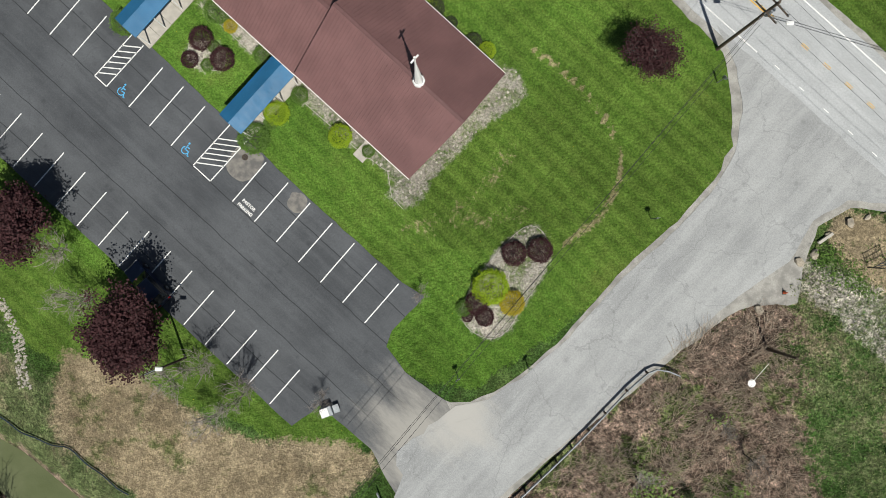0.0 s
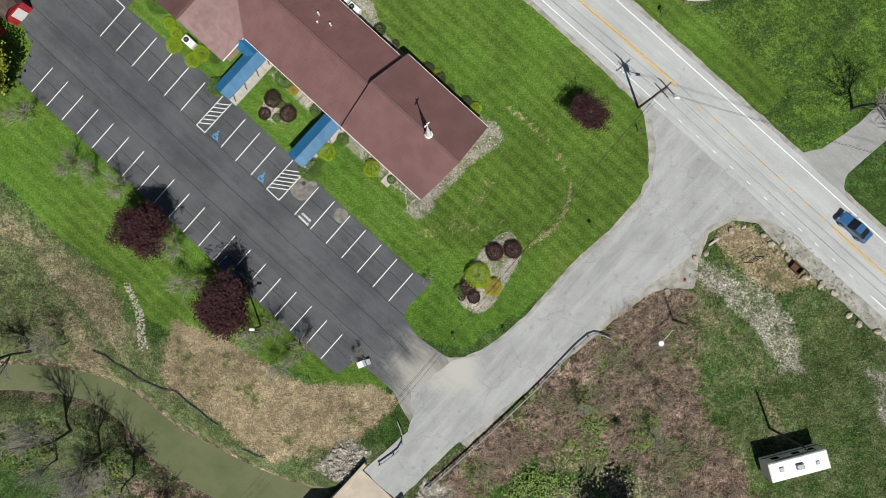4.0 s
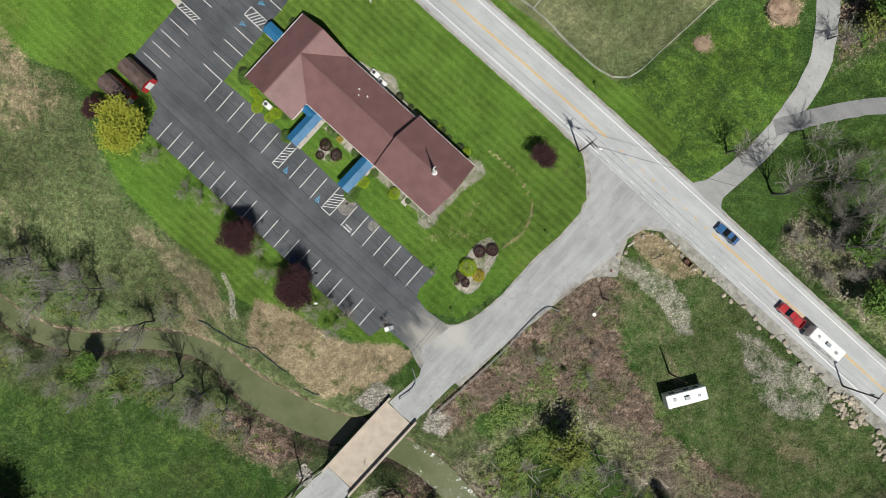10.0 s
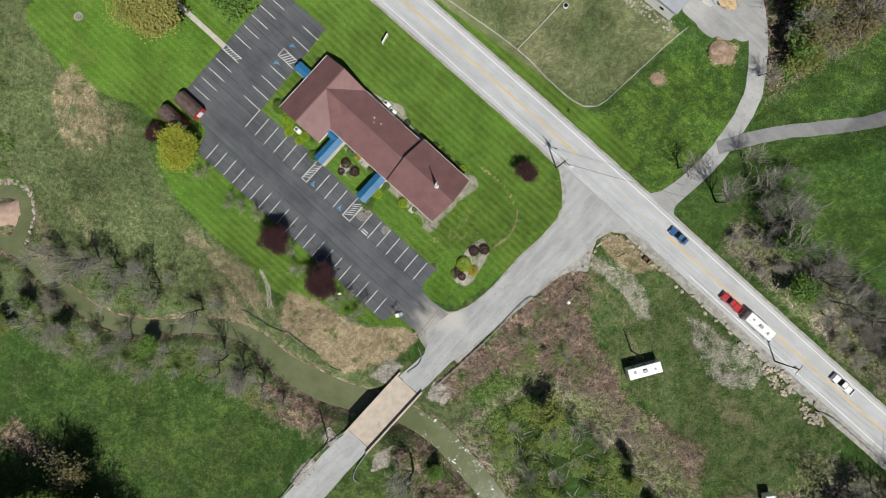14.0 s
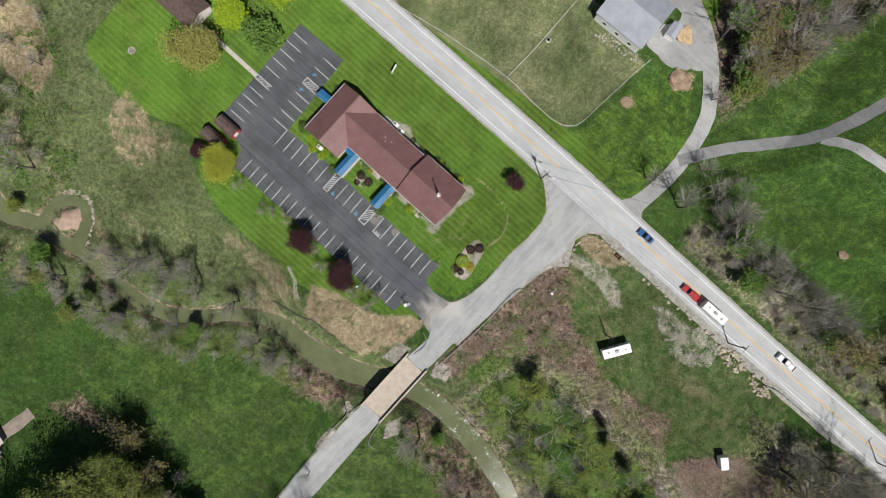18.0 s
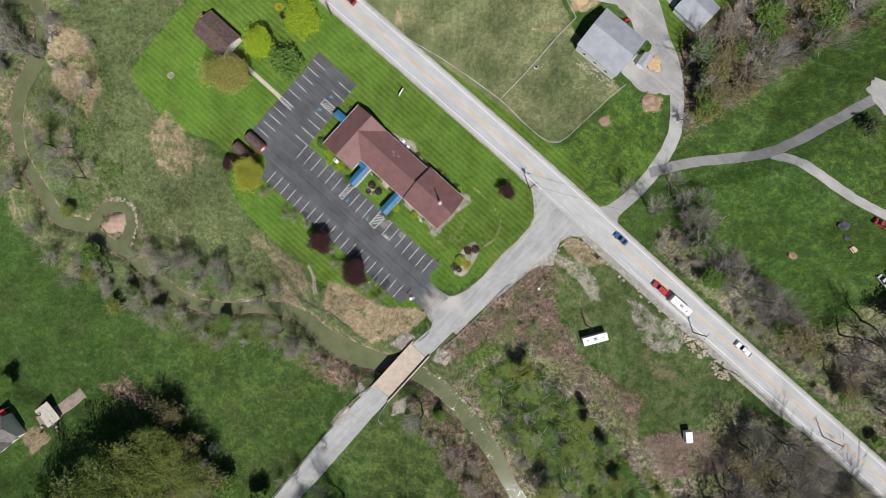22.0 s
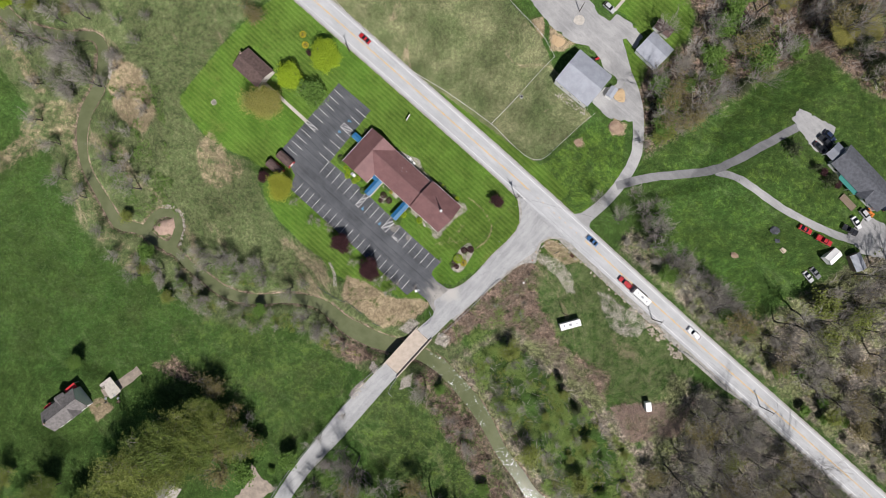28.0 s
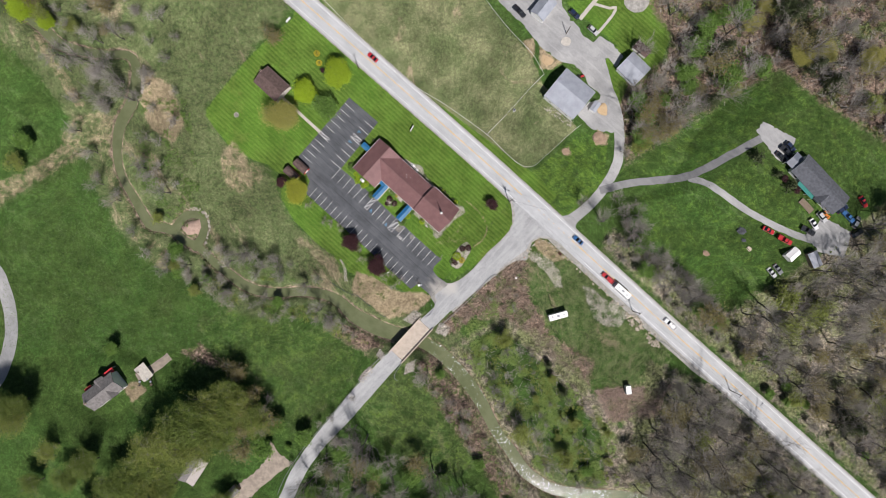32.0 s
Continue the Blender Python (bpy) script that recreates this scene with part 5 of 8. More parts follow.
def bush(name, seed, leaf, label, n=1300, size=0.048, squash=0.85, group="clipped shrubs"):
    """A round shrub of unit radius: twigs within, leaves over a bumpy dome."""
    rng = random.Random(seed)
    t = thing(name, Matrix(), label, "shrub", group)
    segs, cen = [], []
    for i in range(26):
        a, e = rng.uniform(0, math.tau), rng.uniform(0.2, 1.4)
        segs.append((Vector((0, 0, 0)), Vector((math.cos(a) * math.cos(e), math.sin(a) * math.cos(e), math.sin(e))) * 0.8, 0.03, 0.008))
    V, F = limbs(segs, 3)
    soup("branchwork", V, F, M_BARK, t)
    for i in range(n):
        z = 1 - 2 * (i + 0.5) / n
        if z < -0.35:
            continue
        a = i * 2.39996
        r = math.sqrt(1 - z * z)
        d = Vector((r * math.cos(a), r * math.sin(a), z))
        k = 1 + 0.16 * noise.noise(d * 2.2 + Vector((seed, 0, 0))) + 0.08 * noise.noise(d * 6 + Vector((0, seed, 0)))
        cen.append(Vector((d.x * k, d.y * k, max(0.02, 0.35 + d.z * k * squash * 0.75))) * rng.uniform(0.86, 1.0))
    V, F = leaves(rng, cen, 3, 0.05, size)
    soup("crown", V, F, leaf, t)
    return t


def place(proto, x, y, s=1.0, turn=0.0, z=None, squash=1.0):
    """A copy on the ground at x, y."""
    zz = float(land(x, y)) if z is None else z
    ob = copy_thing(proto, pose(x, y, zz, 0, 0, turn))
    ob.scale = (s, s, s * squash)
    return ob


def drop(proto):
    """Take the pattern away once its copies stand."""
    for o in (*proto.children_recursive, proto):
        bpy.data.objects.remove(o)


rnd = random.Random(5)
BARE = "bare grey tree just before leaf"
P_BARE = [tree("bare_tree", 11 + i, h, s, M_BARK, M_TWIG, label=BARE, group="bare trees", thick=1.0) for i, (h, s) in enumerate(((12.5, 0.75), (11.0, 0.95), (14.5, 0.7), (9.0, 0.9)))]
P_TALL = [tree("bare_tree", 25 + i, 17.0 + i, 0.5, M_BARK, M_TWIG, label="tall slim bare tree of the wood", group="bare trees", kids=4, thick=0.8) for i in range(3)]
P_SAP = [tree("bare_sapling", 15 + i, 8.0, 0.85, M_BARK, M_TWIG, label="slim bare sapling in the thicket", group="bare saplings", thick=0.75) for i in range(2)]
P_HAZE = [tree("hazy_tree", 21 + i, 7.5, 0.95, M_BARK, M_TWIG, M_LEAF_PALE, 4, 0.13, 0.5, "bushy tree with pale grey-brown buds", "budding trees", 3, 4) for i in range(2)]
P_OLIVE = [tree("budding_tree", 31 + i, 10.0, 0.85, M_BARK, M_TWIG, M_LEAF_OLIVE, 2, 0.28, 0.6, "tree hazed with olive-brown buds", "budding trees") for i in range(2)]
P_SPRING = [tree("spring_tree", 41 + i, 9.0, 0.9, M_BARK, M_TWIG, M_LEAF_SPRING, 4, 0.32, 0.7, "tree with thin yellow-green spring leaves", "spring trees") for i in range(2)]
P_GREEN = [tree("green_tree", 51 + i, 8.0, 0.9, M_BARK, M_TWIG, M_LEAF_GREEN, 6, 0.38, 0.65, "tree in fresh green leaf", "green trees") for i in range(2)]
P_BIG = [tree("tall_tree", 55 + i, 19.0 + 2 * i, 0.8, M_BARK, M_TWIG, (M_LEAF_GROVE, M_LEAF_GROVE, M_LEAF_SPRING)[i], (11, 11, 9)[i], 0.30, 0.75, "tall broad tree in olive-green young leaf", "trees of the grove", 3, 5) for i in range(3)]
P_LIME = tree("lime_tree", 61, 7.0, 0.95, M_BARK, M_BARK, M_LEAF_LIME, 16, 0.22, 0.5, "round tree with bright lime leaves on the lawn", "lawn trees", 3, 5)
P_YELL = tree("yellow_tree", 62, 8.0, 0.95, M_BARK, M_BARK, M_LEAF_YELLOW, 17, 0.19, 0.6, "broad tree with yellow-green flowers beside the car park", "lawn trees", 3, 5)
P_RED = tree("red_maple", 63, 6.4, 1.0, M_BARK, M_BARK, M_LEAF_RED, 36, 0.115, 0.34, "broad maple with dark red leaves beside the car park", "red maples", 3, 5)
P_THINRED = tree("plum_tree", 64, 5.0, 1.0, M_BARK, M_BARK, M_LEAF_RED, 13, 0.085, 0.24, "small plum tree with thin dark red leaves", "plum trees", 3, 5)
P_OAK = tree("budding_oak", 65, 9.0, 0.95, M_BARK, M_TWIG, M_LEAF_OAK, 17, 0.19, 0.6, "broad tree with olive-gold spring buds on the lawn", "lawn trees", 3, 5)
P_FIR = [conifer("evergreen_tree", 71 + i, 12.0 + 2 * i, 5.0, M_LEAF_DARK, "tall dark evergreen tree", "evergreens") for i in range(2)]
P_YEW = conifer("small_evergreen", 75, 4.0, 2.0, M_LEAF_DARK, "small dark evergreen by the house", "evergreens")
P_SMALL = tree("young_tree", 81, 4.2, 0.9, M_BARK, M_PALETWIG, None, 2, 0.07, 0.3, "small bare ornamental tree at the edge of the car park", "young trees", 3, 4, 0.45)
B_RED = bush("barberry", 1, M_LEAF_RED, "round dark red barberry shrub")
B_LIME = bush("lime_shrub", 2, M_LEAF_LIME, "round bright lime shrub")
B_GOLD = bush("golden_shrub", 3, M_LEAF_GOLD, "round golden yellow garden shrub")
B_GREEN = bush("green_shrub", 4, M_LEAF_GREEN, "clipped dull green shrub")
B_DARK = bush("dark_shrub", 5, M_LEAF_DARK, "dark evergreen shrub beside the church")

# trees and shrubs of the church's ground: x, y, size
for x, y, s, a in ((-39.4, 2.6, 1.0, 0), (-27.6, -8.4, 1.08, 130)):
    place(P_RED, x, y, s, a)
place(P_THINRED, 17.4, 16.8, 1.0, 40)
place(P_YELL, -61.5, 22.6, 1.05, 20)
place(P_RED, -66.5, 25.5, 0.62, 70)
place(P_OAK, -65.6, 52.3, 1.25, 10)
place(P_LIME, -57.1, 60.3, 1.15, 60)
place(P_GREEN[0], -47.2, 54.6, 1.05, 15)
place(P_LIME, -41.6, 68.1, 1.3, 200)
place(P_OLIVE[0], -68.6, 83.9, 0.95, 90)
place(P_THINRED, -50.0, 70.5, 0.42, 12)
for i, (x, y) in enumerate(((-55.1, 17.4), (-49.1, 11.1), (-43.1, 8.2), (-36.2, 0.0), (-23.1, -10.7), (-19.0, -13.2), (-46.5, 9.5), (-25.5, -12.0), (-33.5, -4.5), (-21.5, -15.0))):
    place(P_SMALL, x, y, 0.9 + 0.25 * rnd.random(), 40 * i)
place(P_SMALL, -2.9, -3.9, 0.5, 30)
place(P_SMALL, -12.0, -13.6, 0.62, 30)
for proto, q in ((B_GREEN, ((-38.4, 32.2, 1.5), (-30.6, 21.2, 1.25), (-18.4, 10.3, 1.45), (-17.4, 18.0, 1.1), (-21.9, 22.2, 1.25), (-31.1, 25.0, 0.8), (-14.2, 14.3, 0.8), (1.1, -5.5, 0.75), (-7.8, 9.1, 0.6),
                             (-22.3, 18.9, 0.55), (-22.9, 17.2, 0.6), (-16.9, 11.8, 0.7))),
                 (B_LIME, ((-37.1, 29.6, 0.8), (-36.2, 28.3, 0.8), (-36.4, 26.7, 1.05), (-34.0, 24.8, 1.0), (-32.8, 25.6, 1.1), (-16.3, 12.6, 1.15), (-10.4, 10.5, 1.1), (3.2, 18.4, 0.8), (3.5, -3.5, 1.65), (-1.9, 23.0, 0.6))),
                 (B_GOLD, ((-20.7, 20.8, 0.65), (5.5, -5.0, 1.15))),
                 (B_RED, ((-23.4, 19.6, 1.1), (-24.5, 17.7, 0.8), (-21.4, 17.7, 1.1), (5.7, -0.4, 1.12), (8.1, -0.1, 1.15), (2.2, -5.0, 1.05), (3.0, -6.3, 0.85), (1.4, -6.3, 0.5))),
                 (B_DARK, ((-3.0, 23.6, 0.85), (-1.5, 22.4, 0.8), (-0.1, 21.0, 0.6), (2.0, 19.3, 0.75), (-7.3, 26.9, 0.55), (-9.4, 28.8, 0.8), (-29.6, 42.9, 0.8), (-39.0, 33.5, 0.9), (-19.0, 36.2, 0.8)))):
    for i, (x, y, s) in enumerate(q):
        place(proto, x, y, s, 53 * i, None, 0.95)

# trees along the drives, the creek and the yards
for i, (x, y, s) in enumerate(((52.3, 18.4, 0.8), (68.8, 13.2, 0.9), (61.0, 10.7, 0.9), (69.2, 38.7, 0.8), (66.5, 21.0, 0.7), (75.0, 13.0, 0.85), (72.8, 6.3, 0.9), (70.5, 2.9, 0.8), (77.2, 8.6, 0.85), (73, 17, 0.6),
                               (-121.5, 32.0, 0.95), (-118.0, 28.5, 0.9), (-111.5, 22.2, 1.1), (-88.8, -1.4, 0.75), (-80.5, -2.4, 0.95), (-75.6, -4.2, 0.9), (-119.7, 43.0, 0.7), (-66.6, -7.7, 0.95), (-56.8, -14.0, 0.75), (-74.2, -8.2, 0.9),
                               (-83.8, -3.0, 0.8), (-70.5, -6.0, 0.7), (-8.5, -49.5, 0.95), (-13, -53, 0.7), (-1.5, -61, 0.7), (5, -66, 0.75), (-127, 60, 1.1), (-132, 66, 1.0), (-136, 58, 0.9), (-138, 71, 1.0), (-130, 84, 0.8), (-120, 66, 0.7), (76, 78, 1.1), (93, 77, 1.0))):
    place(P_BARE[i % 4], x, y, s * 1.05, 77 * i)
for i, (x, y, s) in enumerate(((-100.2, -16.7, 0.6), (-160.9, 92.3, 0.85), (-148.7, 87.9, 0.75), (-170.1, 33.4, 0.8), (-115.5, 11.5, 0.6), (-108, -6, 0.6))):
    place(P_SPRING[i % 2], x, y, s, 61 * i)
for i, (x, y, s) in enumerate(((-140, -84, 0.6), (-149, -90, 0.55), (-156, -78, 0.4), (-168, -60, 0.65), (-162, -92, 0.45), (-171, -66, 0.6), (-176, -62, 0.7), (-88, -98, 0.5))):
    place(P_BIG[i % 3], x, y, s, 37 * i)
for i, (x, y, s) in enumerate(((159.4, -70.4, 1.2), (108.5, 78, 1.0), (137, 93, 1.2), (133, 95, 1.0), (145.5, 72, 0.9), (143, 83, 0.8), (154, 66.5, 0.9), (104, 58, 0.8), (46, -58, 0.5), (40, -47, 0.4))):
    place(P_FIR[i % 2], x, y, s, 37 * i)
for i, (x, y, s) in enumerate(((-119, -75, 0.8), (-113, -69, 0.85), (-107, -63, 0.85), (-101, -57.5, 0.85), (-95, -52, 0.75), (-90, -50.5, 0.6), (-112, -76, 0.65), (-106, -70, 0.75), (-100, -64.5, 0.8), (-94, -59.5, 0.75), (-88, -56, 0.65), (-82, -58, 0.55),
                               (-92, -67, 0.6), (-79, -62.5, 0.5), (-135, -86, 0.65), (-128, -83, 0.7), (-120, -85, 0.7), (-115, -88, 0.55), (-125, -91, 0.7), (-135, -93, 0.65), (-145, -95, 0.55))):
    place(P_BIG[(i * 2) % 3], x + 6, y - 6, s, 29 * i, None, 1.15)
for i, (x, y, s) in enumerate(((-76, -58, 1.0), (-73, -65, 1.1), (-80, -68, 1.15), (-70, -60, 0.7), (-82, -77, 1.2), (-76, -72, 1.0), (-84, -50, 0.8))):
    place(P_BARE[i % 4] if i % 2 else P_OLIVE[i % 2], x, y, s, 29 * i)
for i, (x, y, s) in enumerate(((-77.6, -61.6, 1.0), (-71.0, -66.0, 1.0), (-84, -46.5, 0.9), (-67, -70, 0.8), (-78, -74, 0.9), (-56.9, -74.2, 0.8), (-133.8, -40.3, 0.55), (-167.8, 42.3, 0.8), (76, 57, 0.8), (77, 50, 0.9), (77, 45, 0.8), (-72, -79, 0.9))):
    place(P_GREEN[i % 2] if i > 2 else P_OLIVE[i % 2], x, y, s * 1.1, 47 * i)
for i, (x, y, s) in enumerate(((139, 76.5, 0.9), (165, 73, 1.0), (126, 95, 0.7), (121, 88, 0.7), (150, 78, 0.8))):
    place(P_OAK, x, y, s, 71 * i)
for i, (x, y, s) in enumerate(((123.4, 36.0, 1.5), (132.2, 29.5, 0.95), (136.9, 24.7, 1.3))):
    place(P_YEW, x, y, s, 50 * i)
for x, y in ((134.9, 27.7), (139.9, 23.0)):
    place(P_THINRED, x, y, 0.55, x)


def scatter(poly, gap, seed, tries=6000, rim=1.5, most=999, off=6.0):
    """Uneven places inside an outline, no nearer than gap."""
    r = random.Random(seed)
    xs, ys = [p[0] for p in poly], [p[1] for p in poly]
    px, py = np.array([r.uniform(min(xs), max(xs)) for _ in range(tries)]), np.array([r.uniform(min(ys), max(ys)) for _ in range(tries)])
    ok = inside(px, py, poly) > rim
    ok &= line_distance(px, py, creek_line) > off
    out = []
    for x, y in zip(px[ok], py[ok]):
        if all((x - a) ** 2 + (y - b) ** 2 > gap * gap for a, b in out):
            out.append((x, y))
            if len(out) >= most:
                break
    return out


def wood(poly, gap, seed, kinds, lo, hi, rim=1.5, off=6.0):
    r = random.Random(seed * 3)
    for x, y in scatter(poly, gap, seed, rim=rim, off=off):
        protos = r.choices([k for k, _ in kinds], [w for _, w in kinds])[0]
        place(r.choice(protos), x, y, r.uniform(lo, hi), r.uniform(0, 360))


WOOD_ROAD = [(-48.5, -80), (-40.2, -71.5), (-34.3, -67.5), (-31, -78), (-21.0, -81), (-1.1, -89.5), (14.5, -98.3), (16, -112), (-66, -112), (-59.5, -100), (-55, -90)]
WOOD_SE = [(88, -53), (98, -54), (150, -102), (130, -106), (72, -106), (72, -80), (80, -70)]
WOOD_SG = [(5, -44), (20, -32), (40, -46), (56, -62), (68, -76), (70, -104), (38, -104), (26, -74), (10, -52)]
wood(WOOD_N, 5.8, 3, ((P_BARE, 6), (P_TALL, 6), (P_HAZE, 2), (P_OLIVE, 3), (P_SPRING, 0.8), (P_GREEN, 1.0)), 0.7, 1.2)
wood([(76, 36), (84, 42), (96, 50), (112, 62), (100, 68), (86, 66), (78, 60), (74, 50)], 5.0, 13, ((P_GREEN, 2), (P_OLIVE, 2), (P_HAZE, 2), (P_SAP, 4)), 0.6, 1.1)
wood(WOOD_E, 5.4, 4, ((P_BARE, 5), (P_TALL, 12), (P_HAZE, 3), (P_OLIVE, 3), (P_SPRING, 2.0), (P_GREEN, 0.7)), 0.75, 1.25)
wood([(70, 12), (84, -1), (98, -13), (112, -27), (104, -33), (88, -20), (72, -2)], 4.2, 14, ((P_HAZE, 8), (P_GREEN, 1), (P_BARE, 2)), 0.45, 0.9, 0.3)
wood(WOOD_SE, 4.8, 5, ((P_BARE, 3), (P_TALL, 12), (P_HAZE, 2), (P_OLIVE, 2), (P_SPRING, 0.8)), 0.85, 1.35)
wood(WOOD_SG, 5.6, 6, ((P_SAP, 7), (P_BARE, 4), (P_SPRING, 3), (P_GREEN, 2)), 0.35, 0.95)
wood(VERGE_E, 5.0, 21, ((P_HAZE, 7), (P_GREEN, 1), (P_SAP, 3)), 0.3, 0.75, 0.3)
wood(VERGE_W, 5.0, 22, ((P_HAZE, 3), (P_SAP, 6)), 0.5, 1.0, 0.3)
wood(BANK_S, 6.5, 15, ((P_SAP, 5), (P_HAZE, 3), (P_GREEN, 1)), 0.35, 0.8, 0.3)
wood(WOOD_ROAD, 4.6, 7, ((P_BARE, 7), (P_TALL, 5), (P_HAZE, 3), (P_OLIVE, 2), (P_GREEN, 2)), 0.7, 1.15, 0.5)
wood([(-178, 100), (-150, 100), (-120, 104), (-118, 88), (-150, 76), (-165, 84)], 7.0, 8, ((P_BARE, 6), (P_OLIVE, 2), (P_HAZE, 2), (P_GREEN, 1)), 0.5, 0.9)
wood([(-150, 50), (-138, 44), (-124, 12), (-112, -4), (-84, -14), (-86, -22), (-118, -8), (-136, 16)], 8.5, 9, ((P_BARE, 6), (P_SAP, 2), (P_HAZE, 2), (P_SPRING, 1)), 0.65, 1.0, 1.0, 3.2)
wood([(-118, 92), (-108, 96), (-104, 70), (-110, 44), (-104, 26), (-112, 20), (-122, 36), (-124, 60)], 9.0, 16, ((P_SAP, 6), (P_BARE, 3), (P_HAZE, 1)), 0.65, 1.0, 0.3, 3.2)
for i, (x, y, s) in enumerate(((-47, -27.5, 0.85), (-42.5, -30.5, 0.8), (-51, -24.5, 0.8), (24.5, -16, 0.3), (27, -19, 0.32), (26, -24, 0.36), (17, -21, 0.3), (-38, -34, 0.6))):
    place(P_BARE[i % 4], x, y, s, 83 * i)
place(P_YEW, 21.6, -22.5, 0.4, 20)
for x, y, s in ((-166, 95, 1.3), (-158, 90, 0.8)):
    place(P_LIME, x, y, s, x)
wood([(-158, 80), (-140, 84), (-126, 78), (-124, 58), (-136, 52), (-150, 62)], 6.5, 18, ((P_BARE, 9), (P_HAZE, 1)), 0.8, 1.15, 0.3, 3.2)
wood([(-92, 2), (-70, -3), (-52, -12), (-46, -20), (-60, -14), (-84, -5)], 9.0, 17, ((P_BARE, 3), (P_SAP, 3)), 0.5, 0.85, 0.2, 3.0)
wood([(-112, 2), (-98, -6), (-84, -16), (-66, -22), (-46, -27), (-44, -33), (-64, -29), (-86, -24), (-104, -12), (-114, -4)], 4.4, 24, ((P_BARE, 6), (P_SAP, 2), (P_HAZE, 3), (P_GREEN, 2)), 0.45, 0.85, 0.1, 1.9)
wood([(-104, 2), (-92, -2), (-76, -9), (-62, -12), (-62, -17), (-80, -14), (-96, -6)], 9.0, 25, ((P_BARE, 6), (P_SAP, 1)), 0.6, 0.9, 0.1, 2.2)
wood([(-38, -62), (-34, -54), (-50, -72), (-62, -88), (-70, -82), (-52, -66)], 6.0, 12, ((P_BARE, 3), (P_OLIVE, 2), (P_GREEN, 2)), 0.3, 0.6, 0.5)
for p in (*P_BARE, *P_TALL, *P_SAP, *P_HAZE, *P_BIG, *P_OLIVE, *P_SPRING, *P_GREEN, *P_FIR, P_LIME, P_YELL, P_RED, P_THINRED, P_OAK, P_YEW, P_SMALL, B_RED, B_LIME, B_GOLD, B_GREEN, B_DARK):
    drop(p)


def canes(name, polys, count, seed, material, label, length=(0.6, 1.6), up=0.45, r=0.012):
    """Dead canes and stalks lying in tangles; nobody could count them."""
    rg = random.Random(seed)
    segs = []
    for poly in polys:
        xs, ys = [p[0] for p in poly], [p[1] for p in poly]
        n = int(count * (max(xs) - min(xs)) * (max(ys) - min(ys)) / sum((max(p[0] for p in q) - min(p[0] for p in q)) * (max(p[1] for p in q) - min(p[1] for p in q)) for q in polys))
        px = np.array([rg.uniform(min(xs), max(xs)) for _ in range(n)])
        py = np.array([rg.uniform(min(ys), max(ys)) for _ in range(n)])
        ok = (inside(px, py, poly) > 1.4) & (line_distance(px, py, LANE_MID) > 5.3) & (line_distance(px, py, creek_line) > 5.5)
        pz = land(px, py)
        for x, y, z in zip(px[ok], py[ok], pz[ok]):
            if noise.noise(Vector((x * 0.33, y * 0.33, seed + 9))) < rg.uniform(-0.5, 0.12):
                continue
            lean = 3 * noise.noise(Vector((x * 0.3, y * 0.3, seed)))
            for k in range(2):
                a = lean + rg.gauss(0, 0.7)
                d = Vector((math.cos(a), math.sin(a), rg.uniform(0.05, up * 2)))
                L = rg.uniform(*length)
                p = Vector((x + rg.gauss(0, 0.25), y + rg.gauss(0, 0.25), z + 0.02))
                m = p + d.normalized() * L * 0.6
                segs.append((p, m, r, r * 0.8))
                segs.append((m, m + Vector((d.x, d.y, d.z - 0.7)).normalized() * L * 0.5, r * 0.8, r * 0.4))
    V, F = limbs(segs, 3)
    me = bpy.data.meshes.new(name)
    me.from_pydata(V, [], F)
    me.materials.append(material)
    return tagged(new(name, me), label, "brush", kind="stuff")


def cane_material(name, a, b):
    n = Nodes(name)
    return n.done(n.mix(n.info(island=True), a, b), 0.85)


M_CANE = cane_material("dead_canes", (0.125, 0.096, 0.07), (0.53, 0.43, 0.33))
M_BRANCH = cane_material("fallen_branches", (0.13, 0.118, 0.104), (0.46, 0.43, 0.39))
M_CANELEAF = cane_material("dead_clumps", (0.15, 0.10, 0.08), (0.55, 0.41, 0.34))
M_TUSSOCK = cane_material("tussock_blades", (0.075, 0.106, 0.032), (0.255, 0.240, 0.132))
M_STRAW = cane_material("straw", (0.17, 0.13, 0.06), (0.42, 0.35, 0.20))
canes("bramble_thicket", [BRAMBLE, BRAMBLE2], 30000, 2, M_CANE, "tangle of brown dead bramble canes", (0.8, 2.4), 0.45, 0.017)
canes("wood_brush", [WOOD_N, WOOD_E, WOOD_SE, WOOD_SG], 7000, 3, M_BRANCH, "fallen branches and brush under the trees", (1.0, 4.5), 0.12, 0.075)
canes("dry_stalks", [TAN, [(-46, -24), (-34, -32), (-20, -38), (-22, -44), (-40, -38), (-50, -28)]], 1800, 4, M_STRAW, "dry straw-coloured stalks", (0.25, 0.6), 0.3, 0.007)


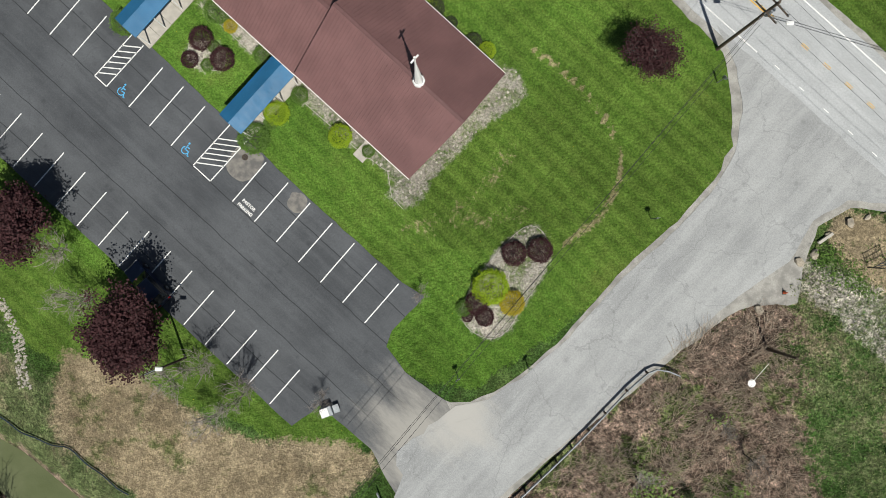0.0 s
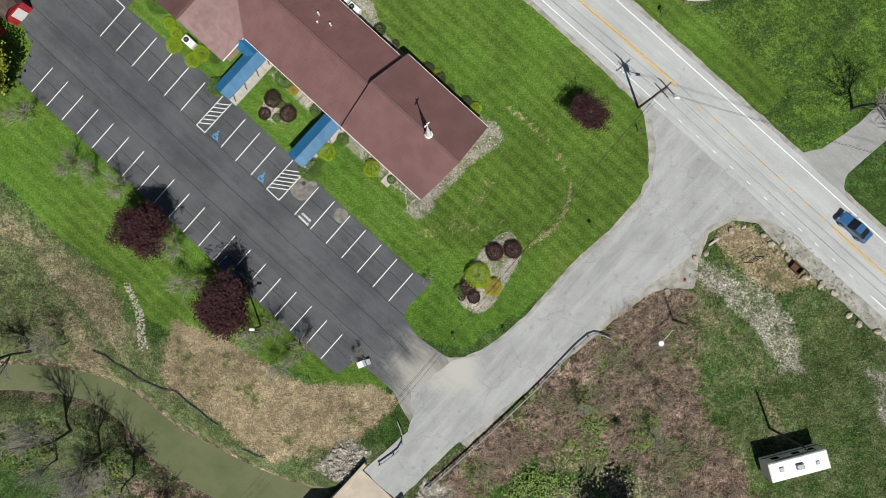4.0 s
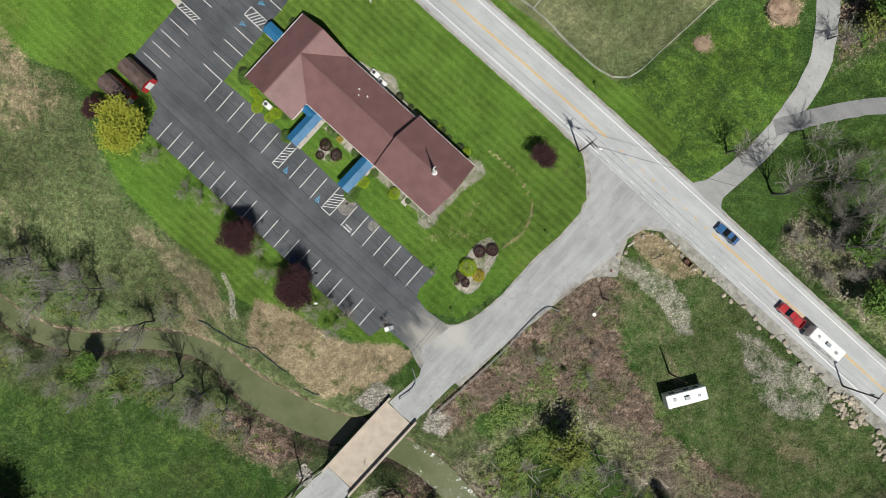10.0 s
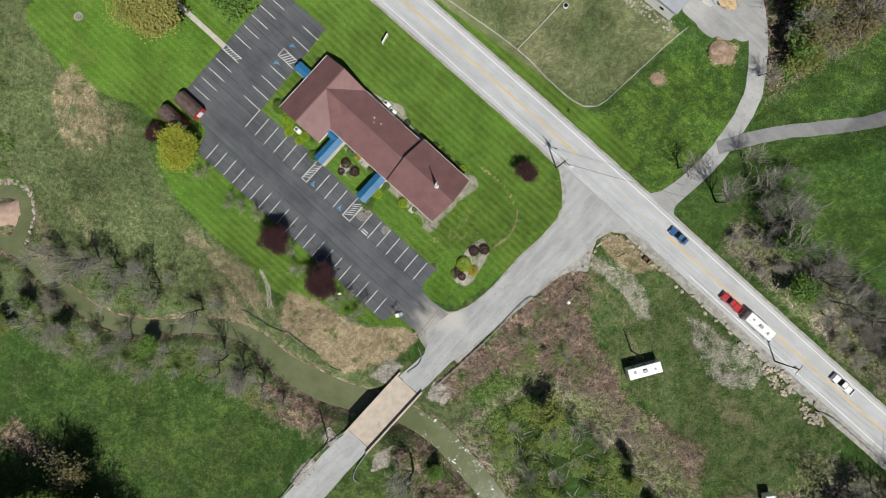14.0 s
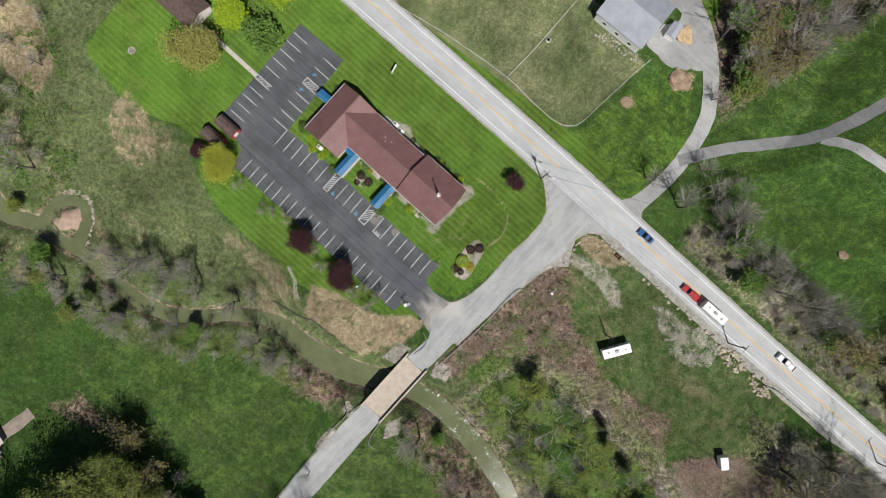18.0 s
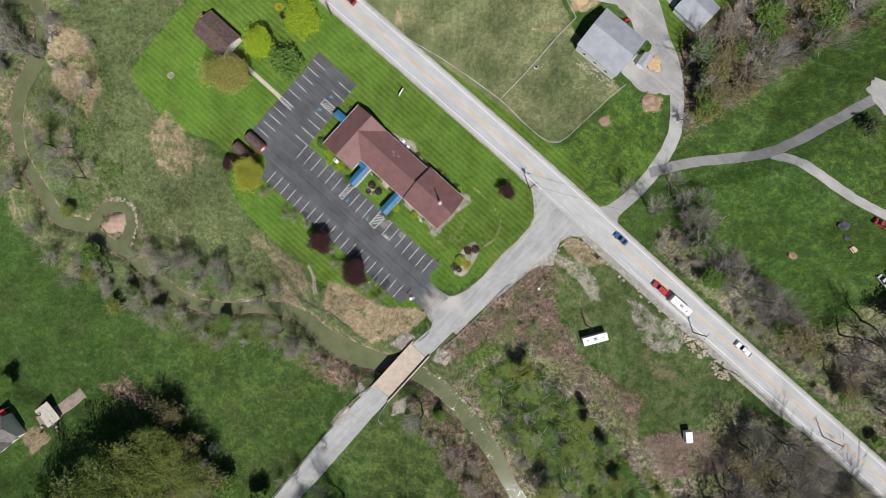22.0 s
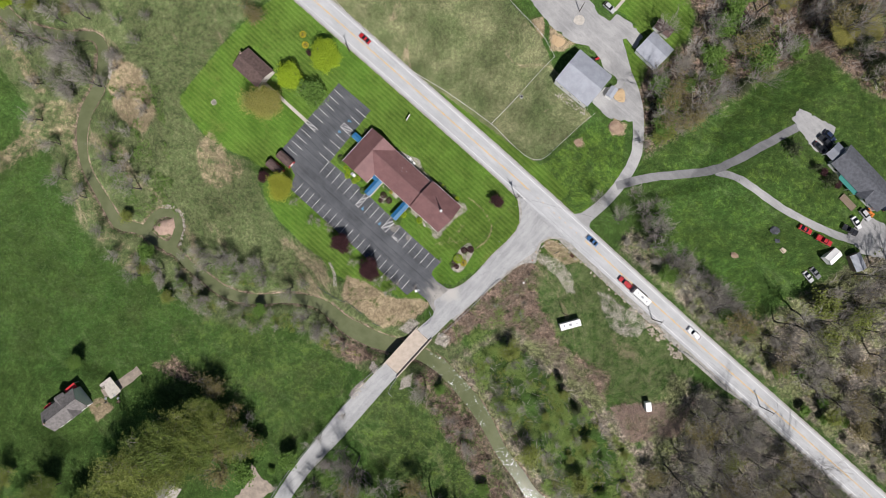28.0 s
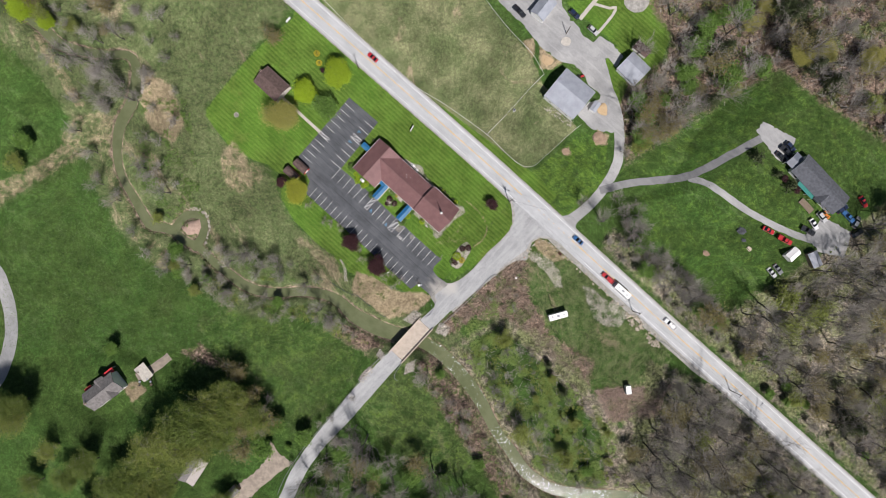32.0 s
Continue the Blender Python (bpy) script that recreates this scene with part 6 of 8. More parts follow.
def undergrowth(name, polys, count, seed, material, label, size=0.16, high=0.7, per=9, gap=0.02):
    rg = random.Random(seed)
    cen = []
    for poly in polys:
        xs, ys = [p[0] for p in poly], [p[1] for p in poly]
        n = int(count / len(polys))
        px = np.array([rg.uniform(min(xs), max(xs)) for _ in range(n)])
        py = np.array([rg.uniform(min(ys), max(ys)) for _ in range(n)])
        ok = (inside(px, py, poly) > 0.3) & (line_distance(px, py, LANE_MID) > 5.3) & (line_distance(px, py, creek_line) > 5.0)
        pz = land(px, py)
        for x, y, z in zip(px[ok], py[ok], pz[ok]):
            if noise.noise(Vector((x * 0.16, y * 0.16, seed * 3.3))) > gap:
                cen.append(Vector((x, y, z + rg.uniform(0.1, high))))
    V, F = leaves(rg, cen, per, 0.33, size)
    me = bpy.data.meshes.new(name)
    me.from_pydata(V, [], F)
    me.materials.append(material)
    return tagged(new(name, me), label, "undergrowth", kind="stuff")


def turf(name, polys, count, seed, material, label, size=0.3, clear=()):
    """Blades of long grass, each a leaning sliver; nobody could count them."""
    rg = np.random.default_rng(seed)
    xs, ys = [], []
    areas = [(max(p[0] for p in q) - min(p[0] for p in q)) * (max(p[1] for p in q) - min(p[1] for p in q)) for q in polys]
    for poly, area in zip(polys, areas):
        k = int(count * area / sum(areas))
        x = rg.uniform(min(p[0] for p in poly), max(p[0] for p in poly), k)
        y = rg.uniform(min(p[1] for p in poly), max(p[1] for p in poly), k)
        ok = (inside(x, y, poly) > 0) & (line_distance(x, y, LANE_MID) > 5.0) & (line_distance(x, y, creek_line) > 3.6)
        for q in clear:
            ok &= inside(x, y, q) < -0.5
        xs.append(x[ok]), ys.append(y[ok])
    x, y = np.concatenate(xs), np.concatenate(ys)
    n, z = len(x), land(x, y)
    turn, lean, s = rg.uniform(0, math.tau, n), rg.uniform(0, math.tau, n), size * rg.uniform(0.5, 1.5, n)
    wide = 0.22 * s
    co = np.empty((n, 3, 3), np.float32)
    co[:, 0] = np.stack([x - np.cos(turn) * wide, y - np.sin(turn) * wide, z - 0.02], -1)
    co[:, 1] = np.stack([x + np.cos(turn) * wide, y + np.sin(turn) * wide, z - 0.02], -1)
    co[:, 2] = np.stack([x + np.cos(lean) * s * 0.8, y + np.sin(lean) * s * 0.8, z + s * 0.75], -1)
    me = bpy.data.meshes.new(name)
    me.vertices.add(3 * n)
    me.vertices.foreach_set("co", co.ravel())
    me.loops.add(3 * n)
    me.loops.foreach_set("vertex_index", np.arange(3 * n))
    me.polygons.add(n)
    me.polygons.foreach_set("loop_start", np.arange(n) * 3)
    me.update(calc_edges=True)
    me.materials.append(material)
    return tagged(new(name, me), label, "grass", kind="stuff")


M_BLADE = cane_material("meadow_blades", (0.030, 0.066, 0.014), (0.150, 0.215, 0.075))
M_LOTBLADE = cane_material("lot_blades", (0.065, 0.108, 0.024), (0.240, 0.290, 0.100))
MEADOW_W = [(-178, 22), (-153, 32), (-140, 38), (-135, 22), (-127, 3), (-119, -8), (-102, -16), (-82, -24), (-64, -32), (-40, -38), (-36, -46), (-47, -60), (-62, -78), (-80, -52), (-110, -42), (-140, -40), (-178, -40)]
turf("rough_grass", [ROUGH, ROUGH_W], 150000, 31, M_TUSSOCK, "long olive and straw-coloured grass of the rough meadow", 0.34, (LAWN, TAN))
turf("meadow_grass", [MEADOW_W], 90000, 32, M_BLADE, "thick green grass of the west meadow", 0.42)
turf("lot_grass", [RVLOT], 60000, 33, M_LOTBLADE, "rough green grass round the camper", 0.26, (GRAVEL,))
undergrowth("green_undergrowth", [HERB, WOOD_SG], 24000, 5, M_LEAF_HERB, "bright green leafy undergrowth beside the creek", 0.18, 0.6, 11, 0.10)
undergrowth("spring_undergrowth", [WOOD_SG], 3500, 6, M_LEAF_SPRING, "yellow-green undergrowth beside the creek", 0.22, 1.3, 11)
undergrowth("wood_undergrowth", [WOOD_N, WOOD_E], 6000, 7, M_LEAF_OLIVE, "sparse budding undergrowth of the wood", 0.3, 0.9, 6)
undergrowth("wood_shrubs", [WOOD_E, WOOD_SE, VERGE_E], 5000, 17, M_LEAF_SPRING, "low yellow-green shrubs in the wood", 0.26, 0.8, 5, 0.08)
undergrowth("hill_undergrowth", [[(74, 36), (92, 48), (114, 62), (130, 72), (118, 82), (96, 70), (78, 58)]], 3000, 19, M_LEAF_GREEN, "green brush on the slope above the drive", 0.28, 0.8, 6, 0.0)
undergrowth("bank_undergrowth", [[(-84, -4), (-50, -16), (-40, -34), (-60, -32), (-88, -20)], BANK_S, [(-124, 60), (-104, 60), (-98, 10), (-112, 6), (-126, 30)]], 5000, 8, M_LEAF_GREEN, "green shrubs along the creek banks", 0.22, 0.8, 7)
undergrowth("corner_weeds", [[(33, 1), (35.5, 0.5), (38, -2), (40, -5), (36, -4), (33, -1.5)]], 420, 23, M_LEAF_GREEN, "green weeds in the corner bed", 0.1, 0.3, 7, -0.15)
undergrowth("bank_weeds", [[(-100, -8), (-70, -12), (-50, -16), (-38, -24), (-30, -40), (-46, -36), (-64, -27), (-90, -22)]], 5000, 18, M_LEAF_SPRING, "yellow-green weeds along the creek", 0.2, 0.4, 5, -0.05)
undergrowth("bramble_clumps", [BRAMBLE2, BANK_S], 5000, 9, M_CANELEAF, "pinkish brown dead bramble clumps", 0.14, 0.4, 9, -0.12)
undergrowth("grass_tussocks", [ROUGH], 3500, 10, M_TUSSOCK, "tan and green grass tussocks in the rough meadow", 0.11, 0.1, 4, 0.0)
undergrowth("bramble_green", [[(17, -15), (26, -15), (28, -26), (16, -28)], [(4, -30), (16, -24), (18, -32), (6, -36)]], 1000, 11, M_LEAF_HERB, "fresh green shoots among the brambles", 0.17, 0.8, 8, -0.1)
# ---- other buildings ----
def house(name, m, L, B, eave, ridge, roof, wall, label, category, over=0.35, along="x", openings=(), chimney=False, group=""):
    t = thing(name, m, label, category, group)
    part("wall", gable_walls(bmesh.new(), -L / 2, L / 2, -B / 2, B / 2, -0.4, eave, ridge - 0.16), wall, t)
    ro = part("roof", gable(bmesh.new(), -L / 2 - over, L / 2 + over, -B / 2 - over, B / 2 + over, eave - over * (ridge - eave) / (B / 2), ridge, "x", 0.12), roof, t)
    part("ridge_cap", boxes((-L / 2 - over, L / 2 + over, -0.12, 0.12, ridge - 0.03, ridge + 0.04)), roof, ro)
    if chimney:
        ch = part("chimney", boxes((-L / 2 + 0.2, -L / 2 + 0.9, -0.35, 0.35, ridge - 1.5, ridge + 0.7)), M_BRICK, t)
        part("flue", boxes((-L / 2 + 0.35, -L / 2 + 0.75, -0.2, 0.2, ridge + 0.7, ridge + 0.85)), M_BLACK, ch)
    for nm, x, y, w, h, z, side in openings:
        mt = M_GLASS if nm == "window" else M_WHITE
        yy = (B / 2) * side
        q = part(nm, boxes((x - w / 2, x + w / 2, yy - 0.05, yy + 0.05, z, z + h)), mt, t)
        if nm == "window":
            part("frame", boxes((x - w / 2 - 0.08, x + w / 2 + 0.08, yy - 0.04, yy + 0.04, z - 0.08, z), (x - w / 2 - 0.08, x + w / 2 + 0.08, yy - 0.04, yy + 0.04, z + h, z + h + 0.08)), M_WHITE, q)
    return t


def add_ribs(t, L, B, eave, ridge, over, mat, step=0.7):
    part("rib", ribs(-L / 2 - over, L / 2 + over, -B / 2 - over, B / 2 + over, eave - over * (ridge - eave) / (B / 2), ridge, "x", step), mat, [c for c in t.children if c.name.startswith("roof")][0])


TURN = math.degrees(ANG)
pav = thing("pavilion", site(-93.8, 6.5), "open picnic pavilion with a faded brown roof and a brick chimney", "pavilion")
part("roof", gable(bmesh.new(), -6.0, 6.0, -4.3, 4.3, 2.7, 4.6, "x", 0.14), M_SHINGLE, pav)
for x in (-5.6, -1.9, 1.9, 5.6):
    for y in (-3.9, 3.9):
        part("post", boxes((x - 0.08, x + 0.08, y - 0.08, y + 0.08, -0.1, 2.8)), M_WOOD, pav)
part("floor", boxes((-5.9, 5.9, -4.2, 4.2, -0.15, 0.05)), M_CONC, pav)
ch = part("chimney", boxes((-6.5, -5.8, 0.5, 1.3, -0.1, 4.4)), M_BRICK, pav)
part("flue", boxes((-6.35, -5.95, 0.7, 1.1, 4.4, 4.5)), M_BLACK, ch)
for u, v in ((-63.6, -9.9), (-64.4, -14.6)):
    L, B = 5.8, 3.3
    s = thing("storage_shed", site(u, v), "red storage shed with a brown barn roof beside the car park", "shed", "storage sheds")
    prof = [(-B / 2, 1.9), (-B / 2 + 0.55, 2.75), (0, 3.2), (B / 2 - 0.55, 2.75), (B / 2, 1.9)]
    part("wall", boxes((-L / 2, L / 2, -B / 2 + 0.08, B / 2 - 0.08, -0.1, 2.0)), M_RED, s, "red painted boards")
    bm = bmesh.new()
    rings = [[bm.verts.new((x, y, z + dz)) for y, z in prof] for x in (-L / 2 - 0.15, L / 2 + 0.15) for dz in (0, -0.09)]
    for i in range(4):
        bm.faces.new((rings[0][i], rings[0][i + 1], rings[2][i + 1], rings[2][i])), bm.faces.new((rings[1][i], rings[1][i + 1], rings[3][i + 1], rings[3][i]))
    for a, b in ((0, 1), (2, 3)):
        for i in range(4):
            bm.faces.new((rings[a][i], rings[a][i + 1], rings[b][i + 1], rings[b][i]))
    for i in (0, 4):
        bm.faces.new((rings[0][i], rings[2][i], rings[3][i], rings[1][i]))
    bmesh.ops.recalc_face_normals(bm, faces=bm.faces)
    part("roof", bm, M_SHINGLE, s)
    for x in (-L / 2, L / 2 - 0.05):
        bm = bmesh.new()
        f = bm.faces.new([bm.verts.new((x, y * 0.94, z - 0.08)) for y, z in [(-B / 2, 1.9)] + prof[1:4] + [(B / 2, 1.9)]])
        bmesh.ops.solidify(bm, geom=[f], thickness=0.05)
        part("gable_board", bm, M_RED, s)
    part("door", boxes((L / 2 - 0.08, L / 2 + 0.02, -0.7, 0.7, 0.0, 1.9)), M_WHITE, s)

barn = house("barn", pose(48, 60.7, -0.1, 0, 0, -39.5), 13.8, 13.0, 4.6, 7.0, M_GREYROOF, M_WHITE, "white barn with a grey metal roof beside the pasture", "barn",
             openings=(("window", -4, 0, 1.0, 0.9, 1.6, -1), ("window", 0, 0, 1.0, 0.9, 1.6, -1), ("window", 4, 0, 1.0, 0.9, 1.6, -1), ("door", 3, 0, 3.0, 3.0, 0, 1)))
add_ribs(barn, 13.8, 13.2, 4.6, 7.0, 0.35, M_GREYROOF)
lean = house("lean_to", pose(58.6, 56.2, -0.05, 0, 0, 55.5), 3.8, 2.4, 2.4, 2.9, M_GREYROOF, M_WHITE, "small grey-roofed lean-to at the end of the barn", "shed", 0.15)
gar = house("garage", pose(73.8, 71.2, -0.1, 0, 0, -44), 8.8, 8.6, 3.0, 4.9, M_GREYROOF, M_WHITE, "white garage with a pale grey metal roof", "garage", openings=(("door", -2, 0, 2.4, 2.2, 0, -1), ("door", 2, 0, 2.4, 2.2, 0, -1)))
add_ribs(gar, 8.8, 8.6, 3.0, 4.9, 0.35, M_GREYROOF)
house("garden_shed", pose(77.4, 79.2, 0, 0, 0, -38), 6.0, 3.4, 2.3, 3.5, M_SHINGLE, M_WHITE, "small white shed with a brown roof in the yard", "shed", 0.2)
sh = house("garage", pose(38.0, 95.4, 0, 0, 0, 52), 8.2, 5.6, 3.0, 4.7, M_GREYROOF, M_WHITE, "white garage with a blue-grey metal roof in the gravel yard", "garage", openings=(("door", 0, 0, 2.4, 2.2, 0, -1),))
add_ribs(sh, 8.2, 5.6, 3.0, 4.7, 0.35, M_GREYROOF)
house("white_house", pose(70, 106.5, 0, 0, 0, -30), 11, 8, 3.2, 5.4, M_GREYROOF, M_WHITE, "white house at the top of the yard", "house")
for pts, w in (([(53.0, 91.8), (58.4, 98.3), (63, 104)], 0.8), ([(60.4, 86.4), (66.3, 93.6), (67.4, 96.6), (65.2, 96.2), (58.8, 97.9)], 0.55)):
    ribbon("footpath", curve_pts(pts, 1.2), w, 0, M_CONC, "pale concrete footpath across the yard's lawn", "footpath", 0.05, 0, True, 0.06)
paving("terrace", [(75.8 + 5.2 * math.cos(i * math.tau / 18), 99.6 + 5.2 * math.sin(i * math.tau / 18)) for i in range(18)], 0.075, M_SHOULDER, "round grey gravel terrace in the lawn", "terrace", 0.3, 4, False)
paving("gravel_patch", [(47.4 + 2.0 * math.cos(i * math.tau / 14), 82.8 + 1.8 * math.sin(i * math.tau / 14)) for i in range(14)], 0.078, M_CONC, "round pale patch of fresh gravel in the yard", "gravel", 0.4, 6, False, 0.1)
hE = house("ranch_house", pose(148.2, 25.2, -0.1, 0, 0, -46.5), 21.5, 8.4, 3.2, 5.2, M_DARKSHINGLE, M_WHITE, "long white ranch house with a dark shingle roof", "house", 0.4,
           openings=tuple(("window", x, 0, 1.3, 1.1, 1.2, -1) for x in (-8, -5, -2, 3, 6)) + (("door", 0.6, 0, 1.0, 2.1, 0, -1),))
part("cross_gable", gable(bmesh.new(), 2.0, 7.0, -5.6, -0.2, 3.05, 4.7, "y", 0.12), M_DARKSHINGLE, hE)
part("porch_roof", boxes((-6.0, 2.0, -6.0, -4.3, 2.5, 2.62)), worn("teal_porch", (0.03, 0.20, 0.17), 0.5, 0.15), hE, "teal porch roof")
for x in (-5.8, -3.2, -0.6, 1.8):
    part("porch_post", boxes((x - 0.06, x + 0.06, -5.95, -5.83, -0.1, 2.5)), M_WHITE, hE)
part("carport_roof", gable(bmesh.new(), -14.6, -10.9, -3.6, 2.2, 2.9, 3.7, "x", 0.1), M_BLUEGREY, hE, "blue-grey metal carport roof")
for x in (-14.4, -11.2):
    for y in (-3.4, 2.0):
        part("carport_post", boxes((x - 0.07, x + 0.07, y - 0.07, y + 0.07, -0.1, 2.95)), M_WHITE, hE)
dk = thing("wooden_deck", pose(144.2, 16.8, 0, 0, 0, -46.5), "weathered wooden deck with a ramp beside the ranch house", "deck")
for i in range(12):
    part("board", boxes((-3.0 + i * 0.5, -2.52 + i * 0.5, -1.2, 1.2, 0.5, 0.55)), M_WOOD, dk)
for x in (-2.8, 0, 2.8):
    for y in (-1.1, 1.1):
        part("leg", boxes((x - 0.06, x + 0.06, y - 0.06, y + 0.06, -0.1, 0.5)), M_WOOD, dk)

fm = house("farmhouse", pose(-136.2, -56.4, float(land(-136, -56)), 0, 0, 38), 13.5, 7.4, 4.6, 7.2, M_GREYSHINGLE, M_WHITE, "old white farmhouse with grey shingle roofs and red porch roofs", "house", 0.35, chimney=True,
           openings=tuple(("window", x, 0, 1.0, 1.5, 1.2, s) for x in (-4.5, -1.5, 2, 5) for s in (-1, 1)))
part("cross_gable", gable(bmesh.new(), 0.2, 4.6, -4.6, 0.2, 4.4, 6.6, "y", 0.12), M_GREYSHINGLE, fm)
part("cross_gable", gable(bmesh.new(), -0.5, 3.5, 0.0, 5.0, 4.4, 6.4, "y", 0.12), M_GREYSHINGLE, fm)
part("porch_roof", boxes((3.2, 7.6, 3.6, 5.6, 2.7, 2.85)), M_RED, fm, "red metal porch roof")
part("porch_roof", boxes((-6.2, -3.2, 3.7, 5.2, 2.6, 2.75)), M_RED, fm, "red metal porch roof")
for x, y in ((3.4, 5.4), (7.4, 5.4), (-6.0, 5.0), (-3.4, 5.0)):
    part("porch_post", boxes((x - 0.06, x + 0.06, y - 0.06, y + 0.06, -0.2, 2.7)), M_WHITE, fm)
pt = thing("stone_terrace", pose(-124.0, -51.2, float(land(-124, -51)), 0, 0, 38), "pale stone terrace beside the farmhouse", "terrace")
for i in range(6):
    for j in range(5):
        part("paving_slab", boxes((-4.5 + i * 1.5, -3.03 + i * 1.5, -3.2 + j * 1.3, -1.93 + j * 1.3, -0.15, 0.06 + 0.012 * ((i * 3 + j) % 4))), M_CONC, pt)
cb = house("cabin", pose(-103.8, -86.9, float(land(-104, -87)), 0, 0, 57), 10.6, 4.6, 2.6, 3.9, M_GREYSHINGLE, M_WOOD, "small cabin with a grey shingle roof among the trees", "cabin", 0.3)
part("porch_roof", boxes((-5.4, 5.4, -6.0, -2.3, 2.25, 2.4)), worn("pale_tin", (0.42, 0.38, 0.35), 0.5, 0.15), cb, "pale tin porch roof")
for x in (-5.2, 0, 5.2):
    part("porch_post", boxes((x - 0.06, x + 0.06, -5.9, -5.78, -0.2, 2.3)), M_WOOD, cb)
house("small_shed", pose(-86.3, -97.5, float(land(-86, -97)), 0, 0, 45), 5.2, 3.0, 2.2, 3.0, M_GREYSHINGLE, M_WOOD, "small grey shed at the dirt drive", "shed", 0.2)
house("white_shed", pose(138.0, -2.7, 0, 0, 0, 42), 4.6, 3.2, 2.2, 3.0, M_WHITE, M_WHITE, "small white shed by the edge of the wood", "shed", 0.15)
house("tin_shed", pose(146.8, -4.7, 0, 0, 0, -66), 5.6, 3.4, 2.2, 2.9, M_GREYROOF, M_WOOD, "shed with a pale tin roof by the wood", "shed", 0.15)


# ---- vehicles ----
def body_shell(prof, w, inset=0.06, taper=0.88):
    """A body of one side outline (x, z), drawn in towards roof and ends."""
    bm = bmesh.new()
    zmax = max(z for _, z in prof)
    zmin = min(z for _, z in prof)
    rows = []
    xs = [x for x, _ in prof]
    for s, k in ((-1, 1.0), (-1, 0.92), (1, 0.92), (1, 1.0)):
        row = []
        for x, z in prof:
            e = 1 - 0.10 * (abs(x - (max(xs) + min(xs)) / 2) / ((max(xs) - min(xs)) / 2)) ** 4
            f = 1 - (1 - taper) * (z - zmin) / (zmax - zmin)
            row.append(bm.verts.new((x, s * w / 2 * e * f * (1.0 if abs(k) == 1.0 else 0.8), z + (0 if k == 1.0 else 0.03))))
        rows.append(row)
    n = len(prof)
    for a, b in zip(rows[:-1], rows[1:]):
        for i in range(n):
            bm.faces.new((a[i], a[(i + 1) % n], b[(i + 1) % n], b[i]))
    bm.faces.new(rows[0]), bm.faces.new(rows[-1][::-1])
    bmesh.ops.recalc_face_normals(bm, faces=bm.faces)
    return bm


def wheels(t, xs, w, r=0.34):
    for x in xs:
        for y in (-w / 2 + 0.12, w / 2 - 0.12):
            wh = part("wheel", rods(((x, y - 0.11, r), (x, y + 0.11, r), r), n=14), M_BLACK, t)
            part("rim", rods(((x, y - 0.12, r), (x, y + 0.12, r), r * 0.6), n=10), M_STEEL, wh)


def paint(name, c):
    n = Nodes(name)
    n.b.inputs["Coat Weight"].default_value = 0.6
    n.b.inputs["Coat Roughness"].default_value = 0.08
    return n.done(n.mix(n.ramp(n.noise(2.0, 3), 0.3, 0.7), [v * 0.92 for v in c], c), 0.35)


PAINTS = {"white": paint("white_car_paint", (0.78, 0.78, 0.78)), "blue": paint("blue_car_paint", (0.03, 0.11, 0.26)), "red": paint("red_car_paint", (0.42, 0.02, 0.025)),
          "black": paint("black_car_paint", (0.018, 0.020, 0.024)), "grey": paint("grey_car_paint", (0.16, 0.17, 0.18)), "dark blue": paint("dark_blue_car_paint", (0.012, 0.022, 0.055)),
          "silver": paint("silver_car_paint", (0.45, 0.46, 0.47))}
M_LAMP = Nodes("lamp_glass").done((0.7, 0.7, 0.68), 0.1)
M_TAIL = Nodes("tail_lamp").done((0.35, 0.01, 0.01), 0.15)


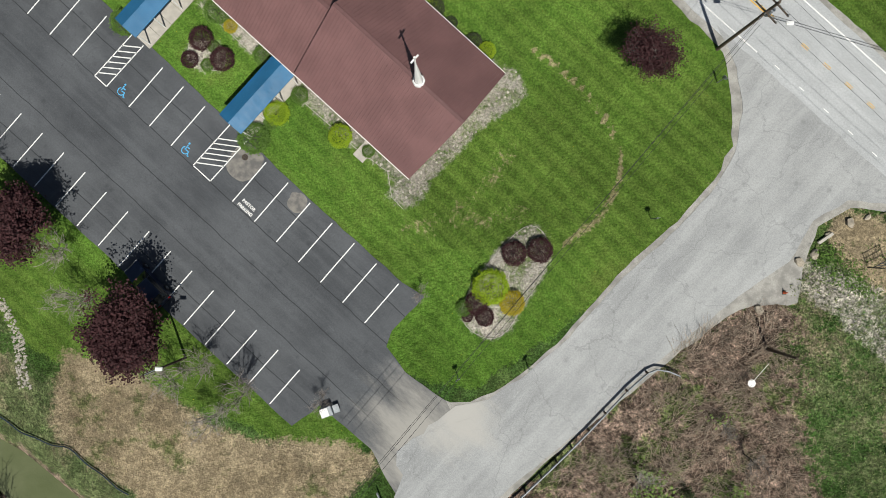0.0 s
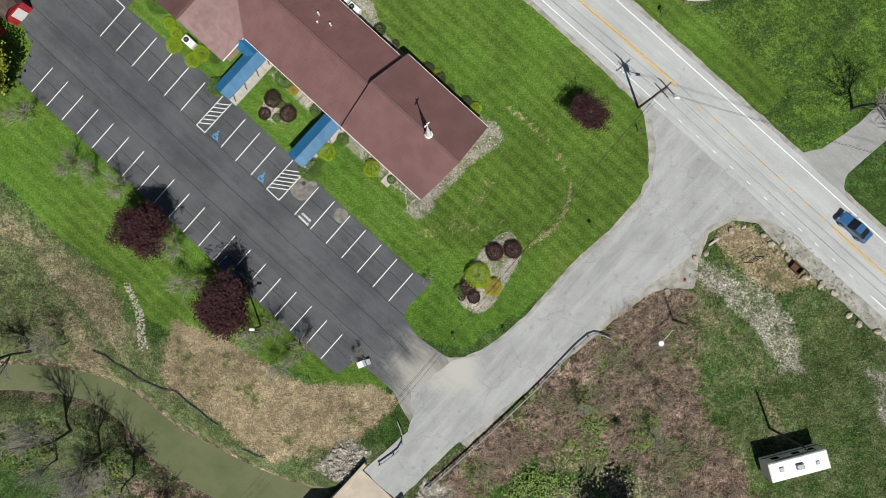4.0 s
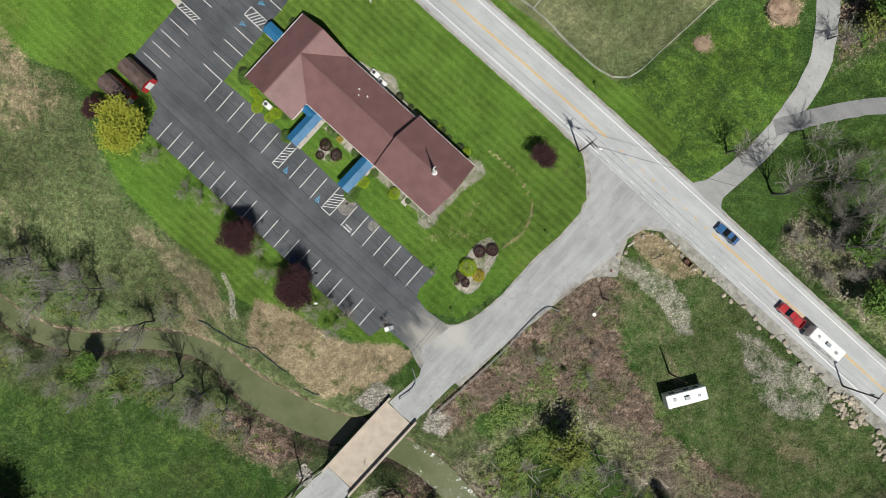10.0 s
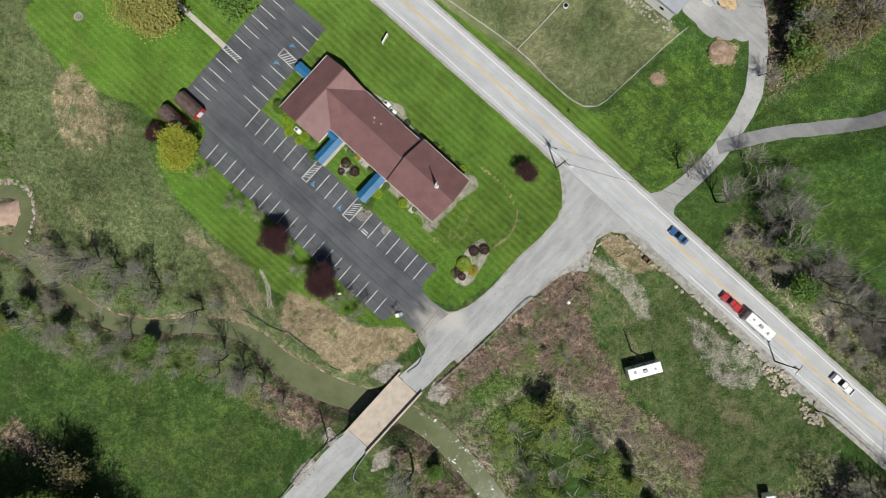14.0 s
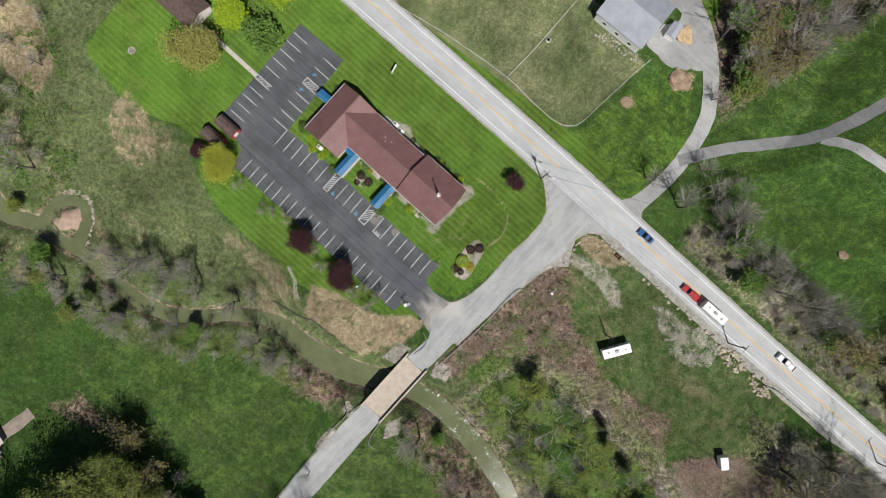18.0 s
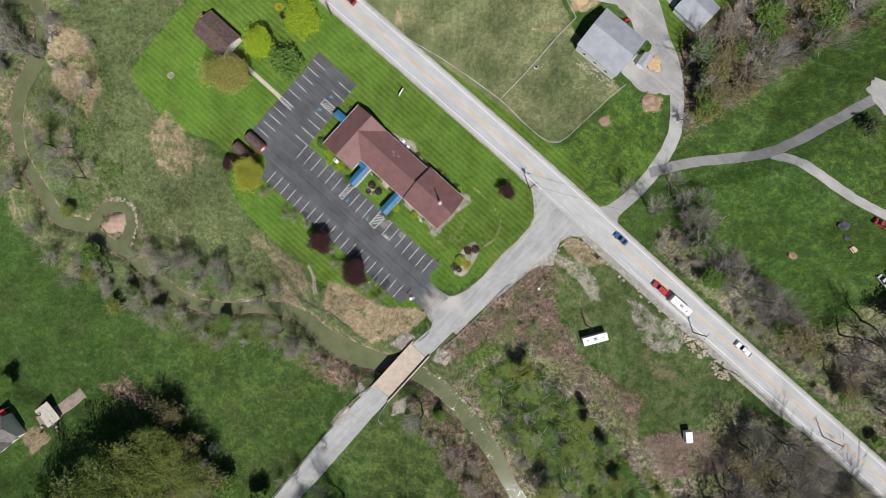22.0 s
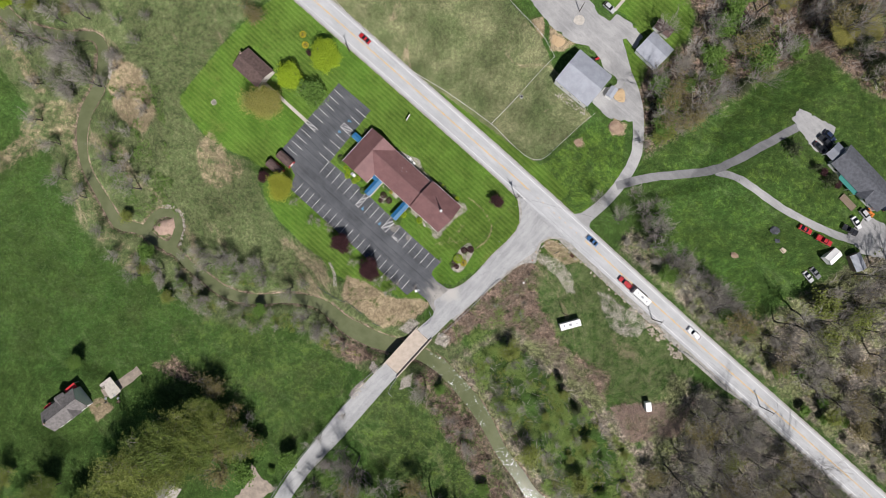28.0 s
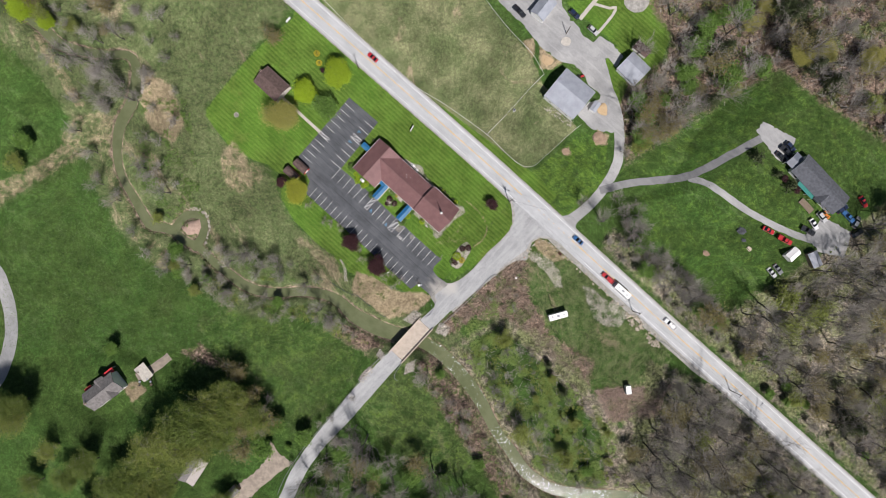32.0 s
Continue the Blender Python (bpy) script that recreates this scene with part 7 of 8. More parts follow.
def car(m, colour, kind="sedan", state="parked"):
    """A sedan, a crossover or a pickup; it looks along x."""
    w = 1.82 if kind == "sedan" else 1.92
    L = {"sedan": 4.7, "suv": 4.7, "pickup": 5.7}[kind]
    a = L / 2
    t = thing({"sedan": "car", "suv": "car", "pickup": "pickup_truck"}[kind], m, f"{colour} {'pickup truck' if kind == 'pickup' else 'saloon car' if kind == 'sedan' else 'crossover car'} {state}", "pickup" if kind == "pickup" else "car", "cars")
    mat = PAINTS[colour]
    base = [(-a, 0.35), (a, 0.35), (a, 0.62), (a - 0.15, 0.78)]
    if kind == "sedan":
        low = base + [(0.85, 0.95), (-1.55, 1.0), (-a + 0.1, 0.98), (-a, 0.7)]
        cab = [(0.95, 0.93), (0.05, 1.42), (-0.95, 1.44), (-1.75, 0.98)]
    elif kind == "suv":
        low = base + [(0.95, 1.02), (-a + 0.1, 1.05), (-a, 0.7)]
        cab = [(1.0, 1.0), (0.25, 1.62), (-1.75, 1.64), (-2.25, 1.03)]
    else:
        low = base + [(a - 0.25, 1.05), (1.2, 1.12), (-0.75, 1.14), (-0.76, 0.72), (-a + 0.12, 0.72), (-a + 0.11, 1.12), (-a, 1.1), (-a, 0.6)]
        cab = [(1.3, 1.1), (0.65, 1.75), (-0.55, 1.77), (-0.78, 1.12)]
    bd = part("body", body_shell(low, w), mat, t)
    gl = part("cabin_glass", body_shell(cab, w * 0.93, taper=0.78), M_GLASS, t)
    x0, x1, z = cab[2][0] + 0.06, cab[1][0] - 0.05, cab[1][1]
    part("roof_panel", boxes((x0, x1, -w * 0.34, w * 0.34, z - 0.02, z + 0.055), bevel=0.03), mat, t)
    if kind == "pickup":
        for y in (-w / 2 + 0.02, w / 2 - 0.14):
            part("bed_side", boxes((-a + 0.05, -0.75, y, y + 0.12, 0.6, 1.14)), mat, t)
        part("bed_floor", boxes((-a + 0.12, -0.78, -w / 2 + 0.12, w / 2 - 0.12, 0.66, 0.745)), M_BLACK, t)
    for y in (-w / 2 + 0.18, w / 2 - 0.5):
        part("headlight", boxes((a - 0.22, a - 0.02, y, y + 0.32, 0.6, 0.74)), M_LAMP, t)
        part("tail_light", boxes((-a - 0.01, -a + 0.12, y, y + 0.3, 0.72, 0.88)), M_TAIL, t)
    for y in (-w / 2 - 0.13, w / 2 + 0.01):
        part("mirror", boxes((cab[0][0] - 0.35, cab[0][0] - 0.15, y, y + 0.12, 1.0, 1.12)), mat, t)
    wheels(t, (-a + 0.95, a - 0.95), w)
    return t


def on(x, y, turn):
    return pose(x, y, max(float(land(x, y)), -0.05) + 0.06, 0, 0, turn)


car(on(-28.2, -3.2, 134), "dark blue", "suv", "parked in the shade of a red maple")
for x, y, r, c, k in ((133.8, 36.5, -45, "black", "sedan"), (135.9, 38.7, -45, "black", "pickup"), (137.5, 40.6, -45, "dark blue", "suv"), (128.8, 7.0, -28, "red", "sedan"), (135.5, 3.0, -28, "red", "pickup"),
                      (144.8, 6.8, -28, "black", "pickup"), (147.2, 9.4, -58, "white", "sedan"), (150.4, 12.3, -50, "silver", "suv"), (130.2, -10.1, -50, "silver", "sedan"), (132.7, -8.7, -50, "grey", "sedan"),
                      (158.6, 15.5, 30, "dark blue", "suv"), (161.1, 12.4, -45, "blue", "pickup"), (164.3, 10.2, 60, "grey", "suv"), (164.6, 5.7, 30, "black", "suv"), (167.1, 18.4, -60, "red", "sedan"),
                      (28.7, 94.5, -45, "black", "pickup"), (50.6, 93.6, -42, "dark blue", "suv"), (58.2, 87.1, -42, "silver", "suv")):
    car(on(x, y, r), c, k, "parked on gravel" if k != "sedan" else "parked on the grass")
RT = math.degrees(ANG) + 0.9
for u, dv, c, k, r in ((38, 1.6, "blue", "sedan", 180), (88, 1.6, "white", "pickup", 180), (-72, 1.6, "red", "sedan", 180)):
    x, y = spot(u, road_v(u) + dv)
    car(pose(x, y, 0.012, 0, 0, RT + r), c, k, "on the main road")


def camper(m, L, w, h, label, name="camper_trailer", hitch=True, seams=4):
    t = thing(name, m, label, "trailer")
    bd = part("body", boxes((-L / 2, L / 2, -w / 2, w / 2, 0.45, h), bevel=0.09), M_WHITE, t)
    part("roof_sheet", boxes((-L / 2 + 0.1, L / 2 - 0.1, -w / 2 + 0.1, w / 2 - 0.1, h - 0.01, h + 0.03), bevel=0.02), M_WHITE, t)
    if seams > 3:
        for x, y, s in ((-L * 0.3, 0.2, 0.28), (L * 0.3, -0.1, 0.22)):
            part("roof_vent", boxes((x - s, x + s, y - s, y + s, h + 0.02, h + 0.14), bevel=0.03), M_STEEL, t)
        part("air_conditioner", boxes((-0.5, 0.5, -0.35, 0.35, h + 0.02, h + 0.32), bevel=0.08), M_STEEL, t, "grey roof air conditioner")
        part("awning", rods(((-L * 0.35, w / 2 + 0.08, h - 0.35), (L * 0.35, w / 2 + 0.08, h - 0.35), 0.08), n=8), M_STEEL, t)
        for x in (-L * 0.3, 0.4, L * 0.3):
            for y in (-w / 2 - 0.01, w / 2 - 0.03):
                part("window", boxes((x - 0.5, x + 0.5, y, y + 0.04, 1.5, 2.1)), M_GLASS, t)
    part("stripe", boxes((-L / 2 + 0.1, L / 2 - 0.1, w / 2 - 0.005, w / 2 + 0.006, 1.0, 1.25)), M_GREYSHINGLE, t)
    for x in (-0.5, 0.5):
        for y in (-w / 2 + 0.05, w / 2 - 0.25):
            wh = part("wheel", rods(((x, y, 0.34), (x, y + 0.2, 0.34), 0.34), n=14), M_BLACK, t)
            part("rim", rods(((x, y - 0.01, 0.34), (x, y + 0.21, 0.34), 0.19), n=10), M_STEEL, wh)
    if hitch:
        part("hitch", rods(((L / 2, -0.5, 0.5), (L / 2 + 1.1, 0, 0.5), 0.05), ((L / 2, 0.5, 0.5), (L / 2 + 1.1, 0, 0.5), 0.05), ((L / 2 + 1.0, 0, 0.0), (L / 2 + 1.0, 0, 0.6), 0.04)), M_BLACK, t)
        part("gas_bottle", rods(((L / 2 + 0.4, 0, 0.5), (L / 2 + 0.4, 0, 1.0), 0.17), n=10), M_WHITE, t)
    return t


camper(on(43.8, -27.2, 15), 7.6, 2.5, 2.9, "white camper trailer standing on rough grass")
camper(on(72.0, -56.9, -85), 3.4, 2.1, 2.6, "small white box trailer in dry brush", "box_trailer", False, 2)
xp, yp = spot(57, road_v(57) - 1.6)
car(pose(xp, yp, 0.012, 0, 0, RT + 180), "red", "pickup", "towing a white camper on the main road")
xp, yp = spot(64.6, road_v(64.6) - 1.6)
camper(pose(xp, yp, 0.012, 0, 0, RT + 180), 7.2, 2.4, 2.8, "white camper trailer towed on the main road", "camper_trailer")

# ---- poles, lines, rails, signs ----
def utility_pole(x, y, h, arms=(), turn=0.0, extras=()):
    t = thing("utility_pole", pose(x, y, float(land(x, y)), 0, 0, turn), "dark wooden utility pole with crossarms and wires" if arms else "dark wooden utility pole", "utility pole", "utility poles")
    part("shaft", rods(((0, 0, -0.3), (0, 0, h), 0.17, 0.11), n=9), M_POLE, t)
    for z, L, a in arms:
        ca, sa = math.cos(radians(a)), math.sin(radians(a))
        arm = part("crossarm", rods(((-ca * L / 2, -sa * L / 2, z), (ca * L / 2, sa * L / 2, z), 0.07), n=5), M_POLE, t)
        for k in (-0.92, -0.5, 0.5, 0.92):
            part("insulator", rods(((ca * L / 2 * k, sa * L / 2 * k, z + 0.05), (ca * L / 2 * k, sa * L / 2 * k, z + 0.24), 0.05, 0.035), n=7), M_STEEL, arm)
    for kind in extras:
        if kind == "transformer":
            part("transformer", rods(((0.32, 0.1, h - 2.6), (0.32, 0.1, h - 1.6), 0.24), n=12), M_STEEL, t, "grey transformer can")
        if kind == "lamp":
            lm = part("lamp_arm", rods(((0, 0, h - 2.4), (1.6, -0.8, h - 1.9), 0.04)), M_STEEL, t)
            part("lamp_head", boxes((1.5, 2.1, -1.05, -0.75, h - 1.98, h - 1.82), bevel=0.04), M_WHITE, lm)
    return t


def tube(pts, r, n=4):
    """One unbroken round bar along the points."""
    bm = bmesh.new()
    q = (Vector(pts[-1]) - Vector(pts[0])).to_track_quat("Z", "Y")
    rings = [[bm.verts.new(Vector(p) + q @ Vector((r * math.cos(k * math.tau / n), r * math.sin(k * math.tau / n), 0))) for k in range(n)] for p in pts]
    for a, b in zip(rings[:-1], rings[1:]):
        for k in range(n):
            bm.faces.new((a[k], a[(k + 1) % n], b[(k + 1) % n], b[k]))
    return bm


def wires(pairs, label, r=0.016, sag=0.6):
    """Hanging lines between two points each."""
    for a, b in pairs:
        a, b = Vector(a), Vector(b)
        pts = [a.lerp(b, i / 12) - Vector((0, 0, sag * 4 * (i / 12) * (1 - i / 12))) for i in range(13)]
        bm = tube(pts, r)
        tagged(link("overhead_wire", bm, M_BLACK), label, "cable", "overhead wires")


JP = (24.5, 18.5)
utility_pole(*JP, 10.6, ((10.2, 2.6, -48), (9.2, 2.4, 40), (8.6, 2.4, -48)), 0, ("transformer", "lamp"))
P_A, P_B, P_C, P_D = (-35.6, 71.5), (74.2, -25.6), (113.5, -57.5), (-95.0, 122.0)
for p in (P_A, P_B, P_C):
    utility_pole(*p, 9.8, ((9.5, 2.4, 48),), 0, ("transformer",) if p == P_B else ())
utility_pole(29.0, -9.2, 5.0)
utility_pole(41.6, -23.3, 8.2)
utility_pole(-27.6, -43.4, 8.6)
utility_pole(75.0, 4.5, 8.6)
utility_pole(47.5, 86.0, 7.5)
WL = "thin black overhead wire between the poles"
for d in (-1.0, 0.0, 1.0):
    ox, oy = 0.68 * d, 0.73 * d
    chain = [(*P_D, 9.7), (*P_A, 9.7), (*JP, 10.3), (*P_B, 9.7), (*P_C, 9.7), (165.0, -104.0, 9.7)]
    wires([((a[0] + ox, a[1] + oy, a[2]), (b[0] + ox, b[1] + oy, b[2])) for a, b in zip(chain[:-1], chain[1:])], WL, 0.012, 0.9)
wires([((*JP, 8.4), (75.0, 4.5, 8.0)), ((*JP, 8.0), (75.0, 4.5, 7.6))], WL, 0.016, 0.7)
wires([((JP[0], JP[1], 7.6), (-27.6, -43.4, 7.8)), ((JP[0] + 0.4, JP[1] - 0.3, 7.0), (-27.2, -43.8, 7.2)), ((JP[0], JP[1], 8.6), (-28.0, -43.2, 8.3))], WL, 0.017, 1.1)

gp = thing("light_pole", pose(-25.0, -10.2, float(land(-25, -10.2))), "tall dark light pole with a white lamp head", "lamp post")
part("shaft", rods(((0, 0, -0.2), (0, 0, 8.0), 0.13, 0.09), n=8), M_POLE, gp)
la = part("arm", rods(((0, 0, 7.6), (1.4, 0.6, 8.3), 0.04)), M_STEEL, gp)
part("lamp_head", boxes((1.25, 1.85, 0.45, 0.78, 8.2, 8.36), bevel=0.04), M_WHITE, la)
gp = thing("light_pole", pose(*spot(-56.0, -18.2), -0.1), "tall dark light pole beside the car park", "lamp post")
part("shaft", rods(((0, 0, -0.2), (0, 0, 7.6), 0.13, 0.09), n=8), M_POLE, gp)


def guardrail(pts, label="galvanised steel guardrail on posts"):
    line = curve_pts(pts, 1.0)
    t = thing("guardrail", Matrix(), label, "guardrail", "guardrails")
    bm = bmesh.new()
    prof = [(0.0, 0.76), (0.07, 0.69), (0.0, 0.61), (0.07, 0.53), (0.0, 0.46)]
    rows = []
    for i, p in enumerate(line):
        a, b = Vector(line[max(i - 1, 0)][:2]), Vector(line[min(i + 1, len(line) - 1)][:2])
        d = (b - a).normalized()
        n = Vector((-d.y, d.x))
        z = max(float(land(p[0], p[1])), -0.3)
        rows.append([[bm.verts.new((p[0] + n.x * (o + s), p[1] + n.y * (o + s), z + h)) for o, h in prof] for s in (0.0, 0.05)])
    for r, s in zip(rows[:-1], rows[1:]):
        for k in range(4):
            for side in (0, 1):
                bm.faces.new((r[side][k], r[side][k + 1], s[side][k + 1], s[side][k]))
        for k in (0, 4):
            bm.faces.new((r[0][k], s[0][k], s[1][k], r[1][k]))
    bmesh.ops.recalc_face_normals(bm, faces=bm.faces)
    part("rail", bm, M_STEEL, t)
    run = 0.0
    for i in range(1, len(line)):
        run += (Vector(line[i][:2]) - Vector(line[i - 1][:2])).length
        if run >= 1.9 or i == 1:
            run = 0.0
            x, y = line[i][:2]
            z = max(float(land(x, y)), -0.3)
            part("post", boxes((x - 0.07, x + 0.07, y - 0.07, y + 0.07, z - 0.6, z + 0.74)), M_POLE, t)
    return t


guardrail([(20.9, -11.6), (18.8, -11.0), (16.6, -12.5), (11, -18.3), (4.4, -24.6), (-3.4, -31.6)])
guardrail([(-7.0, -22.5), (-6.3, -24.5), (-6.8, -26.3), (-9.3, -28.2)])
guardrail([(-23.4, -41.2), (-30.3, -46.9), (-38.6, -57.0), (-48.3, -68.5), (-58.0, -80.2), (-65.2, -91.2), (-68.6, -98.8)])
guardrail([spot(19.0, -41), spot(19.5, -45), spot(20.6, -47.5), spot(22.5, -47.6)])
guardrail([spot(88, 34.6), spot(92, 36.0), spot(100, road_v(100) - 5.4), spot(118, road_v(118) - 5.2), spot(150, road_v(150) - 5.2), spot(200, road_v(200) - 5.2)])


def sign_post(x, y, h, w, hh, turn, material, label, name="road_sign"):
    t = thing(name, pose(x, y, float(land(x, y)), 0, 0, turn), label, "sign")
    part("post", boxes((-0.04, 0.04, -0.04, 0.04, -0.2, h)), M_STEEL, t)
    part("plate", boxes((-w / 2, w / 2, -0.06, -0.04, h - hh, h), bevel=0.004), material, t)
    return t


sign_post(7.0, -10.9, 1.6, 0.5, 0.4, 45, M_WHITE, "small white sign on a post in the grass")
sign_post(18.4, 2.8, 1.9, 0.45, 0.6, 20, M_STEEL, "grey sign on a steel post in the lawn")
sign_post(24.5, 15.4, 1.8, 0.45, 0.6, 130, M_STEEL, "grey sign on a steel post by the junction")
sign_post(0.5, -11.8, 1.7, 0.5, 0.5, 30, M_STEEL, "grey sign on a steel post in the lawn")
sign_post(27.6, 30.6, 2.2, 0.6, 0.6, 48, M_BLACK, "dark road sign on a post beside the main road")
sign_post(40.1, 2.0, 2.4, 0.6, 0.2, 20, M_STEEL, "street sign on a steel post at the junction")
mb = thing("sign_board", pose(-14.4, 47.6, -0.05, 0, 0, 60), "white church sign board on two posts", "sign")
for x in (-1.1, 1.1):
    part("post", boxes((x - 0.07, x + 0.07, -0.07, 0.07, -0.2, 1.9)), M_WHITE, mb)
part("board", boxes((-1.25, 1.25, -0.12, 0.12, 0.8, 1.9), bevel=0.02), M_WHITE, mb)
mb = thing("sign_board", pose(-63.6, 90.9, -0.05, 0, 0, 50), "white sign board beside the road", "sign")
part("board", boxes((-1.2, 1.2, -0.15, 0.15, 0.5, 1.8), bevel=0.02), M_WHITE, mb)
for x in (-1.0, 1.0):
    part("post", boxes((x - 0.07, x + 0.07, -0.06, 0.06, -0.2, 0.6)), M_WHITE, mb)
cone = thing("traffic_cone", pose(30.6, -4.0, float(land(30.6, -4))), "orange traffic cone fallen on gravel", "traffic cone")
part("base", boxes((-0.19, 0.19, -0.19, 0.19, 0, 0.04)), M_BLACK, cone)
part("body", rods(((0, 0, 0.04), (0, 0, 0.7), 0.14, 0.03), n=12), worn("orange_plastic", (0.70, 0.10, 0.02), 0.5, 0.1), cone)
dish = thing("satellite_dish", pose(27.2, -12.2, float(land(27, -12)), 0, 0, 20), "white round dish on a stake in the brush", "dish")
part("reflector", rods(((0, 0, 0.9), (0, 0, 0.98), 0.3, 0.36), n=16), M_WHITE, dish)
part("stake", rods(((0, 0, 0), (0, 0, 0.92), 0.03)), M_STEEL, dish)
part("arm", rods(((0, 0, 0.95), (2.0, 1.2, 1.1), 0.03)), M_WHITE, dish)
for x, y, r in ((-12.7, 31.3, -42), (-34.3, 27.0, -42), (-14.0, 33.0, -42)):
    ac = thing("air_conditioner", pose(x, y, -0.04, 0, 0, r), "pale grey outdoor cooling unit beside the church", "cooling unit", "cooling units")
    part("casing", boxes((-0.85, 0.85, -0.5, 0.5, 0, 1.0), bevel=0.03), M_WHITE, ac)
    part("fan_ring", rods(((-0.35, 0, 1.0), (-0.35, 0, 1.04), 0.36), n=16), M_BLACK, ac)
    part("hub", rods(((-0.35, 0, 1.04), (-0.35, 0, 1.07), 0.1), n=8), M_STEEL, ac)
bx = thing("utility_box", pose(-11.6, -15.0, -0.05, 0, 0, 20), "grey utility cabinet with an open white lid at the lot's edge", "cabinet")
part("body", boxes((-0.55, 0.55, -0.45, 0.45, 0, 0.9), bevel=0.02), M_STEEL, bx)
part("lid", boxes((-0.55, 0.2, -0.4, 0.4, 0.9, 0.95)), M_WHITE, bx)
part("panel", boxes((0.58, 1.15, -0.45, 0.3, 0.4, 0.48)), M_STEEL, bx)
tk = thing("red_tractor", on(53.0, 68.4, 20), "small red tractor beside the barn", "tractor")
part("bonnet", boxes((0.1, 1.5, -0.35, 0.35, 0.6, 1.15), bevel=0.06), M_RED, tk)
part("seat", boxes((-0.6, -0.1, -0.3, 0.3, 0.8, 1.2), bevel=0.05), M_BLACK, tk)
for x, r in ((-0.5, 0.6), (1.2, 0.35)):
    for y in (-0.7, 0.5):
        part("wheel", rods(((x, y, r), (x, y + 0.22, r), r), n=14), M_BLACK, tk)

# ---- fences, stones ----
def fence(pts, gap=3.0, label="white tape fence on dark posts round the pasture"):
    t = thing("fence", Matrix(), label, "fence", "pasture fences")
    line = curve_pts(pts, 0.5)
    run, last, k = gap, None, 0
    for i, p in enumerate(line):
        if i:
            run += (Vector(p[:2]) - Vector(line[i - 1][:2])).length
        if run >= gap or i == len(line) - 1:
            run = 0.0
            x, y = p[:2]
            z = float(land(x, y))
            h = 1.35 + 0.05 * math.sin(k)
            part("post", rods(((x, y, z - 0.3), (x, y, z + h), 0.075), n=6), M_WOOD, t)
            if last is not None:
                for hz in (0.6, 1.2):
                    part("rail", tube([(last[0], last[1], last[2] + hz), (x, y, z + hz)], 0.028), M_WHITE, t)
            last = (x, y, z)
            k += 1
    return t


fence([(-52, 101.5), (-21, 70.5), (0, 56.5), (15.6, 45.3), (21.8, 39.2), (26.5, 34.9), (29.4, 32.8), (32.7, 32.1), (35.5, 33.4), (39.0, 36.7), (44.3, 41.5), (49.7, 46.5), (53.3, 49.3)])
fence([(15.6, 45.3), (24, 54), (33, 64), (38.5, 69.5)], 3.2)
fence([(38.5, 69.5), (33.5, 78), (24, 88), (13, 102)], 3.4)


def rock_mesh(seed, mat):
    rg = random.Random(seed)
    bm = bmesh.new()
    bmesh.ops.create_icosphere(bm, subdivisions=1, radius=1)
    for v in bm.verts:
        v.co *= rg.uniform(0.72, 1.12)
        v.co.z *= 0.7
    me = bpy.data.meshes.new("rock")
    bm.to_mesh(me)
    bm.free()
    me.materials.append(mat)
    return me


ROCKS = [rock_mesh(i, M_ROCK) for i in range(5)]
STONES = [rock_mesh(20 + i, M_STONE) for i in range(4)]
for i in range(24):
    u = 30.3 + 2.45 * i + 0.5 * math.sin(i * 2.3)
    x, y = spot(u, 34.5 + 0.6 * math.sin(i * 1.7) + 0.012 * (u - 30))
    r = new("boulder", ROCKS[i % 5])
    s = 0.42 + 0.25 * abs(math.sin(i * 3.1))
    r.matrix_world = pose(x, y, float(land(x, y)) + s * 0.3, 0, 0, i * 67) @ Matrix.Diagonal((s * 1.3, s, s, 1))
    tagged(r, "tan boulder set along the road's edge", "boulder", "roadside boulders")
for i, (x, y) in enumerate(((34.6, 1.3), (33.3, -0.5), (32.0, -1.2), (38.2, 2.9), (36.6, 2.4), (41.7, 0.7), (42.5, -0.4), (28.3, -5.6), (46.5, -3.7), (48.0, -4.9))):
    r = new("boulder", ROCKS[i % 5])
    s = 0.3 + 0.15 * abs(math.sin(i * 2.1))
    r.matrix_world = pose(x, y, float(land(x, y)) + s * 0.3, 0, 0, i * 71) @ Matrix.Diagonal((s * 1.4, s, s, 1))
    tagged(r, "tan boulder round the corner bed", "boulder", "corner boulders")


def rubble(name, polys, gap, seed, lo, hi, label, meshes=STONES, most=260, category="stones", rim=0.0):
    """Loose stones heaped over an outline; each one a part."""
    t = thing(name, Matrix(), label, category, kind="structure")
    rg = random.Random(seed)
    for j, poly in enumerate(polys):
        xs, ys = [p[0] for p in poly], [p[1] for p in poly]
        n = int(1.6 * (max(xs) - min(xs)) * (max(ys) - min(ys)) / gap ** 2)
        px = np.array([rg.uniform(min(xs), max(xs)) for _ in range(n)])
        py = np.array([rg.uniform(min(ys), max(ys)) for _ in range(n)])
        ok = np.nonzero(inside(px, py, poly) > rim)[0][: most // len(polys)]
        for i in ok:
            s = rg.uniform(lo, hi)
            o = new("stone", rg.choice(meshes))
            o.parent = t
            o.matrix_world = pose(px[i], py[i], float(land(px[i], py[i])) + s * 0.25, rg.uniform(-20, 20), rg.uniform(-20, 20), rg.uniform(0, 360)) @ Matrix.Diagonal((s * rg.uniform(0.8, 1.5), s, s, 1))
    return t


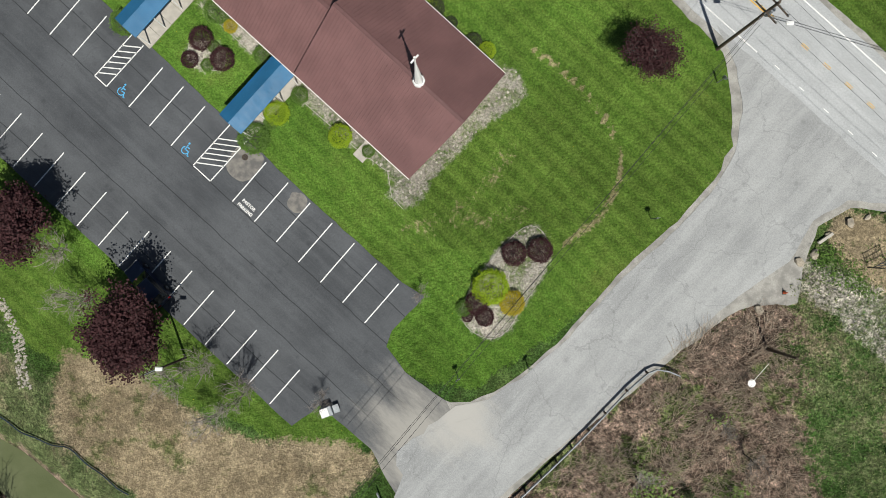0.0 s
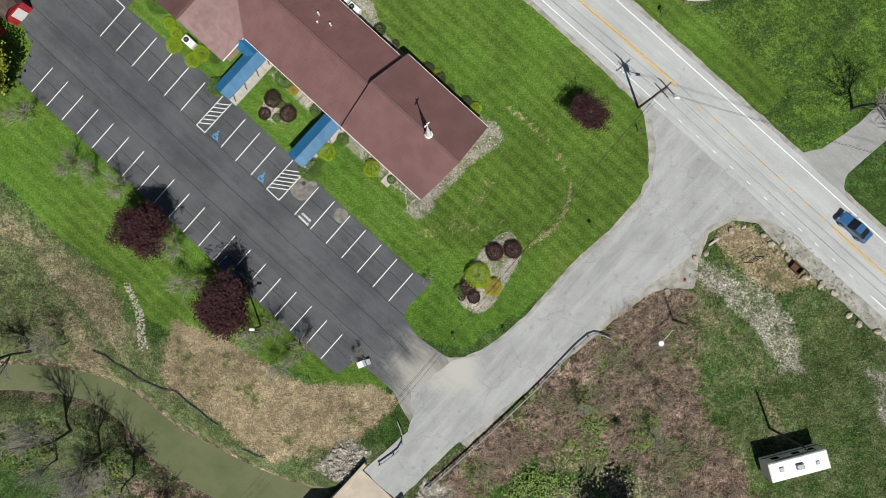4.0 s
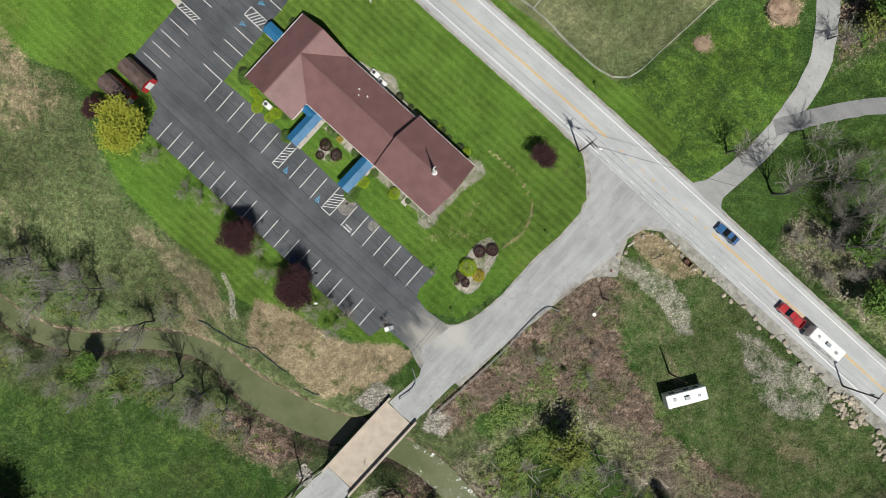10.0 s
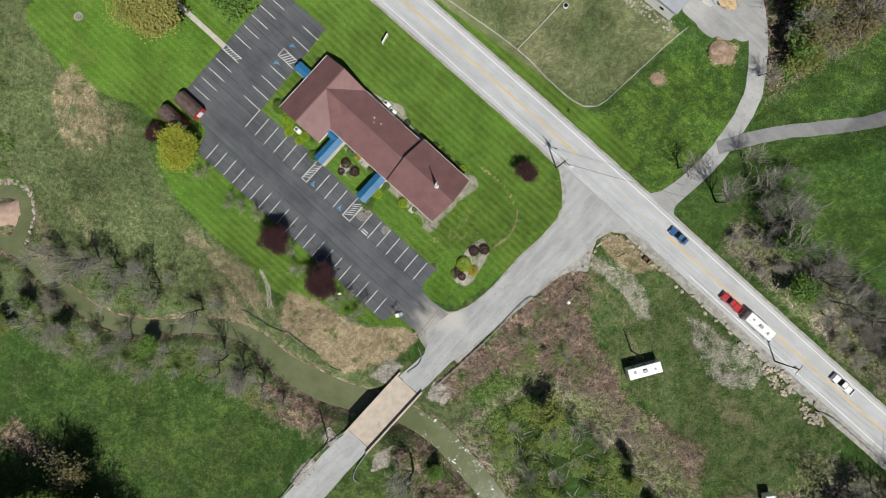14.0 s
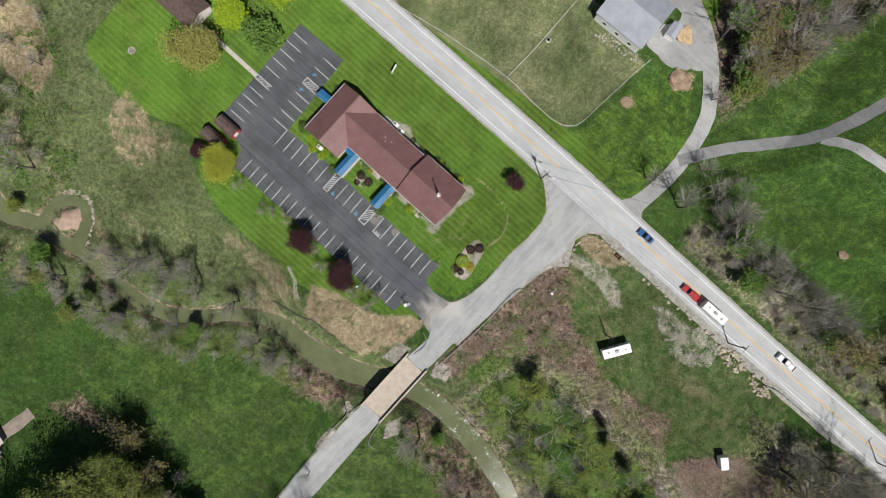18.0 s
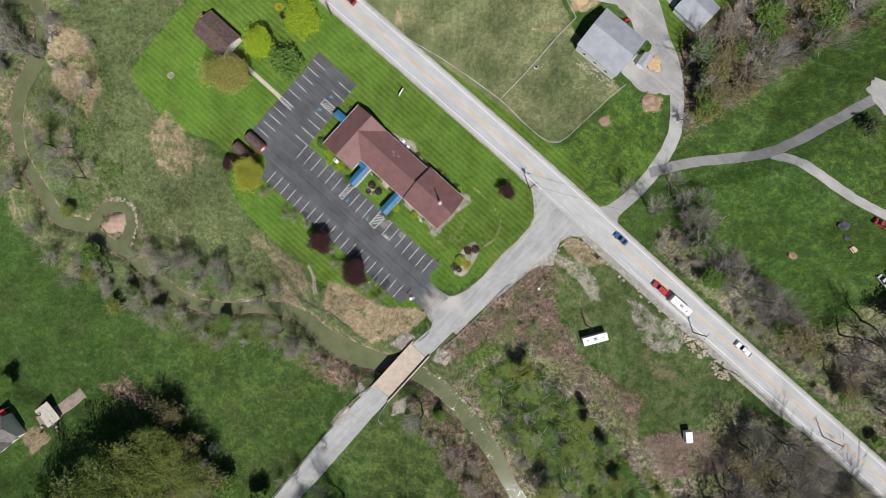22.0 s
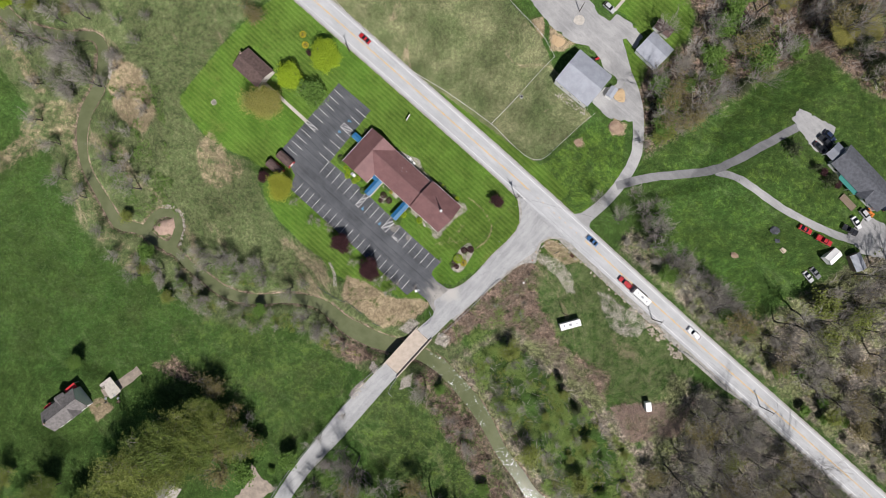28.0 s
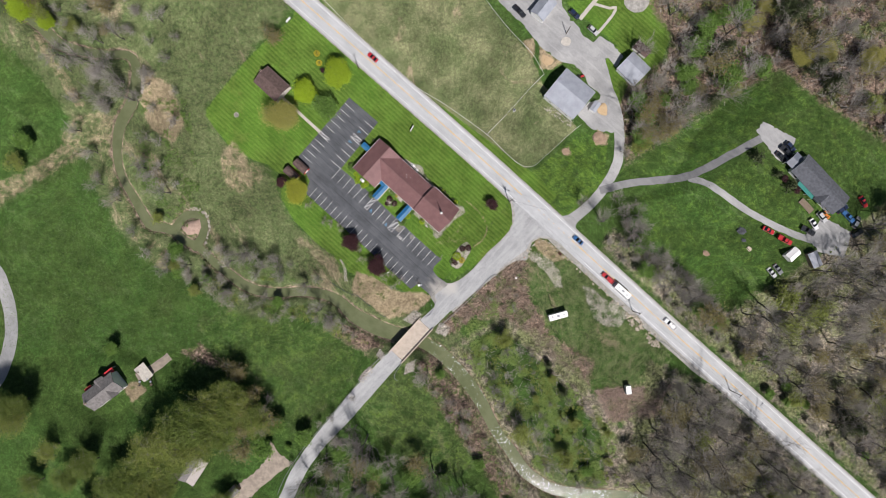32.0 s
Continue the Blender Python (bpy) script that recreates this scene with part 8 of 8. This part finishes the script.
rubble("riprap", RIPRAP, 0.36, 3, 0.13, 0.30, "pale broken riprap stones at the bridge", most=300)
rubble("stone_strip", [[(-43.6, -4.6), (-42.6, -4.6), (-41.0, -8.5), (-40.6, -13.5), (-41.8, -13.5), (-42.2, -8.5)]], 0.2, 4, 0.06, 0.15, "narrow strip of pale drain stones in the slope", most=300)
rubble("stone_bank", [[(-105, 16.4), (-100, 16.6), (-96.3, 13), (-96.0, 8), (-97.6, 1), (-98.8, 1.4), (-97.2, 8), (-97.8, 12.2), (-100.6, 15.2), (-105, 15.2)], [(-123.0, 74), (-121.5, 73), (-122.5, 62), (-124.0, 62)]], 0.6, 5, 0.2, 0.45, "pale boulders lining the creek's bend", most=160)
rubble("stone_heap", [[(71, -27.5), (75, -27), (79, -31), (77, -34), (73, -31)], [(79, -34), (84, -37), (86, -41), (81, -39)]], 0.7, 6, 0.2, 0.55, "heap of broken stone by the road", meshes=ROCKS, most=150)
rubble("barn_stones", [[(38, 56), (40, 54.5), (49, 48.5), (51, 50.5), (42, 56.5)]], 0.7, 7, 0.12, 0.3, "loose pale stones along the barn wall", most=160)
rubble("garden_bed", CHURCHBED, 0.32, 8, 0.07, 0.16, "pale river stones of the planting beds", most=800)
ring = thing("stone_fire_ring", pose(-84.8, 53.4, float(land(-84.8, 53.4))), "round grey stone fire ring in the lawn", "fire ring")
for i in range(14):
    o = new("stone", STONES[i % 4])
    o.parent = ring
    o.matrix_local = pose(math.cos(i * math.tau / 14) * 0.9, math.sin(i * math.tau / 14) * 0.9, 0.1, 0, 0, i * 40) @ Matrix.Diagonal((0.25, 0.2, 0.2, 1))
part("ash_bed", rods(((0, 0, -0.1), (0, 0, 0.05), 0.8), n=16), M_SILT, ring)
for x, y in ((-52.4, 77.8), (-51.5, 74.0)):
    fl = bush("flower_clump", 9, M_LEAF_GOLD, "round clump of yellow flowers in the lawn", 300, 0.08, 0.3, "flower clumps")
    fl.matrix_world = pose(x, y, 0) @ Matrix.Diagonal((1.2, 1.2, 0.5, 1))


def kerb(pts, label, closed=False, w=0.05, h=0.05):
    t = thing("bed_edging", Matrix(), label, "edging", "bed edgings", "structure")
    q = list(pts) + ([pts[0]] if closed else [])
    for a, b in zip(q[:-1], q[1:]):
        a, b = Vector(a), Vector(b)
        k = max(1, round((b - a).length / 0.9))
        for i in range(k):
            p, r = a.lerp(b, i / k), a.lerp(b, (i + 1) / k)
            d = (r - p).normalized()
            n = Vector((-d.y, d.x)) * w / 2
            p, r = p + d * 0.01, r - d * 0.01
            part("edging_block", prism([tuple(p - n), tuple(r - n), tuple(r + n), tuple(p + n)], -0.12, h), M_CONC, t)
    return t


for poly in CHURCHBED[1:]:
    kerb(poly, "pale concrete edging of a planting bed", True)
kerb(CHURCHBED[0][:7], "pale concrete edging of the church bed")
for run in ([(-48.0, -13.6), (-45.1, -15.3), (-40.4, -18.2), (-36.9, -19.3), (-34.0, -21.6), (-31.1, -23.7)], [(-27.9, -27), (-24.7, -28)]):
    tie = thing("silt_fence", Matrix(), "sagging dark blue silt fence along the creek bank", "silt fence", "silt fences")
    top = [(p[0], p[1] + 0.12 * math.sin(p[0] * 2), float(land(p[0], p[1]))) for p in curve_pts(run, 0.6)]
    part("fabric", tube([(a[0], a[1], a[2] + 0.2) for a in top], 0.07), M_SILTCLOTH, tie)
    for a in top[::4]:
        part("stake", boxes((a[0] - 0.02, a[0] + 0.02, a[1] - 0.02, a[1] + 0.02, a[2] - 0.2, a[2] + 0.4)), M_WOOD, tie)


# ---- yard clutter ----
def heap(name, x, y, r, h, count, material, label, category, seed, length=(0.6, 1.8), thick=0.035):
    """A low heap of crossing sticks or stalks over a mound."""
    rg = random.Random(seed)
    t = thing(name, pose(x, y, float(land(x, y))), label, category)
    bm = bmesh.new()
    bmesh.ops.create_icosphere(bm, subdivisions=3, radius=1.0)
    for v in bm.verts:
        k = 1 + 0.22 * noise.noise(v.co * 1.7 + Vector((seed, 0, 0))) + 0.1 * noise.noise(v.co * 5)
        v.co = Vector((v.co.x * r * k, v.co.y * r * 0.85 * k, max(-0.1, v.co.z * h * k)))
    part("mound", bm, material, t)
    segs = []
    for _ in range(count):
        a, q = rg.uniform(0, math.tau), math.sqrt(rg.random())
        p = Vector((math.cos(a) * r * q, math.sin(a) * r * 0.85 * q, h * math.sqrt(max(0, 1 - q * q)) + 0.03))
        d = Vector((rg.gauss(0, 1), rg.gauss(0, 1), rg.gauss(0, 0.25))).normalized() * rg.uniform(*length) / 2
        segs.append((p - d, p + d, thick, thick * 0.6))
    V, F = limbs(segs, 3)
    soup("tangle", V, F, material, t)
    return t


M_HAY = cane_material("hay", (0.34, 0.24, 0.13), (0.62, 0.47, 0.29))
M_BRUSHPILE = cane_material("cut_brush", (0.20, 0.14, 0.10), (0.52, 0.38, 0.27))
heap("brush_pile", 61.2, 44.2, 2.8, 0.8, 320, M_BRUSHPILE, "broad heap of cut brown brush beside the drive", "brush pile", 1)
heap("brush_pile", 47.4, 38.6, 1.5, 0.45, 140, M_BRUSHPILE, "small heap of tan brush in the grass", "brush pile", 2)
heap("hay_heap", 40.0, 75.6, 2.6, 0.3, 260, M_HAY, "spread tan hay beside the barn", "hay", 3, (0.4, 1.0), 0.03)
heap("hay_heap", 63.0, 55.6, 2.8, 0.35, 220, M_HAY, "spread tan hay beside the gravel drive", "hay", 4, (0.4, 1.0), 0.03)
heap("junk_pile", 118.4, 6.9, 1.7, 0.7, 90, M_DARKSHINGLE, "dark pile of scrap on the grass", "scrap", 5, (0.5, 1.4), 0.06)
heap("junk_pile", 119.3, 3.0, 0.9, 0.4, 40, M_DARKSHINGLE, "small dark pile of scrap on the grass", "scrap", 6, (0.4, 1.0), 0.05)
heap("burnt_pile", 104.2, -2.2, 1.4, 0.3, 70, M_BRUSHPILE, "burnt brush and ash on the lawn", "burn pile", 7, (0.8, 2.2), 0.05)


def picnic_table(x, y, turn):
    t = thing("picnic_table", pose(x, y, float(land(x, y)), 0, 0, turn), "pale wooden picnic table on the lawn", "picnic table")
    for i in range(5):
        part("tabletop_plank", boxes((-0.95, 0.95, -0.37 + 0.15 * i, -0.235 + 0.15 * i, 0.71, 0.75)), M_PALEWOOD, t)
    for yy in (-0.72, 0.58):
        part("bench", boxes((-0.95, 0.95, yy - 0.07, yy + 0.21, 0.42, 0.46)), M_PALEWOOD, t)
    for xx in (-0.7, 0.7):
        part("crossbar", boxes((xx - 0.04, xx + 0.04, -0.75, 0.75, 0.36, 0.42)), M_PALEWOOD, t)
        for s in (-1, 1):
            part("leg", rods(((xx, s * 0.55, 0), (xx, s * 0.25, 0.72), 0.045), n=5), M_PALEWOOD, t)


M_PALEWOOD = worn("pale_wood", (0.52, 0.44, 0.34), 0.8, 0.2, 4.0, fine=20)
picnic_table(121.2, -0.5, -50)


def tractor(x, y, turn, colour, label):
    t = thing("tractor", pose(x, y, float(land(x, y)) + 0.03, 0, 0, turn), label, "tractor")
    part("hood", boxes((0.1, 1.45, -0.33, 0.33, 0.75, 1.15), bevel=0.06), colour, t)
    part("chassis", boxes((-0.75, 1.4, -0.22, 0.22, 0.45, 0.76)), M_BLACK, t)
    part("seat", boxes((-0.6, -0.15, -0.24, 0.24, 0.95, 1.05), (-0.66, -0.56, -0.24, 0.24, 1.0, 1.4), bevel=0.03), M_BLACK, t)
    part("steering_wheel", rods(((0.02, 0, 1.1), (-0.05, 0, 1.35), 0.03), ((-0.06, 0, 1.34), (-0.05, 0, 1.38), 0.2), n=10), M_BLACK, t)
    part("loader_bucket", boxes((1.9, 2.4, -0.75, 0.75, 0.15, 0.55), bevel=0.05), colour, t)
    for s in (-1, 1):
        part("fender", boxes((-0.95, -0.05, s * 0.55 - 0.14, s * 0.55 + 0.14, 1.02, 1.1), bevel=0.03), colour, t)
        part("loader_arm", rods(((-0.1, s * 0.45, 1.0), (2.0, s * 0.5, 0.45), 0.06)), colour, t)
        part("rear_wheel", rods(((-0.5, s * 0.5, 0.55), (-0.5, s * 0.85, 0.55), 0.55), n=16), M_BLACK, t)
        part("front_wheel", rods(((1.1, s * 0.5, 0.33), (1.1, s * 0.75, 0.33), 0.33), n=14), M_BLACK, t)


M_ORANGE = worn("orange_paint", (0.62, 0.20, 0.03), 0.45, 0.15, 2.0, bump=0)
tractor(151.6, 13.6, -40, M_ORANGE, "orange tractor with a loader on the gravel")
tr = thing("water_trough", pose(26.6, 55.2, float(land(26.6, 55.2)), 0, 0, 30), "white oval water trough in the pasture", "trough")
part("tub", rods(((0, 0, 0), (0, 0, 0.6), 0.6), n=16), M_WHITE, tr)
part("water_surface", rods(((0, 0, 0.602), (0, 0, 0.61), 0.5), n=16), M_GLASS, tr)


fr = thing("sign_stand", pose(39.0, -1.3, float(land(39.0, -1.3)), 0, 0, 28), "empty dark steel sign stand in the straw", "sign stand")
for x in (-0.85, 0.85):
    part("upright", boxes((x - 0.04, x + 0.04, -0.04, 0.04, -0.1, 2.2)), M_BLACK, fr)
for z in (0.7, 1.4, 2.15):
    part("crossbar", boxes((-0.85, 0.85, -0.03, 0.03, z - 0.035, z + 0.035)), M_BLACK, fr)
for x in (-0.4, 0.0, 0.4):
    part("slat", boxes((x - 0.025, x + 0.025, -0.025, 0.025, 0.7, 2.15)), M_STEEL, fr)
crate = thing("rusty_box", pose(44.9, -2.4, float(land(44.9, -2.4)), 0, 0, -40), "open rusty brown metal box at the road's edge", "box")
M_RUST = worn("rust", (0.10, 0.045, 0.03), 0.85, 0.35, 4.0)
part("floor_plate", boxes((-0.7, 0.7, -0.45, 0.45, 0, 0.06)), M_RUST, crate)
for q in ((-0.7, 0.7, -0.5, -0.45, 0, 0.6), (-0.7, 0.7, 0.45, 0.5, 0, 0.6), (-0.75, -0.7, -0.5, 0.5, 0, 0.6), (0.7, 0.75, -0.5, 0.5, 0, 0.6)):
    part("side_plate", boxes(q), M_RUST, crate)
pl = thing("concrete_block", pose(34.3, 1.0, float(land(34.3, 1.0)) + 0.05, 0, 0, 35), "long pale concrete block edging the corner bed", "block")
part("body", boxes((-0.8, 0.8, -0.14, 0.14, 0, 0.25), bevel=0.03), M_CONC, pl)

# loose things round the farmhouse
rg = random.Random(77)
for i in range(9):
    x, y = -121.5 + rg.uniform(-3.5, 3.5), -52.5 + rg.uniform(-3, 3)
    z = float(land(x, y)) + 0.08
    if i % 3 == 0:
        c = thing("plastic_tub", pose(x, y, z, 0, 0, rg.uniform(0, 90)), "pale plastic tub on the patio", "tub", "patio clutter")
        part("body", rods(((0, 0, 0), (0, 0, 0.5), 0.32, 0.4), n=12), M_WHITE, c)
        part("rim", rods(((0, 0, 0.5), (0, 0, 0.54), 0.43), n=12), M_STEEL, c)
    elif i % 3 == 1:
        c = thing("wooden_crate", pose(x, y, z, 0, 0, rg.uniform(0, 90)), "weathered wooden crate on the patio", "crate", "patio clutter")
        for k in range(3):
            part("slat", boxes((-0.5, 0.5, -0.4, -0.37, 0.05 + 0.17 * k, 0.18 + 0.17 * k)), M_WOOD, c)
            part("slat", boxes((-0.5, 0.5, 0.37, 0.4, 0.05 + 0.17 * k, 0.18 + 0.17 * k)), M_WOOD, c)
        part("base", boxes((-0.5, 0.5, -0.37, 0.37, 0, 0.05)), M_WOOD, c)
        for sx in (-0.5, 0.46):
            part("end_board", boxes((sx, sx + 0.04, -0.37, 0.37, 0.05, 0.5)), M_WOOD, c)
    else:
        c = thing("garden_chair", pose(x, y, z, 0, 0, rg.uniform(0, 360)), "dark garden chair on the patio", "chair", "patio clutter")
        part("seat", boxes((-0.25, 0.25, -0.25, 0.25, 0.4, 0.45), bevel=0.015), M_BLACK, c)
        part("backrest", boxes((-0.25, 0.25, 0.22, 0.27, 0.45, 0.9), bevel=0.015), M_BLACK, c)
        for sx in (-0.22, 0.22):
            for sy in (-0.22, 0.22):
                part("leg", rods(((sx, sy, 0), (sx, sy, 0.42), 0.02)), M_STEEL, c)

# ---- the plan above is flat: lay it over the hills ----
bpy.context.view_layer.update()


def finer(me):
    """Cut large faces up, so that they can bend."""
    bm = bmesh.new()
    bm.from_mesh(me)
    bmesh.ops.triangulate(bm, faces=[f for f in bm.faces if len(f.verts) > 4])
    for _ in range(6):
        long = [e for e in bm.edges if e.calc_length() > 2.0]
        if not long:
            break
        bmesh.ops.subdivide_edges(bm, edges=long, cuts=1)
        bmesh.ops.triangulate(bm, faces=bm.faces)
    bm.to_mesh(me)
    bm.free()


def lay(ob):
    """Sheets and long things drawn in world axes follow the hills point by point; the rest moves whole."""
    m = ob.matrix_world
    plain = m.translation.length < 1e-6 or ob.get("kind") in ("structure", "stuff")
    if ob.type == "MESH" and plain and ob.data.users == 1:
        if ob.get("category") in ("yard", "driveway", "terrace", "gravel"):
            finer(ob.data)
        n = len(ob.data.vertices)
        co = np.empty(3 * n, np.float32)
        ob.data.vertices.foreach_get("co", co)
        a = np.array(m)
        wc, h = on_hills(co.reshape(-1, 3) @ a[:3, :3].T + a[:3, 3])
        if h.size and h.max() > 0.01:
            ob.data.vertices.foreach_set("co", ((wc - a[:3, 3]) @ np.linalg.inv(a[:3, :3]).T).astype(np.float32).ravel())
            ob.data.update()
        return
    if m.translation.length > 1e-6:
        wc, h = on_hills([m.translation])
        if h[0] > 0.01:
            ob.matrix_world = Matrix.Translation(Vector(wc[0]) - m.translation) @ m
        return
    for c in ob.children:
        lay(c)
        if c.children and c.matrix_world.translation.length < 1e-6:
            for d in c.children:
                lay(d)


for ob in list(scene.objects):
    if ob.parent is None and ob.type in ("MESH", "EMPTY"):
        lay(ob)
